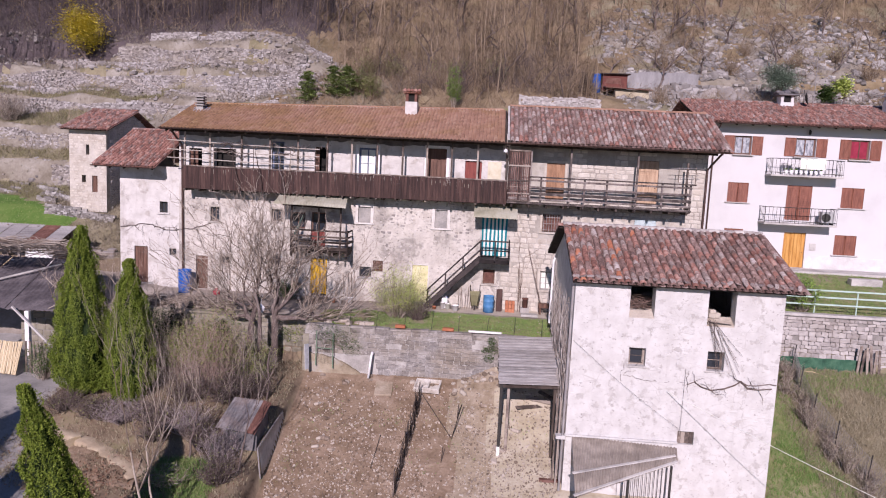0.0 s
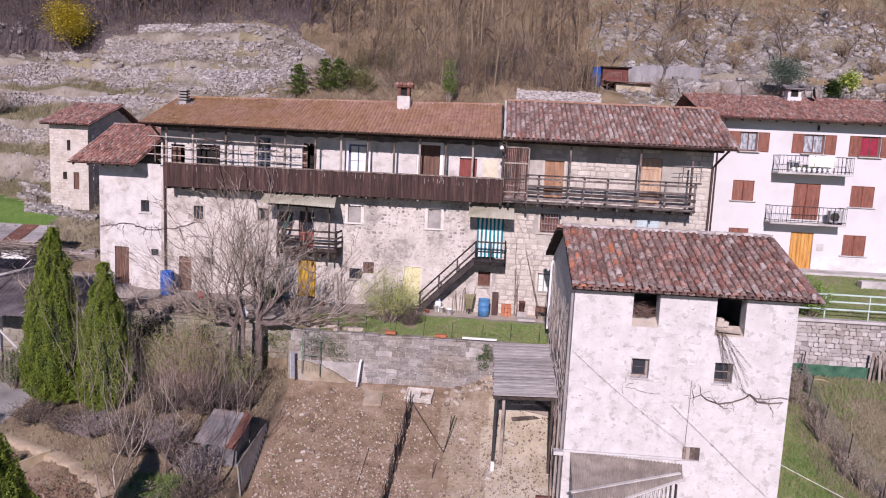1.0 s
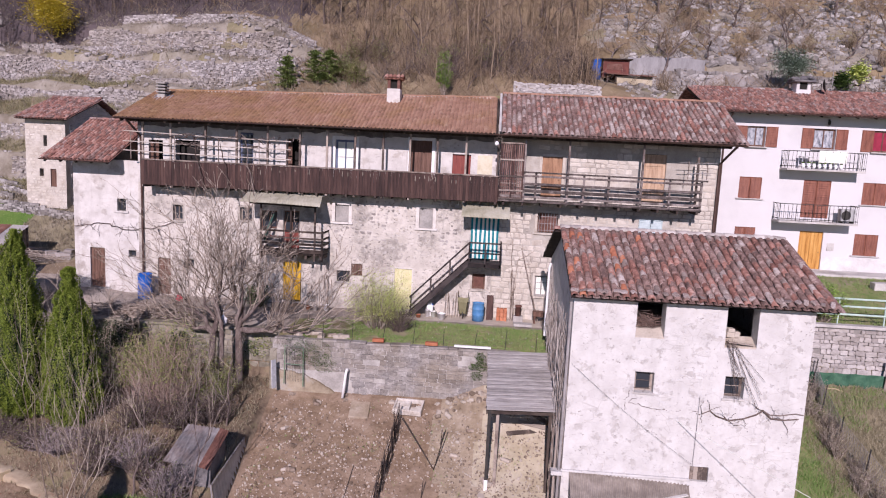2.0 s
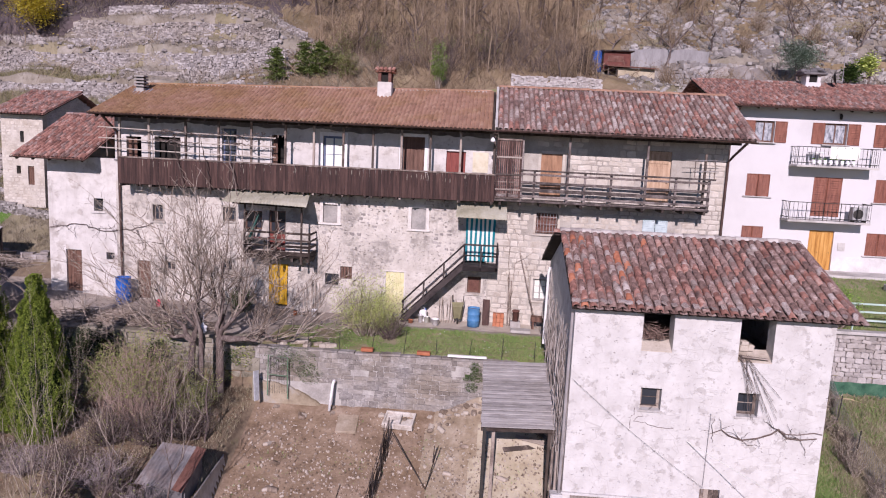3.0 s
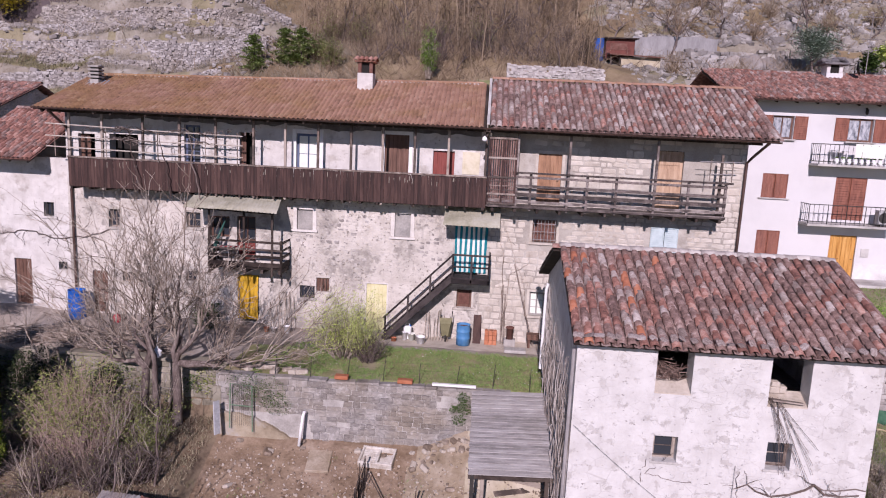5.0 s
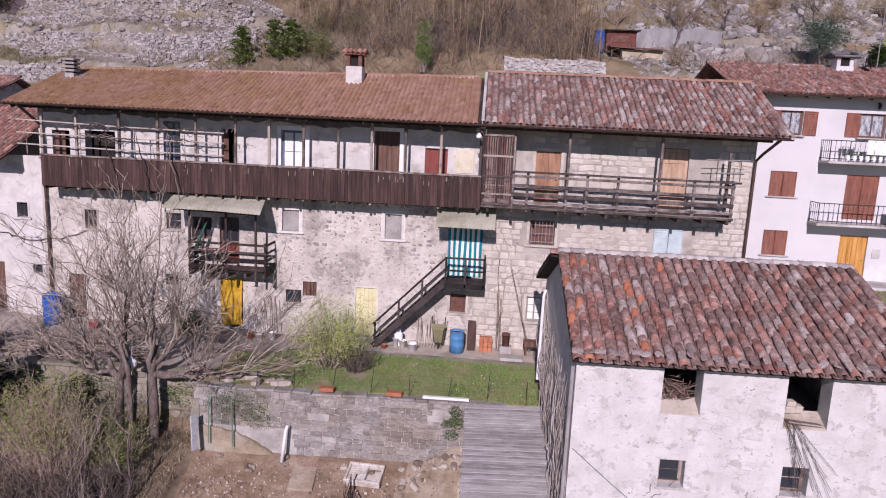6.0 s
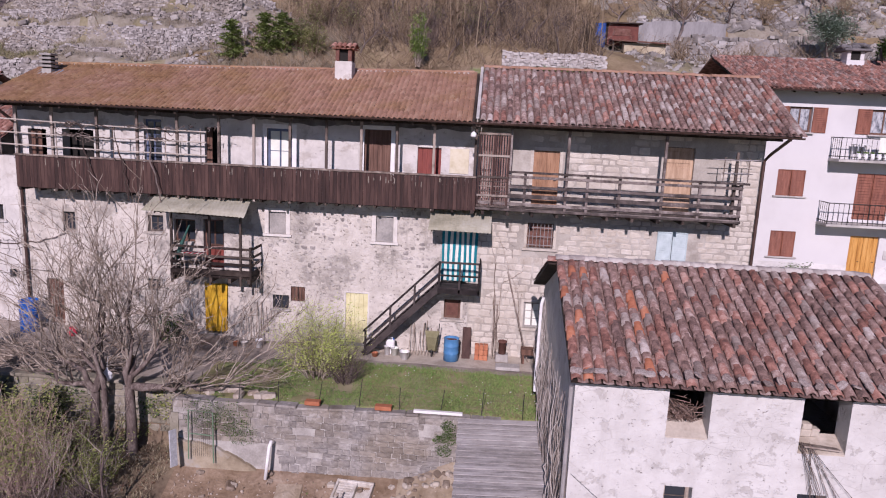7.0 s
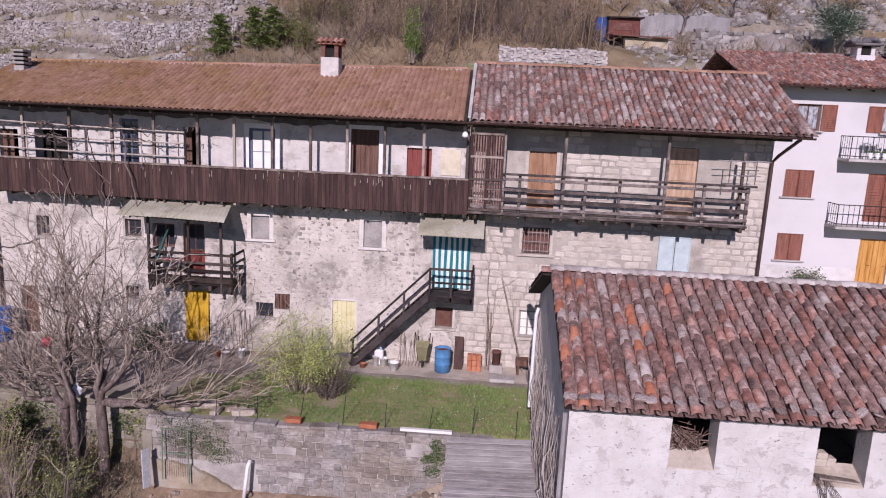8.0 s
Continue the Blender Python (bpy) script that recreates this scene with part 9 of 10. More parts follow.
def shrub(name, label, at, r, h, seed, stems, leaf_mat, leaves, size, wood=TWIG, sparse=0.0, loose=0.07):
    """Many thin stems fanning from the ground, with small leaves near their ends; few of them lower than sparse of its height."""
    rng = random.Random(seed)
    t = thing(name, label, "shrub", at)
    w, l = Geo(), Geo()
    tips = []
    for _ in range(stems):
        a, f = rng.uniform(0, 6.283), rng.random() ** 0.6
        b = Vector(at) + Vector((0.25 * r * math.cos(a) * f, 0.25 * r * math.sin(a) * f, -0.05))
        e = Vector(at) + Vector((r * f * math.cos(a), r * f * math.sin(a), h * rng.uniform(0.55, 1.0) * (1 - 0.3 * f * f)))
        pts = wander(b, e, 5, 0.12 * r, rng)
        w.tube(pts, [0.018, 0.015, 0.012, 0.01, 0.007, 0.004], 4, cap=False)
        for k in range(4):
            s = pts[rng.randint(2, 5)]
            e2 = s + Vector((rng.gauss(0, 0.3), rng.gauss(0, 0.3), rng.uniform(0.05, 0.5))) * r * 0.5
            w.tube([s, (s + e2) / 2 + Vector((rng.gauss(0, 0.04), rng.gauss(0, 0.04), 0)), e2], [0.008, 0.006, 0.003], 3, cap=False)
            tips += [e2, (s + e2) / 2]
        tips += pts[2:]
    tagged(part("stem_mass", w, wood, t), kind="stuff")
    if leaves:
        for _ in range(leaves):
            p = tips[rng.randrange(len(tips))] + Vector((rng.gauss(0, loose), rng.gauss(0, loose), rng.gauss(0, loose)))
            if p.z < at[2] + sparse * h and rng.random() < 0.85:
                continue
            tuft(l, p, size * rng.uniform(0.6, 1.3), rng)
        tagged(part("foliage", l, leaf_mat, t), kind="stuff")
    return t


shrub("flowering_shrub", "yellow-green leafing shrub on the lawn's edge", (-6.2, -3.6, -0.5), 1.75, 2.7, 3, 90, BUSHLEAF, 15000, 0.055, TWIG, 0.12, 0.14)
shrub("grey_shrub", "bare twiggy grey shrub beside the leafing one", (-5.1, -4.0, -0.5), 0.95, 1.3, 4, 80, OLIVELEAF, 500, 0.05, DARKTWIG)
shrub("garden_shrub", "tall shrub with reddish stems and sparse yellow leaves", (-14.2, -8.6, -3.4), 1.75, 3.9, 5, 230, OLIVELEAF, 12500, 0.065, STEM, 0.4, 0.12)
shrub("garden_shrub", "loose shrub with yellow-green young leaves", (-16.2, -7.6, -3.2), 1.6, 2.7, 6, 120, OLIVELEAF, 8000, 0.065, STEM, 0.25, 0.12)
shrub("garden_shrub", "loose shrub with yellow-green young leaves", (-12.6, -7.6, -3.2), 1.3, 1.9, 7, 70, OLIVELEAF, 3800, 0.07)
for i, (x, y, r, h) in enumerate(((-18.2, -11.3, 1.2, 0.8), (-16.9, -11.5, 1.3, 0.85), (-19.8, -11.1, 1.1, 0.8), (-15.4, -11.4, 1.4, 0.9), (-12.0, -9.2, 1.2, 1.3), (-13.9, -11.9, 1.2, 1.1), (-15.0, -12.3, 1.0, 1.0), (-11.5, -14.4, 1.0, 1.1), (-21.6, -6.8, 1.3, 1.5), (-11.9, -13.3, 0.9, 1.5), (-12.9, -12.6, 0.9, 1.3), (-14.8, -9.8, 1.4, 1.5), (-13.2, -9.6, 1.2, 1.3))):
    shrub("bramble", "tangled grey-brown leafless bramble", (x, y, ground_z(x, y)), r, h, 60 + i, 120, OLIVELEAF, 200, 0.06, MAUVETWIG if i % 4 == 1 else DARKTWIG)
shrub("evergreen_shrub", "rounded dark evergreen shrub by the cellar door", (-13.0, -1.0, -0.5), 0.85, 1.3, 81, 60, IVY, 2600, 0.075)
shrub("evergreen_shrub", "dark green shrub at the yard fence", (-22.2, -8.9, -3.4), 0.9, 1.9, 82, 60, IVY, 2400, 0.08)
shrub("grass_clump_shrub", "low green leafy clump in the garden", (-13.4, -14.7, ground_z(-13.4, -14.7)), 1.0, 0.6, 83, 60, GRASSBLADE, 1200, 0.07)
shrub("evergreen_shrub", "bright green shrub above the stone wall", (11.9, -2.0, 0.8), 1.2, 1.1, 84, 60, IVY, 2600, 0.09)
shrub("evergreen_shrub", "bushy bright green shrub above the stone wall", (15.0, -2.05, 0.85), 1.0, 1.75, 86, 90, FRESHIVY, 6500, 0.085)
shrub("evergreen_shrub", "low green shrub below the white house", (14.6, 5.6, 1.9), 0.9, 1.2, 85, 50, IVY, 1800, 0.09)
for i in range(15):
    y = -3.6 - 0.62 * i
    x = 13.55 + 0.35 * math.sin(i * 1.7) + max(0, -9 - y) * 0.2
    shrub("fence_bramble", "dry grey bramble grown through the wire fence", (x, y, ground_z(x, y)), 0.5 + 0.15 * math.sin(i * 2.3), 0.85 + 0.25 * math.sin(i * 1.3), 90 + i, 45, DRYBLADE, 120, 0.08)

# leafy columns, near-black to stand for tree shadows on the terrace wall
for i, (x, h) in enumerate(((-15.0, 2.2), (-17.3, 2.7), (-18.2, 2.5), (-19.7, 2.8))):
    shrub("columnar_evergreen", "narrow near-black leafy column standing for a shadow on the terrace wall", (x, -5.95, -2.8), 0.5, h, 400 + i, 70, SHADOWLEAF, 3400, 0.1)

# ivy and stems on walls
def wall_ivy(name, label, spots, seed, leaf_mat=IVY, y=-6.5, size=0.08):
    rng = random.Random(seed)
    g = Geo()
    for x, z, r, n in spots:
        for _ in range(n):
            a, f = rng.uniform(0, 6.283), rng.random() ** 0.6
            tuft(g, Vector((x + r * f * math.cos(a), y - abs(rng.gauss(0, 0.05)), z + r * 0.8 * f * math.sin(a))), size * rng.uniform(0.7, 1.3), rng)
    solo(name, g, leaf_mat, label, "ivy", kind="stuff")


wall_ivy("wall_ivy", "ivy hanging over the block wall by the gate", [(-8.5, -1.0, 0.8, 700), (-8.0, -1.5, 0.55, 420), (-9.3, -0.9, 0.7, 500)], 3, size=0.05)
wall_ivy("wall_ivy", "green tuft growing out of the block wall", [(-1.2, -0.75, 0.25, 260), (-1.15, -1.15, 0.3, 360), (-1.3, -1.6, 0.26, 240), (-1.5, -1.2, 0.2, 120)], 4, IVY, size=0.05)
wall_ivy("wall_ivy", "patches of ivy on the old terrace wall", [(x, -1.3 - 0.5 * (i % 3), 0.7, 260) for i, x in enumerate((-19.5, -18.0, -16.6, -15.2, -13.9, -12.4, -11.2))], 5, OLIVELEAF, -5.28)
wall_ivy("wall_ivy", "dark ivy on the old terrace wall", [(x, -1.0 - 0.4 * (i % 2), 0.5, 160) for i, x in enumerate((-19.0, -16.0, -14.6, -11.8))], 6, IVY, -5.28)
cr = Geo()
rc2 = random.Random(77)
for k in range(330):
    y = rc2.uniform(-11.95, -3.3)
    z0 = max(ground_z(1.5, y), -5.2) if rc2.random() < 0.6 else rc2.uniform(-3.0, 0.0)
    z1 = rc2.uniform(0.4, 2.5) if y < -5.0 else rc2.uniform(1.2, 3.4)
    if y > -6.3:
        z0 = max(z0, -0.4)
    r = rc2.uniform(0.009, 0.02)
    x = 1.86 - rc2.uniform(0.0, 0.09)
    cr.tube(wander((x, y, z0), (x, y + rc2.uniform(-0.7, 0.7), z1), 7, 0.13, rc2), [r, r, r * 0.9, r * 0.9, r * 0.8, r * 0.7, r * 0.5, r * 0.3], 4, cap=False)
solo("bare_creeper", cr, surface("pale_creeper_stem", [(0.24, 0.20, 0.175), (0.38, 0.335, 0.30), (0.52, 0.475, 0.44)], scale=3.0, fine=15, rough=0.95, bump=0.3, jitter=0.5), "dense leafless creeper stems on the barn's side wall", "creeper", kind="stuff")

# ---- grass, pebbles and dead leaves ----
def blades(name, label, area, n, h, mat, seed, keep=None):
    rng, g = random.Random(seed), Geo()
    x0, x1, y0, y1 = area
    while n > 0:
        x, y = rng.uniform(x0, x1), rng.uniform(y0, y1)
        n -= 1
        if noise.noise(Vector((x * 0.7, y * 0.7, 2.0))) < rng.uniform(-0.9, 0.4) or (keep and not keep(x, y)):
            continue
        z = ground_z(x, y)
        for _ in range(3):
            a, l = rng.uniform(0, 6.283), h * rng.uniform(0.5, 1.3)
            e = Vector((rng.gauss(0, 0.45), rng.gauss(0, 0.45), 1)) * l
            w = Vector((math.cos(a), math.sin(a), 0)) * 0.012
            p = Vector((x + rng.gauss(0, 0.05), y + rng.gauss(0, 0.05), z - 0.01))
            g.add([p - w, p + w, p + e], [(0, 1, 2)])
    solo(name, g, mat, label, "grass", kind="stuff")


blades("grass", "short green and straw-coloured lawn grass", (-9.8, 1.7, -6.1, -1.9), 13000, 0.08, GRASSBLADE, 1, lambda x, y: noise.noise(Vector((x * 0.9, y * 0.9, 3.0))) + 0.12 * (x + 5) > -0.35)
blades("dry_grass", "long straw-coloured winter grass on the slope", (12.4, 24, -14, -3.3), 24000, 0.2, DRYBLADE, 2)
blades("grass", "green grass tufts on the slope beside the barn", (10.0, 19, -14, -3.4), 22000, 0.16, GRASSBLADE, 3, lambda x, y: x < 13.2 + max(0, -9 - y) * 0.2 or y > -5.5 + 1.5 * noise.noise(Vector((x * 0.5, y * 0.5, 1.0))))
blades("grass", "green and dry grass in the white house's yard", (10.6, 27, -2.5, 5.6), 15000, 0.11, GRASSBLADE, 4)
blades("dry_grass", "dry grass in the overgrown garden", (-21, -10.5, -15.5, -5.4), 9000, 0.16, DRYBLADE, 5)
lit, rl = Geo(), random.Random(33)
for _ in range(6000):
    x, y = rl.uniform(-21, -10.6), rl.uniform(-15.6, -5.5)
    p = Vector((x, y, ground_z(x, y) + rl.uniform(0.01, 0.06)))
    tuft(lit, p, rl.uniform(0.04, 0.1), rl)
solo("leaf_litter", lit, bpy.data.materials["dead_brown_leaves"], "dead brown leaves strewn over the garden", "leaves", kind="stuff")
blades("grass", "patch of fresh green weeds beside the hutch", (-14.2, -11.6, -16.0, -13.3), 5200, 0.2, GRASSBLADE, 16)
blades("grass", "tufts of green weeds on the garden plot", (-10, 1.5, -13, -6.6), 900, 0.09, GRASSBLADE, 6, lambda x, y: noise.noise(Vector((x * 0.5, y * 0.5, 7.0))) > 0.1)
blades("dry_grass", "rank dry grass behind the annex", (-34, -23.6, 2.4, 12), 9000, 0.3, HILLBLADE, 21, lambda x, y: x > -30.4 or y > field_edge(x) or y < 3.4)
blades("grass", "green grass on the strip of field", (-48, -30.6, 3.8, 14), 8000, 0.1, GRASSBLADE, 22, lambda x, y: y < field_edge(x))
blades("dry_grass", "dry grass on the stony hillside", (-60, -17, 10.2, 33), 24000, 0.35, HILLBLADE, 7)
blades("dry_grass", "olive-brown grass on the flats of the terraces", (-50, -30.5, 9.5, 22.5), 26000, 0.26, FLATBLADE, 31, lambda x, y: terrace_flat(x, y) and y > field_edge(x))
blades("grass", "green grass at the foot of the wall behind the roofs", (0.0, 8.8, 14.4, 16.9), 3200, 0.25, GRASSBLADE, 33)
blades("dry_grass", "dry brown grass round the small conifers", (-22, -9, 14, 25), 7000, 0.4, HILLBLADE, 9)
blades("dry_grass", "dry grass between the rocks", (9, 48, 17, 42), 11000, 0.35, HILLBLADE, 8)

dz = random.Random(12)
daisy = Geo()
for _ in range(150):
    x, y = dz.uniform(-8, 1.7), dz.uniform(-6.0, -2.0)
    if noise.noise(Vector((x * 0.6, y * 0.6, 4.4))) < dz.uniform(-0.4, 0.4):
        continue
    s, z = dz.uniform(0.012, 0.022), ground_z(x, y) + 0.09
    daisy.add([(x + s * math.cos(a), y + s * math.sin(a), z + 0.3 * s * math.sin(a)) for a in (0, 1.05, 2.1, 3.14, 4.19, 5.24)], [(0, 1, 2, 3, 4, 5)])
solo("daisies", daisy, WHITEPAINT, "tiny white daisies scattered over the lawn", "flowers", kind="stuff")

pr = random.Random(9)
peb, pale = Geo(), Geo()
for _ in range(15000):
    x, y = pr.uniform(-10.1, 1.8), -6.6 - 9.0 * pr.random() ** 0.7
    if noise.noise(Vector((x * 0.5, y * 0.5, 4.0))) < pr.uniform(-0.9, 0.5):
        continue
    s = min(0.11, 0.012 + abs(pr.gauss(0, 0.02)))
    (pale if x > -2.6 + 1.5 * noise.noise(Vector((x * 0.3, y * 0.3, 9.0))) else peb).obox(Matrix.Translation((x, y, ground_z(x, y) + s * 0.25)) @ pose(0, 0, 0, pr.uniform(0, 360), pr.uniform(0, 360), pr.uniform(0, 360)), s, s * pr.uniform(0.5, 0.9), s * pr.uniform(0.4, 0.8), s * 0.35 if s > 0.045 else 0)
solo("pebbles", peb, surface("soil_pebble", [(0.14, 0.10, 0.07), (0.27, 0.21, 0.165), (0.44, 0.38, 0.325)], 2.0, 12, jitter=0.6, bump=0.4), "stones and clods scattered over bare soil", "pebbles", kind="stuff")
solo("pebbles", pale, surface("pale_pebble", [(0.16, 0.122, 0.092), (0.27, 0.222, 0.18), (0.42, 0.37, 0.315)], 2.0, 12, jitter=0.5, bump=0.4), "pale stones strewn over the stony end of the plot", "pebbles", kind="stuff")
for i in range(12):
    x, y, s = pr.choice((pr.uniform(-10, -7.5), pr.uniform(-3, 0.5))), -6.9 - 4.5 * pr.random(), pr.uniform(0.14, 0.3)
    g = Geo()
    g.obox(Matrix.Translation((x, y, ground_z(x, y) + s * 0.15)) @ pose(0, 0, 0, 20, pr.uniform(-15, 15), pr.uniform(0, 360)), s, s * 0.75, s * 0.4, s * 0.22)
    solo("field_stone", g, bpy.data.materials["soil_pebble"], "rough stone lying on the garden soil", "stone", group="field stones")
for i in range(55):
    x, y, s = pr.uniform(-3.0, 1.4) if i < 48 else pr.uniform(-9.5, -3.2), -6.5 - abs(pr.gauss(0, 0.55)), pr.uniform(0.07, 0.2)
    g = Geo()
    g.obox(Matrix.Translation((x, y, ground_z(x, y) + s * 0.2)) @ pose(0, 0, 0, pr.uniform(-30, 30), pr.uniform(-30, 30), pr.uniform(0, 360)), s, s * 0.75, s * 0.5, s * 0.25)
    solo("field_stone", g, bpy.data.materials["pale_pebble"], "rough stone fallen at the foot of the block wall", "stone", group="field stones")

# ---- the hillside: stone terraces, crags and woods ----
hr = random.Random(19)


def loose_wall(name, label, run, height, size, seed, mat=ROCK, gap=-0.42, uneven=0.6):
    """A tumbledown dry-stone wall along a run of (x, y) points, on the ground."""
    rng, g = random.Random(seed), Geo()
    for (xa, ya), (xb, yb) in zip(run, run[1:]):
        L = math.hypot(xb - xa, yb - ya)
        z = 0.0
        while z < height:
            h = rng.uniform(0.6, 1.2) * size * 0.75
            s = 0.0
            while s < L:
                w = rng.uniform(0.6, 1.7) * size
                t = min(1.0, (s + w / 2) / L)
                x, y = xa + (xb - xa) * t, ya + (yb - ya) * t
                keep = noise.noise(Vector((x * 0.35, z * 0.8, seed)))
                if keep > gap and rng.random() > 0.02 and y < treeline(x) and z < height * (0.75 + uneven * noise.noise(Vector((x * 0.2, 0, seed)))):
                    b = ground_z(x, y - 0.5, False) - 0.1
                    g.obox(Matrix.Translation((x, y + z * 0.18 + rng.uniform(-0.06, 0.06), b + z + h / 2 + rng.uniform(-0.025, 0.025))) @ pose(0, 0, 0, rng.uniform(-8, 8), rng.uniform(-6, 6), rng.uniform(-12, 12)), w * rng.uniform(0.44, 0.54), size * 0.5, h * rng.uniform(0.44, 0.56))
                    g.v[-8:] = [tuple(c + rng.uniform(-0.16, 0.16) * h for c in p) for p in g.v[-8:]]
                s += w
            z += h
    solo(name, g, mat, label, "wall", kind="stuff")


def run_at(yb, x0, x1, step=2.0, wav=1.0):
    out, x = [], x0
    while x <= x1:
        out.append((x, yb - 2.2 * noise.noise(Vector((x * 0.06, 3.1, 0.0))) * wav))
        x += step
    return out


for i, (yb, x0, x1, h) in enumerate(((13.2, -37, -24, 2.0), (15.5, -62, -23, 2.0), (19.0, -62, -20, 1.6), (22.6, -62, -18, 2.1), (24.6, -50, -17, 1.0), (27.0, -62, -19, 2.2), (28.8, -38, -17, 1.3), (20.8, -50, -19, 0.8))):
    loose_wall("terrace_wall", "tumbledown pale dry-stone terrace wall on the hillside", run_at(yb, x0, x1), h, 0.175, 100 + i, ROCK, -0.55, 0.3)
loose_wall("terrace_wall", "pale dry-stone wall behind the tiled roofs", [(0.1, 17.0), (3, 17.0), (6.5, 17.0)], 1.8, 0.17, 127, WALLSTONE, -0.75, 0.15)
loose_wall("terrace_wall", "pale dry-stone wall below the hillside hut", [(11.5, 27.6), (16, 28.2), (22, 28.0), (30, 28.4), (40, 29)], 2.0, 0.42, 121, GREYROCK)
for i, (off, h) in enumerate(((0.5, 0.5), (1.5, 0.6), (2.6, 0.5))):
    loose_wall("terrace_wall", "broken grey rubble bank along the green field", [(x, field_edge(x) + off) for x in (-47, -43, -39, -35, -32.2, -30.4)], h, 0.2, 122 + 10 * i, GREYROCK, -0.12)
loose_wall("terrace_wall", "grey rubble bank beside the annex", [(-36, 3.2), (-30, 3.0), (-25.5, 2.6)], 1.0, 0.4, 123)
loose_wall("terrace_wall", "grey rubble heaped at the foot of the stone outbuilding", [(-33.0, 7.1), (-30.0, 6.8), (-27.6, 6.4)], 1.1, 0.2, 141, GREYROCK, -0.5)
scree, rubble = Geo(), Geo()
for _ in range(10500):
    left = hr.random() < 0.3
    x = hr.uniform(-62, -16) if left else hr.uniform(9, 55)
    y = hr.uniform(13, 30) if left else hr.uniform(19, 44)
    if noise.noise(Vector((x * 0.16, y * 0.3, 6.0))) < hr.uniform(-0.5, 0.35) or (-52 < x < -31 and y < 22.5 and terrace_flat(x, y)):
        continue
    s = min(0.6, 0.07 + abs(hr.gauss(0, 0.13)))
    (scree if left else rubble).obox(Matrix.Translation((x, y, ground_z(x, y) + s * 0.1)) @ pose(0, 0, 0, hr.uniform(-30, 30), hr.uniform(-30, 30), hr.uniform(0, 360)), s, s * hr.uniform(0.5, 0.9), s * hr.uniform(0.35, 0.6), s * 0.15 if s > 0.2 else 0)
solo("scree", scree, ROCK, "pale limestone rubble strewn over the terraces", "rocks", kind="stuff")
solo("scree", rubble, GREYROCK, "grey limestone rubble strewn over the hillside", "rocks", kind="stuff")
for _ in range(230):
    x = hr.uniform(13, 50)
    y = 28.2 + hr.random() ** 1.3 * 9 + 2.0 * noise.noise(Vector((x * 0.12, 0, 3)))
    s = hr.uniform(0.2, 0.62)
    g = Geo()
    g.obox(Matrix.Translation((x, y, ground_z(x, y) - s * 0.15)) @ pose(0, 0, 0, -35 + hr.uniform(-18, 18), hr.uniform(-22, 22), hr.uniform(-25, 25)), s, s * hr.uniform(0.3, 0.6), s * hr.uniform(0.5, 0.9), s * 0.2)
    g.v = [tuple(c + hr.uniform(-0.14, 0.14) * s for c in p) for p in g.v]
    solo("rock", g, GREYROCK, "broken pale grey limestone rock on the hillside", "rock", group="hillside rocks")

g = Geo()
rg = random.Random(31)
xs = [10.3 + 0.52 * i for i in range(14)]
for i, x in enumerate(xs):
    top = 17.3 + 0.25 * noise.noise(Vector((x * 0.5, 2, 0)))
    for yy, z in ((28.15, 14.6), (28.3, top), (29.3, top + 0.1)):
        g.v.append((x, yy + 0.15 * noise.noise(Vector((x * 0.7, z, 0))), z))
g.f = [(3 * i + k, 3 * i + 3 + k, 3 * i + 4 + k, 3 * i + 1 + k) for i in range(len(xs) - 1) for k in range(2)]
g.mi = [0] * len(g.f)
solo("hillside_wall", g, GREYRENDER, "smooth stained grey retaining wall behind the hut", "wall", smooth=True)
for x, z, s in ((17.6, 15.2, 0.9), (19.2, 15.3, 1.0), (20.9, 15.2, 0.9), (22.3, 15.3, 0.8), (16.4, 15.0, 0.6), (24.0, 15.4, 1.0)):
    g = Geo()
    g.obox(Matrix.Translation((x, 26.6, z - 0.3)) @ pose(0, 0, 0, -20 + rg.uniform(-10, 10), rg.uniform(-25, 25), rg.uniform(-20, 20)), s, s * 0.6, s * 0.8, s * 0.28)
    g.v = [tuple(c + rg.uniform(-0.12, 0.12) * s for c in p) for p in g.v]
    solo("boulder", g, ROCK, "large pale grey boulder above the red roof", "rock", group="pale boulders")

# a few leafless trees, built once and then repeated over the slope
WOOD_KINDS = []
for i in range(7):
    WOOD_KINDS.append(bare_tree("woodland_tree", "leafless brown woodland tree on the slope", (-300, 60 + 12 * i, 110), hr.uniform(8.5, 11.5), hr.uniform(0.09, 0.14), 200 + i, 4, (3, 4), (hr.uniform(-0.1, 0.1), 0), 0.68, 1, 0.36, 0.24, "woodland trees", 0.42, (BARK, WOODTWIG)))
spots = []
tries = 0
while len(spots) < 165 and tries < 20000:
    tries += 1
    x, y = hr.uniform(-70, 62), 15 + 45 * hr.random() ** 1.25
    n = noise.noise(Vector((x * 0.05, y * 0.05, 8.0)))
    if x < -15 and y < 31 + 3 * n:
        continue
    if x > 7 and y < 37 + 4 * n and hr.random() > 0.03:
        continue
    if x > 7 and y < 55 and hr.random() > 0.45:
        continue
    if y < 17 or abs(x) > 0.95 * (y + 40) or (x < -10.5 and y < 23) or (x > -1.5 and y < 17.6):
        continue
    if any((x - a) ** 2 + (y - b) ** 2 < (0.8 if y < 32 else 2.0) for a, b in spots):
        continue
    spots.append((x, y))
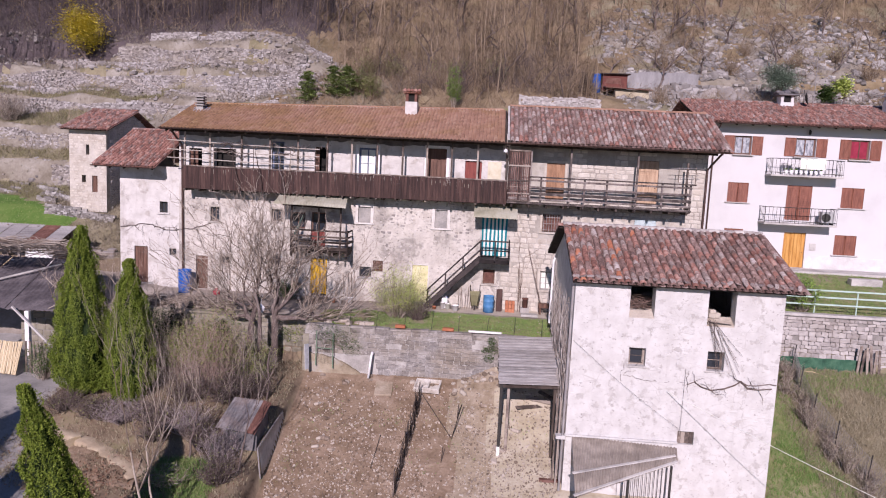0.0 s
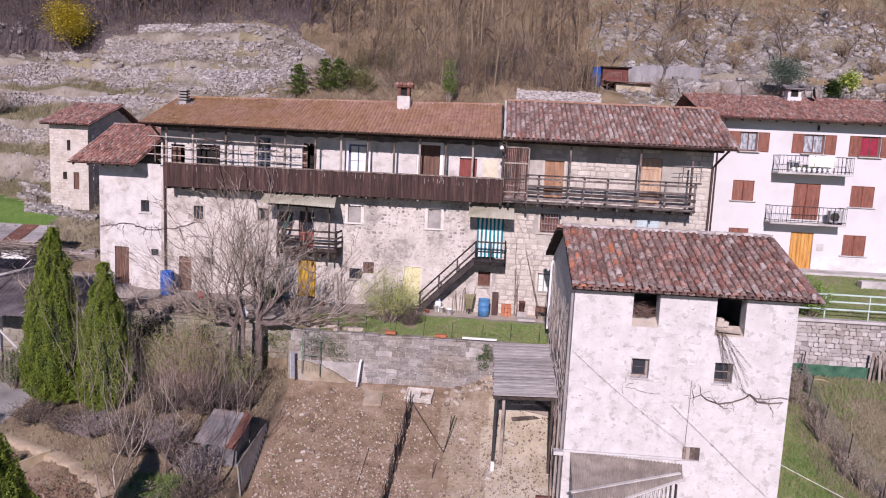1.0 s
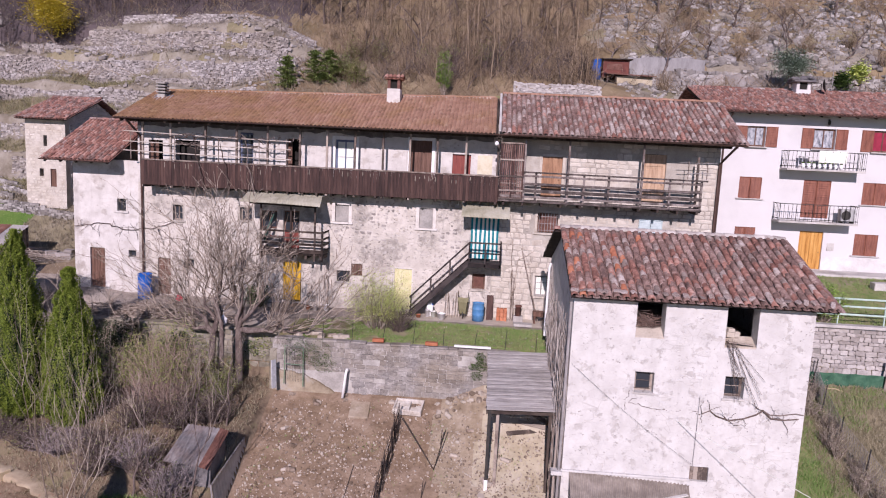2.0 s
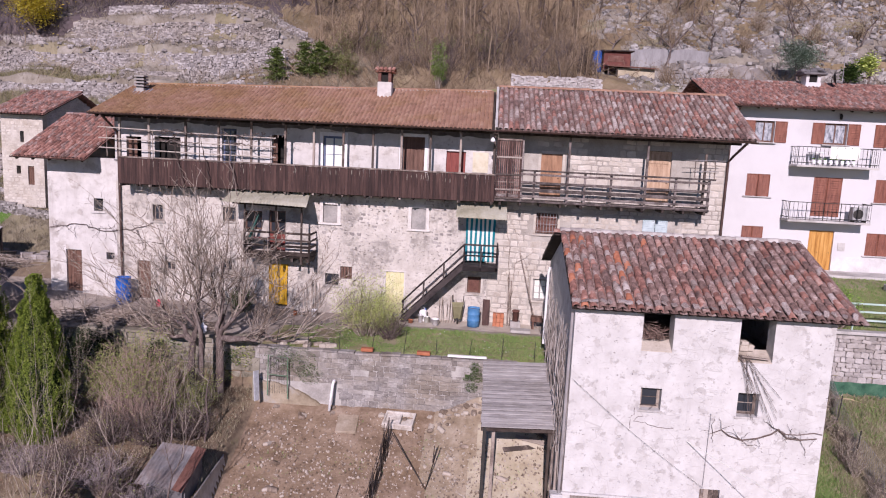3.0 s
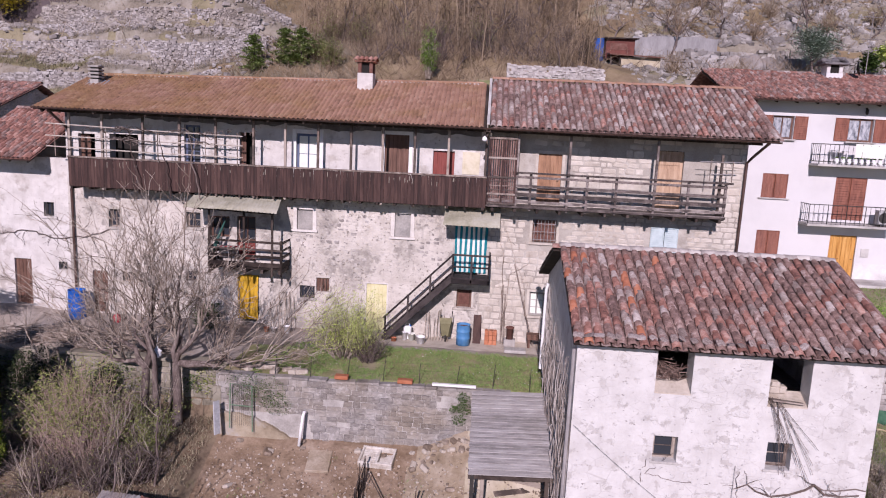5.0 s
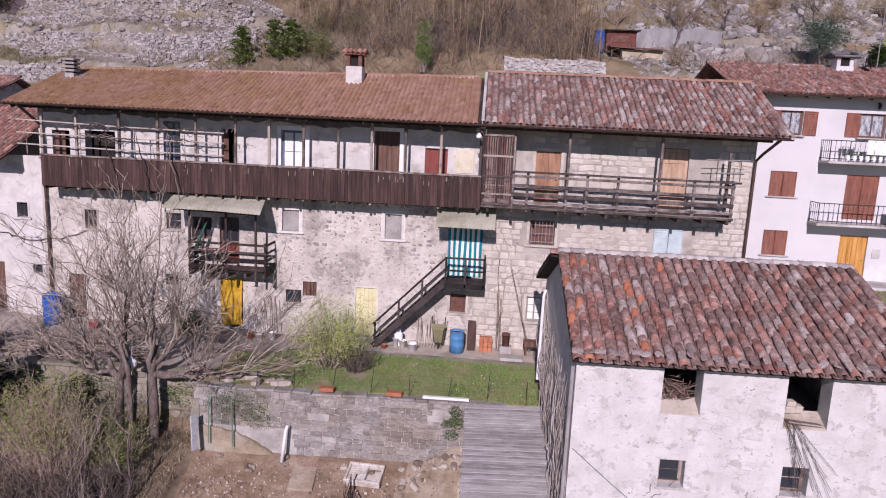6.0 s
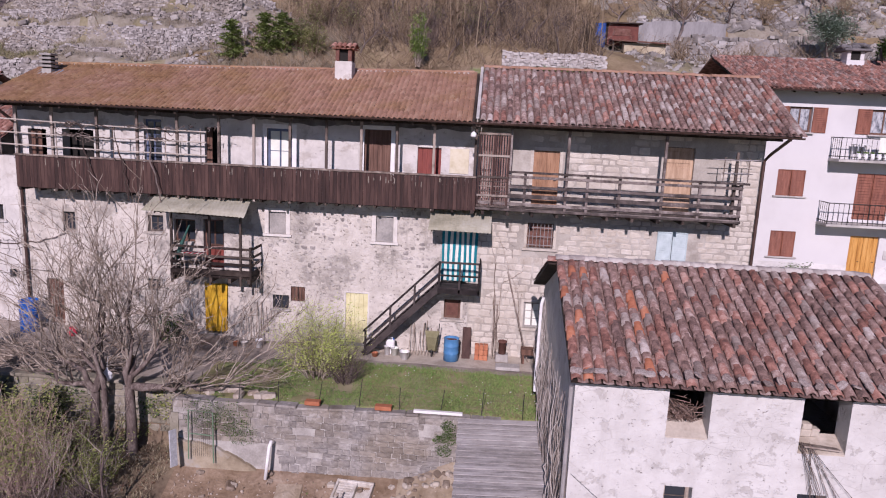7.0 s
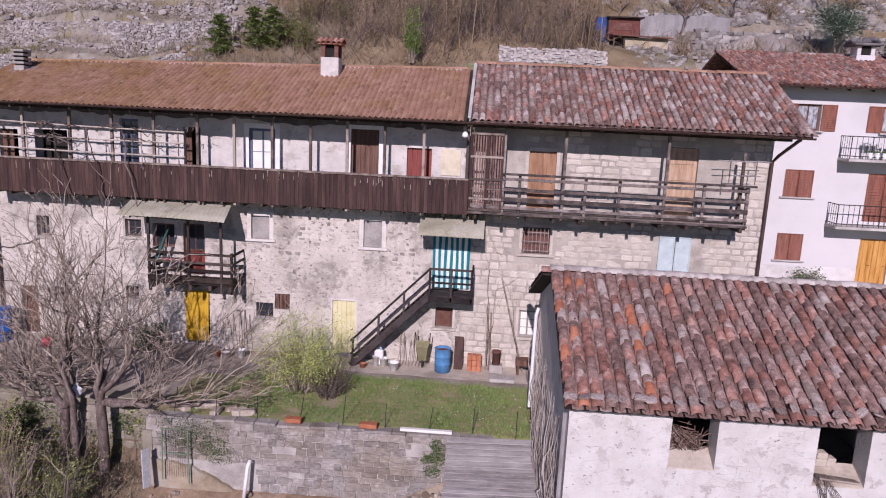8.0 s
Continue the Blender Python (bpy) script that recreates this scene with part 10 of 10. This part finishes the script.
for i, (x, y) in enumerate(spots):
    src = WOOD_KINDS[i % 7]
    s = hr.uniform(0.6, 1.1) * (0.5 if y < 24 else 0.75 if y < 32 else 1.0)
    if i < 7:
        src.matrix_basis = pose(x, y, ground_z(x, y), 0, 0, hr.uniform(0, 360))
        continue
    c = copy_thing(src, pose(x, y, ground_z(x, y), 0, 0, hr.uniform(0, 360)))
    c.scale = (s, s, s)
for i, (x, y) in enumerate(((13.5, 31.0), (17.5, 29.5), (19.0, 33.0), (26.5, 33.5), (28.5, 36.5), (9.0, 29.5), (23.5, 40.0), (33.0, 40.5), (21.5, 35.5), (16.0, 37.5), (30.5, 31.5), (35.5, 35.0), (12.0, 34.5), (25.0, 30.8), (38.5, 38.0))):
    c = copy_thing(WOOD_KINDS[(3 * i) % 7], pose(x, y, ground_z(x, y), 0, 0, hr.uniform(0, 360)))
    s = hr.uniform(0.45, 0.7)
    c.scale = (s * 1.2, s * 1.2, s)


def brush(name, label, area, n, h, seed, keep, mat=WOODTWIG):
    """Undergrowth: a thicket of thin leafless shoots."""
    rng, g = random.Random(seed), Geo()
    x0, x1, y0, y1 = area
    for _ in range(n):
        x, y = rng.uniform(x0, x1), rng.uniform(y0, y1)
        if not keep(x, y, rng):
            continue
        p = Vector((x, y, ground_z(x, y) - 0.05))
        l = h * rng.uniform(0.4, 1.3)
        lean = Vector((rng.gauss(0, 0.8), rng.gauss(0, 0.6) - 0.1, 1))
        q = p + lean * l * 0.5
        e = q + (lean + Vector((rng.gauss(0, 0.3), rng.gauss(0, 0.3), 0))) * l * 0.5
        g.tube([p, q, e], [0.022, 0.015, 0.004], 3, cap=False)
        for _ in range(4):
            s = p.lerp(q, rng.uniform(0.4, 1)) if rng.random() < 0.4 else q.lerp(e, rng.random())
            d = Vector((rng.gauss(0, 0.6), rng.gauss(0, 0.6), rng.uniform(0.2, 0.9))) * l * 0.28
            w = Vector((rng.gauss(0, 1), rng.gauss(0, 1), 0)).normalized() * 0.009
            g.add([s - w, s + w, s + d], [(0, 1, 2)])
    solo(name, g, mat, label, "thicket", kind="stuff")


brush("undergrowth", "dense brown leafless undergrowth on the slope", (-18, 6.6, 15.5, 34), 5600, 0.9, 5, lambda x, y, r: not (x < -10.5 and y < 23.5) and not (x > -1.5 and y < 17.6) and noise.noise(Vector((x * 0.2, y * 0.2, 1.0))) > r.uniform(-0.8, 0.3))
brush("undergrowth", "brown leafless undergrowth under the woodland", (-70, 60, 31, 62), 8500, 1.4, 6, lambda x, y, r: not (x > 7 and y < 40) or r.random() < 0.15)
brush("undergrowth", "dark olive scrub between the rocks", (9, 50, 26, 42), 1800, 1.2, 37, lambda x, y, r: noise.noise(Vector((x * 0.25, y * 0.25, 7.0))) > r.uniform(-0.1, 0.4), DARKTWIG)
brush("undergrowth", "thin brown scrub between the rocks", (9, 50, 19, 42), 4200, 1.5, 7, lambda x, y, r: noise.noise(Vector((x * 0.2, y * 0.2, 1.0))) > r.uniform(-0.2, 0.5))
brush("undergrowth", "dusky tangled scrub along the edge of the far wood", (-75, -20, 20, 50), 5200, 1.7, 35, lambda x, y, r: y > treeline(x), DISTANT)
brush("undergrowth", "thin brown scrub on the stone terraces", (-60, -17, 13, 30), 700, 1.4, 8, lambda x, y, r: noise.noise(Vector((x * 0.2, y * 0.2, 5.0))) > r.uniform(-0.1, 0.5))


brush("undergrowth", "dark tangled scrub on the slope behind the roofs", (-14, 6.6, 18, 30), 1500, 1.5, 29, lambda x, y, r: not (x < -10.5 and y < 23.5) and noise.noise(Vector((x * 0.3, y * 0.3, 2.0))) > r.uniform(-0.3, 0.3), DARKTWIG)
brush("undergrowth", "dark tangled scrub under the leafless wood", (-30, 12, 28, 58), 4200, 2.0, 33, lambda x, y, r: not (x < -15 and y < 33) and not (x > 7 and y < 38) and noise.noise(Vector((x * 0.22, y * 0.22, 2.0))) > r.uniform(-0.35, 0.3), DARKTWIG)
brush("undergrowth", "low brown scrub behind the orange roof", (-20, -9, 15, 24), 700, 0.9, 19, lambda x, y, r: r.random() < 0.6)


def far_wood(name, label, area, n, seed, keep, mat=WOODTWIG):
    """Leafless trees further up, each a stem with slips for branches, joined into one wood."""
    rng, g = random.Random(seed), Geo()
    x0, x1, y0, y1 = area
    for _ in range(n):
        x, y = rng.uniform(x0, x1), rng.uniform(y0, y1)
        if not keep(x, y, rng):
            continue
        h = rng.uniform(3.5, 8.0)
        p = Vector((x, y, ground_z(x, y) - 0.1))
        top = p + Vector((rng.gauss(0, 0.06), rng.gauss(0, 0.06), 1)) * h
        h *= 0.7 if y < 32 else 1.0
        top = p + (top - p) * (0.7 if y < 32 else 1.0)
        g.tube([p, p.lerp(top, 0.5) + Vector((rng.gauss(0, 0.15), 0, 0)), top], [0.0075 * h, 0.0055 * h, 0.012], 4, cap=False)
        for _ in range(22):
            s = p.lerp(top, rng.uniform(0.25, 0.98))
            d = Vector((rng.gauss(0, 0.7), rng.gauss(0, 0.7), rng.uniform(0.15, 0.7))) * h * rng.uniform(0.12, 0.3)
            m = s + d * 0.5 + Vector((0, 0, -0.03 * h))
            w = Vector((d.y, -d.x, 0)).normalized() * 0.019
            g.add([s - w, s + w, m + w * 0.6, m - w * 0.6, s + d], [(0, 1, 2, 3), (3, 2, 4)])
            for _ in range(3):
                e = Vector((rng.gauss(0, 0.5), rng.gauss(0, 0.5), rng.uniform(0.1, 0.8))) * h * 0.11
                q = s.lerp(s + d, rng.uniform(0.3, 1))
                g.add([q - w * 0.4, q + w * 0.4, q + e], [(0, 1, 2)])
    solo(name, g, mat, label, "woodland", kind="stuff")


far_wood("bare_wood", "dense leafless wood covering the upper slope", (-75, 66, 31, 75), 1900, 71, lambda x, y, r: (not (x > 7 and y < 42) or r.random() < 0.12) and not (x < -15 and y < 33) and not (x < -44 + 0.5 * (y - 34) and y > 34))
far_wood("bare_wood", "mauve-grey leafless wood on the farther slope", (-110, -25, 36, 90), 950, 73, lambda x, y, r: x < -44 + 0.5 * (y - 34), DISTANT)
far_wood("bare_wood", "mauve-grey leafless wood above the stone terraces", (-80, -19, 20, 62), 2100, 74, lambda x, y, r: y > treeline(x) + 0.6, DISTANT)
far_wood("bare_wood", "young leafless wood behind the tiled roofs", (-17, 7, 18, 34), 150, 72, lambda x, y, r: not (x < -10.5 and y < 23.5) and not (x > -1.5 and y < 17.6))
for i, (x, y) in enumerate(((14.5, 30.5), (20.5, 30.0), (27.0, 31.5), (31.5, 33.0), (37.0, 33.5), (17.0, 34.5), (23.0, 34.0), (12.6, 23.6), (16.8, 22.6), (33.0, 29.6))):
    shrub("hillside_shrub", "bare twiggy brown shrub among the rocks", (x, y, ground_z(x, y)), 1.1, 1.9, 340 + i, 70, OLIVELEAF, 0, 0.1, WOODTWIG)

sr = random.Random(57)
for i in range(26):
    x, y = sr.uniform(-14.5, 6.5), sr.uniform(18.4, 29)
    if (x < -10 and y < 23.5) or (x > -1.8 and y < 18.6):
        y += 4.5
    h = sr.uniform(1.5, 3.0)
    leafy = i % 3 == 0
    shrub("thicket_shrub", "dark brown shrub with a few olive leaves on the slope" if leafy else "dark leafless bushy shrub on the wooded slope", (x, y, ground_z(x, y)), h * sr.uniform(0.4, 0.6), h, 400 + i, 60, OLIVELEAF, 700 if leafy else 0, 0.11, DARKTWIG if i % 2 else WOODTWIG)
for i in range(9):
    x, y, s = -10.0 + 0.33 * i + sr.uniform(-0.1, 0.1), -5.5 + sr.uniform(-0.35, 0.25), sr.uniform(0.13, 0.26)
    g = Geo()
    g.obox(Matrix.Translation((x, y, ground_z(x, y) + s * 0.2)) @ pose(0, 0, 0, sr.uniform(-12, 12), sr.uniform(-12, 12), sr.uniform(0, 360)), s, s * 0.7, s * 0.45, s * 0.18)
    solo("edging_stone", g, bpy.data.materials["pale_pebble"], "pale rough stone edging the end of the lawn", "stone", group="lawn edging stones")


def fir(at, h, r, seed):
    rng = random.Random(seed)
    t = thing("fir", "small bushy green conifer on the slope", "tree", at, "hillside firs")
    g = Geo()
    g.tube([at, Vector(at) + Vector((0, 0, h))], [0.08, 0.02], 5)
    part("trunk", g, BARK, t)
    c = Geo()
    for k in range(46):
        v = 0.04 + 0.94 * k / 46
        a = k * 2.4 + rng.uniform(-0.4, 0.4)
        l = r * (1 - v) ** 0.55 * rng.uniform(0.55, 1.2) + 0.1
        d = Vector((math.cos(a), math.sin(a), rng.uniform(-0.15, 0.3)))
        for _ in range(70):
            f = rng.random() ** 0.7
            p = Vector(at) + Vector((0, 0, 0.15 + v * h)) + d * l * f + Vector((rng.gauss(0, 0.09), rng.gauss(0, 0.09), rng.gauss(0, 0.06))) * (1.2 - 0.5 * f)
            tuft(c, p, rng.uniform(0.1, 0.2), rng)
    tagged(part("crown", c, FIRLEAF, t), kind="stuff")


for i, (x, y, h, r) in enumerate(((-17.0, 16.8, 2.5, 1.0), (-15.0, 17.2, 2.6, 1.15), (-14.0, 17.7, 2.5, 1.2))):
    fir((x, y, ground_z(x, y) - 0.2), h, r, 300 + i)


def leafy_tree(name, label, at, h, r, seed, leaf_mat, n, size, low=0.3):
    """A trunk with limbs and a crown of many small leaf sprays in uneven clumps."""
    rng = random.Random(seed)
    t = thing(name, label, "tree", at)
    limb, tips = Geo(), []
    grow.depth = 3
    grow(limb, limb, Vector(at), Vector((0, 0, 1)), h * 0.4, 0.03 * h, 0, rng, kids=(3, 5), split=0.75, up=0.4, ends=tips)
    part("trunk", limb, BARK, t, smooth=True)
    c = Geo()
    for _ in range(n):
        p = tips[rng.randrange(len(tips))] + Vector((rng.gauss(0, r * 0.16), rng.gauss(0, r * 0.16), rng.gauss(0, r * 0.14)))
        tuft(c, p, size * rng.uniform(0.6, 1.4), rng)
    tagged(part("crown", c, leaf_mat, t), kind="stuff")


leafy_tree("yellow_tree", "bright yellow flowering tree at the wood's edge", (-41.6, 27.2, ground_z(-41.6, 27.2) - 0.2), 5.8, 4.4, 5, YELLOWLEAF, 8500, 0.17)
shrub("ivy_tree", "dead tree overgrown with fresh green ivy", (-5.1, 16.5, 12.3), 0.62, 3.5, 6, 40, FRESHIVY, 3200, 0.11)
shrub("thicket_shrub", "olive-leaved bushy shrub beside the small conifers", (-11.9, 17.3, ground_z(-11.9, 17.3)), 0.8, 2.3, 466, 80, OLIVELEAF, 3200, 0.1, WOODTWIG)
shrub("thicket_shrub", "olive-leaved bushy shrub beside the small conifers", (-13.2, 18.6, ground_z(-13.2, 18.6)), 1.0, 2.0, 467, 80, FIRLEAF, 2600, 0.1, WOODTWIG)
leafy_tree("olive_tree", "grey-green olive tree behind the red roof", (22.8, 24.0, 14.6), 3.0, 2.8, 7, OLIVEGREY, 9000, 0.12)
leafy_tree("green_bush_tree", "low bright green bush behind the red roof", (26.4, 23.5, 14.0), 2.0, 1.5, 8, IVY, 1600, 0.2)
leafy_tree("green_bush_tree", "low bright green bush behind the red roof", (28.6, 24.5, 14.4), 2.8, 1.5, 9, BUSHLEAF, 1800, 0.22)
leafy_tree("ivy_tree", "ivy-clad trunk at the wood's edge", (-60.0, 33.0, 19.0), 8.0, 1.5, 10, FIRLEAF, 1500, 0.3)
shrub("hillside_shrub", "rounded grey leafless shrub on the terraces", (-43.0, 17.5, ground_z(-43, 17.5)), 1.8, 2.6, 311, 220, OLIVELEAF, 60, 0.08)

# ---- stones of the walls ----
sr = random.Random(61)
st_mesh = stone_meshes(STONE, 9, 11, 0.12, 0.3)
front = stone_course(A_X1 + 0.02, B_X1 - 0.02, -0.5, 9.2, 0.2, 0.36, 0.26, 0.72, sr, 0.0, b_holes, 0.024)
front = [s for s in front if noise.noise(Vector((s[0] * 0.35, s[1] * 0.4, 8.1))) < 0.5 and not (s[1] > 5.9 and (s[0] < 1.4 or 2.3 < s[0] < 2.6 or 7.5 < s[0] < 8.8))]
lay_stones(wall_b, front, 0.0, 0.12, st_mesh, STONE, 300, sr, pick=lambda x, z: 2.0 < x < 9 and 3.5 < z < 8.2, proud=0.03, tilt=1.4)
tower_stones = stone_course(-31.3, -28.6, 3.4, 8.9, 0.12, 0.26, 0.16, 0.45, sr, 0.1, [(-30.08, -29.84, 7.19, 7.89), (-30.4, -30.12, 5.25, 5.75), (-29.66, -29.26, 4.6, 5.75)])
tw = [o for o in tower.children if o.name.startswith("wall")][0]
lay_stones(tw, tower_stones, 7.4, 0.12, stone_meshes(STONE, 6, 15, 0.12, 0.35), STONE, 0, sr, proud=0.016, tilt=1.2)
wa = [o for o in house_a.children if o.name.startswith("wall")][0]
shown = stone_course(A_X0, A_X1, -0.5, 5.5, 0.12, 0.26, 0.14, 0.42, sr, 0.2, [h for h in a_holes if h[3] < 5.5])
wear = lambda x, z: noise.noise(Vector((x * 0.45, z * 0.5, 3.3))) + 0.3 * noise.noise(Vector((x * 2, z * 2, 1.3)))
dark = [s for s in shown if -9.5 < s[0] < -2.6 and s[1] > 2.4 and wear(s[0], s[1] + 20) > 0.05]
bare = [s for s in shown if s not in dark and wear(s[0], s[1]) > -0.12]
lay_stones(wa, bare, 0.012, 0.12, stone_meshes(RUBBLE, 8, 13, 0.12, 0.5), RUBBLE, 240, sr, pick=lambda x, z: x > -10, proud=0.024, tilt=1.2)
lay_stones(wa, dark, 0.012, 0.12, stone_meshes(DARKRUBBLE, 8, 14, 0.12, 0.4), DARKRUBBLE, 60, sr, proud=0.024, tilt=1.2)
bw_wall = [o for o in barn.children if o.name.startswith("wall")][0]
under = [s for s in stone_course(F["x0"] + 0.03, F["x1"] - 0.03, -5.2, 3.1, 0.18, 0.38, 0.25, 0.75, sr, 0.3, f_holes, 0.03) if noise.noise(Vector((s[0] * 0.4, s[1] * 0.4, 5.5))) > -0.15]
lay_stones(bw_wall, under, F["y0"] + 0.004, 0.1, stone_meshes(WHITEWASH, 8, 17, 0.1, 0.45), WHITEWASH, 120, sr, pick=lambda x, z: z > -1, proud=0.016, tilt=0.8)
slab_meshes = stone_meshes(TILE_GREY, 6, 23, 0.1, 0.35)
eave_roof = [o for o in barn.children if o.name.startswith("roof")][0]
for i in range(31):
    m = slope_pose(1.85 + i * 0.28 + sr.uniform(-0.06, 0.06), EAVE_F, RIDGE_F, 0.16 + sr.uniform(-0.07, 0.1))
    piece("eave_stone", slab_meshes[i % 6], eave_roof, m @ pose(0, 0, 0.135, sr.uniform(-12, 12), sr.uniform(-30, 30), sr.uniform(0, 180)) @ Matrix.Diagonal((sr.uniform(0.18, 0.3), sr.uniform(0.16, 0.24), 0.05, 1)))
gable = Geo()
z = 3.4
while z < 10.0:
    h = sr.uniform(0.12, 0.26)
    y = 7.8 + sr.uniform(0, 0.2)
    while y < 14.2:
        w = sr.uniform(0.16, 0.5)
        if z + h < 9.0 + 1.25 * (1 - abs(y + w / 2 - 11.0) / 3.2):
            gable.obox(Matrix.Translation((-28.62 + sr.uniform(-0.02, 0.02), y + w / 2, z + h / 2)) @ pose(0, 0, 0, sr.uniform(-4, 4), 0, sr.uniform(-5, 5)), 0.06, w * 0.47, h * 0.46, 0.03)
        y += w
    z += h
ts = [o for o in tower.children if o.name.startswith("side_wall")][-1]
tagged(part("stonework", gable, TOWERSTONE, ts), kind="stuff")
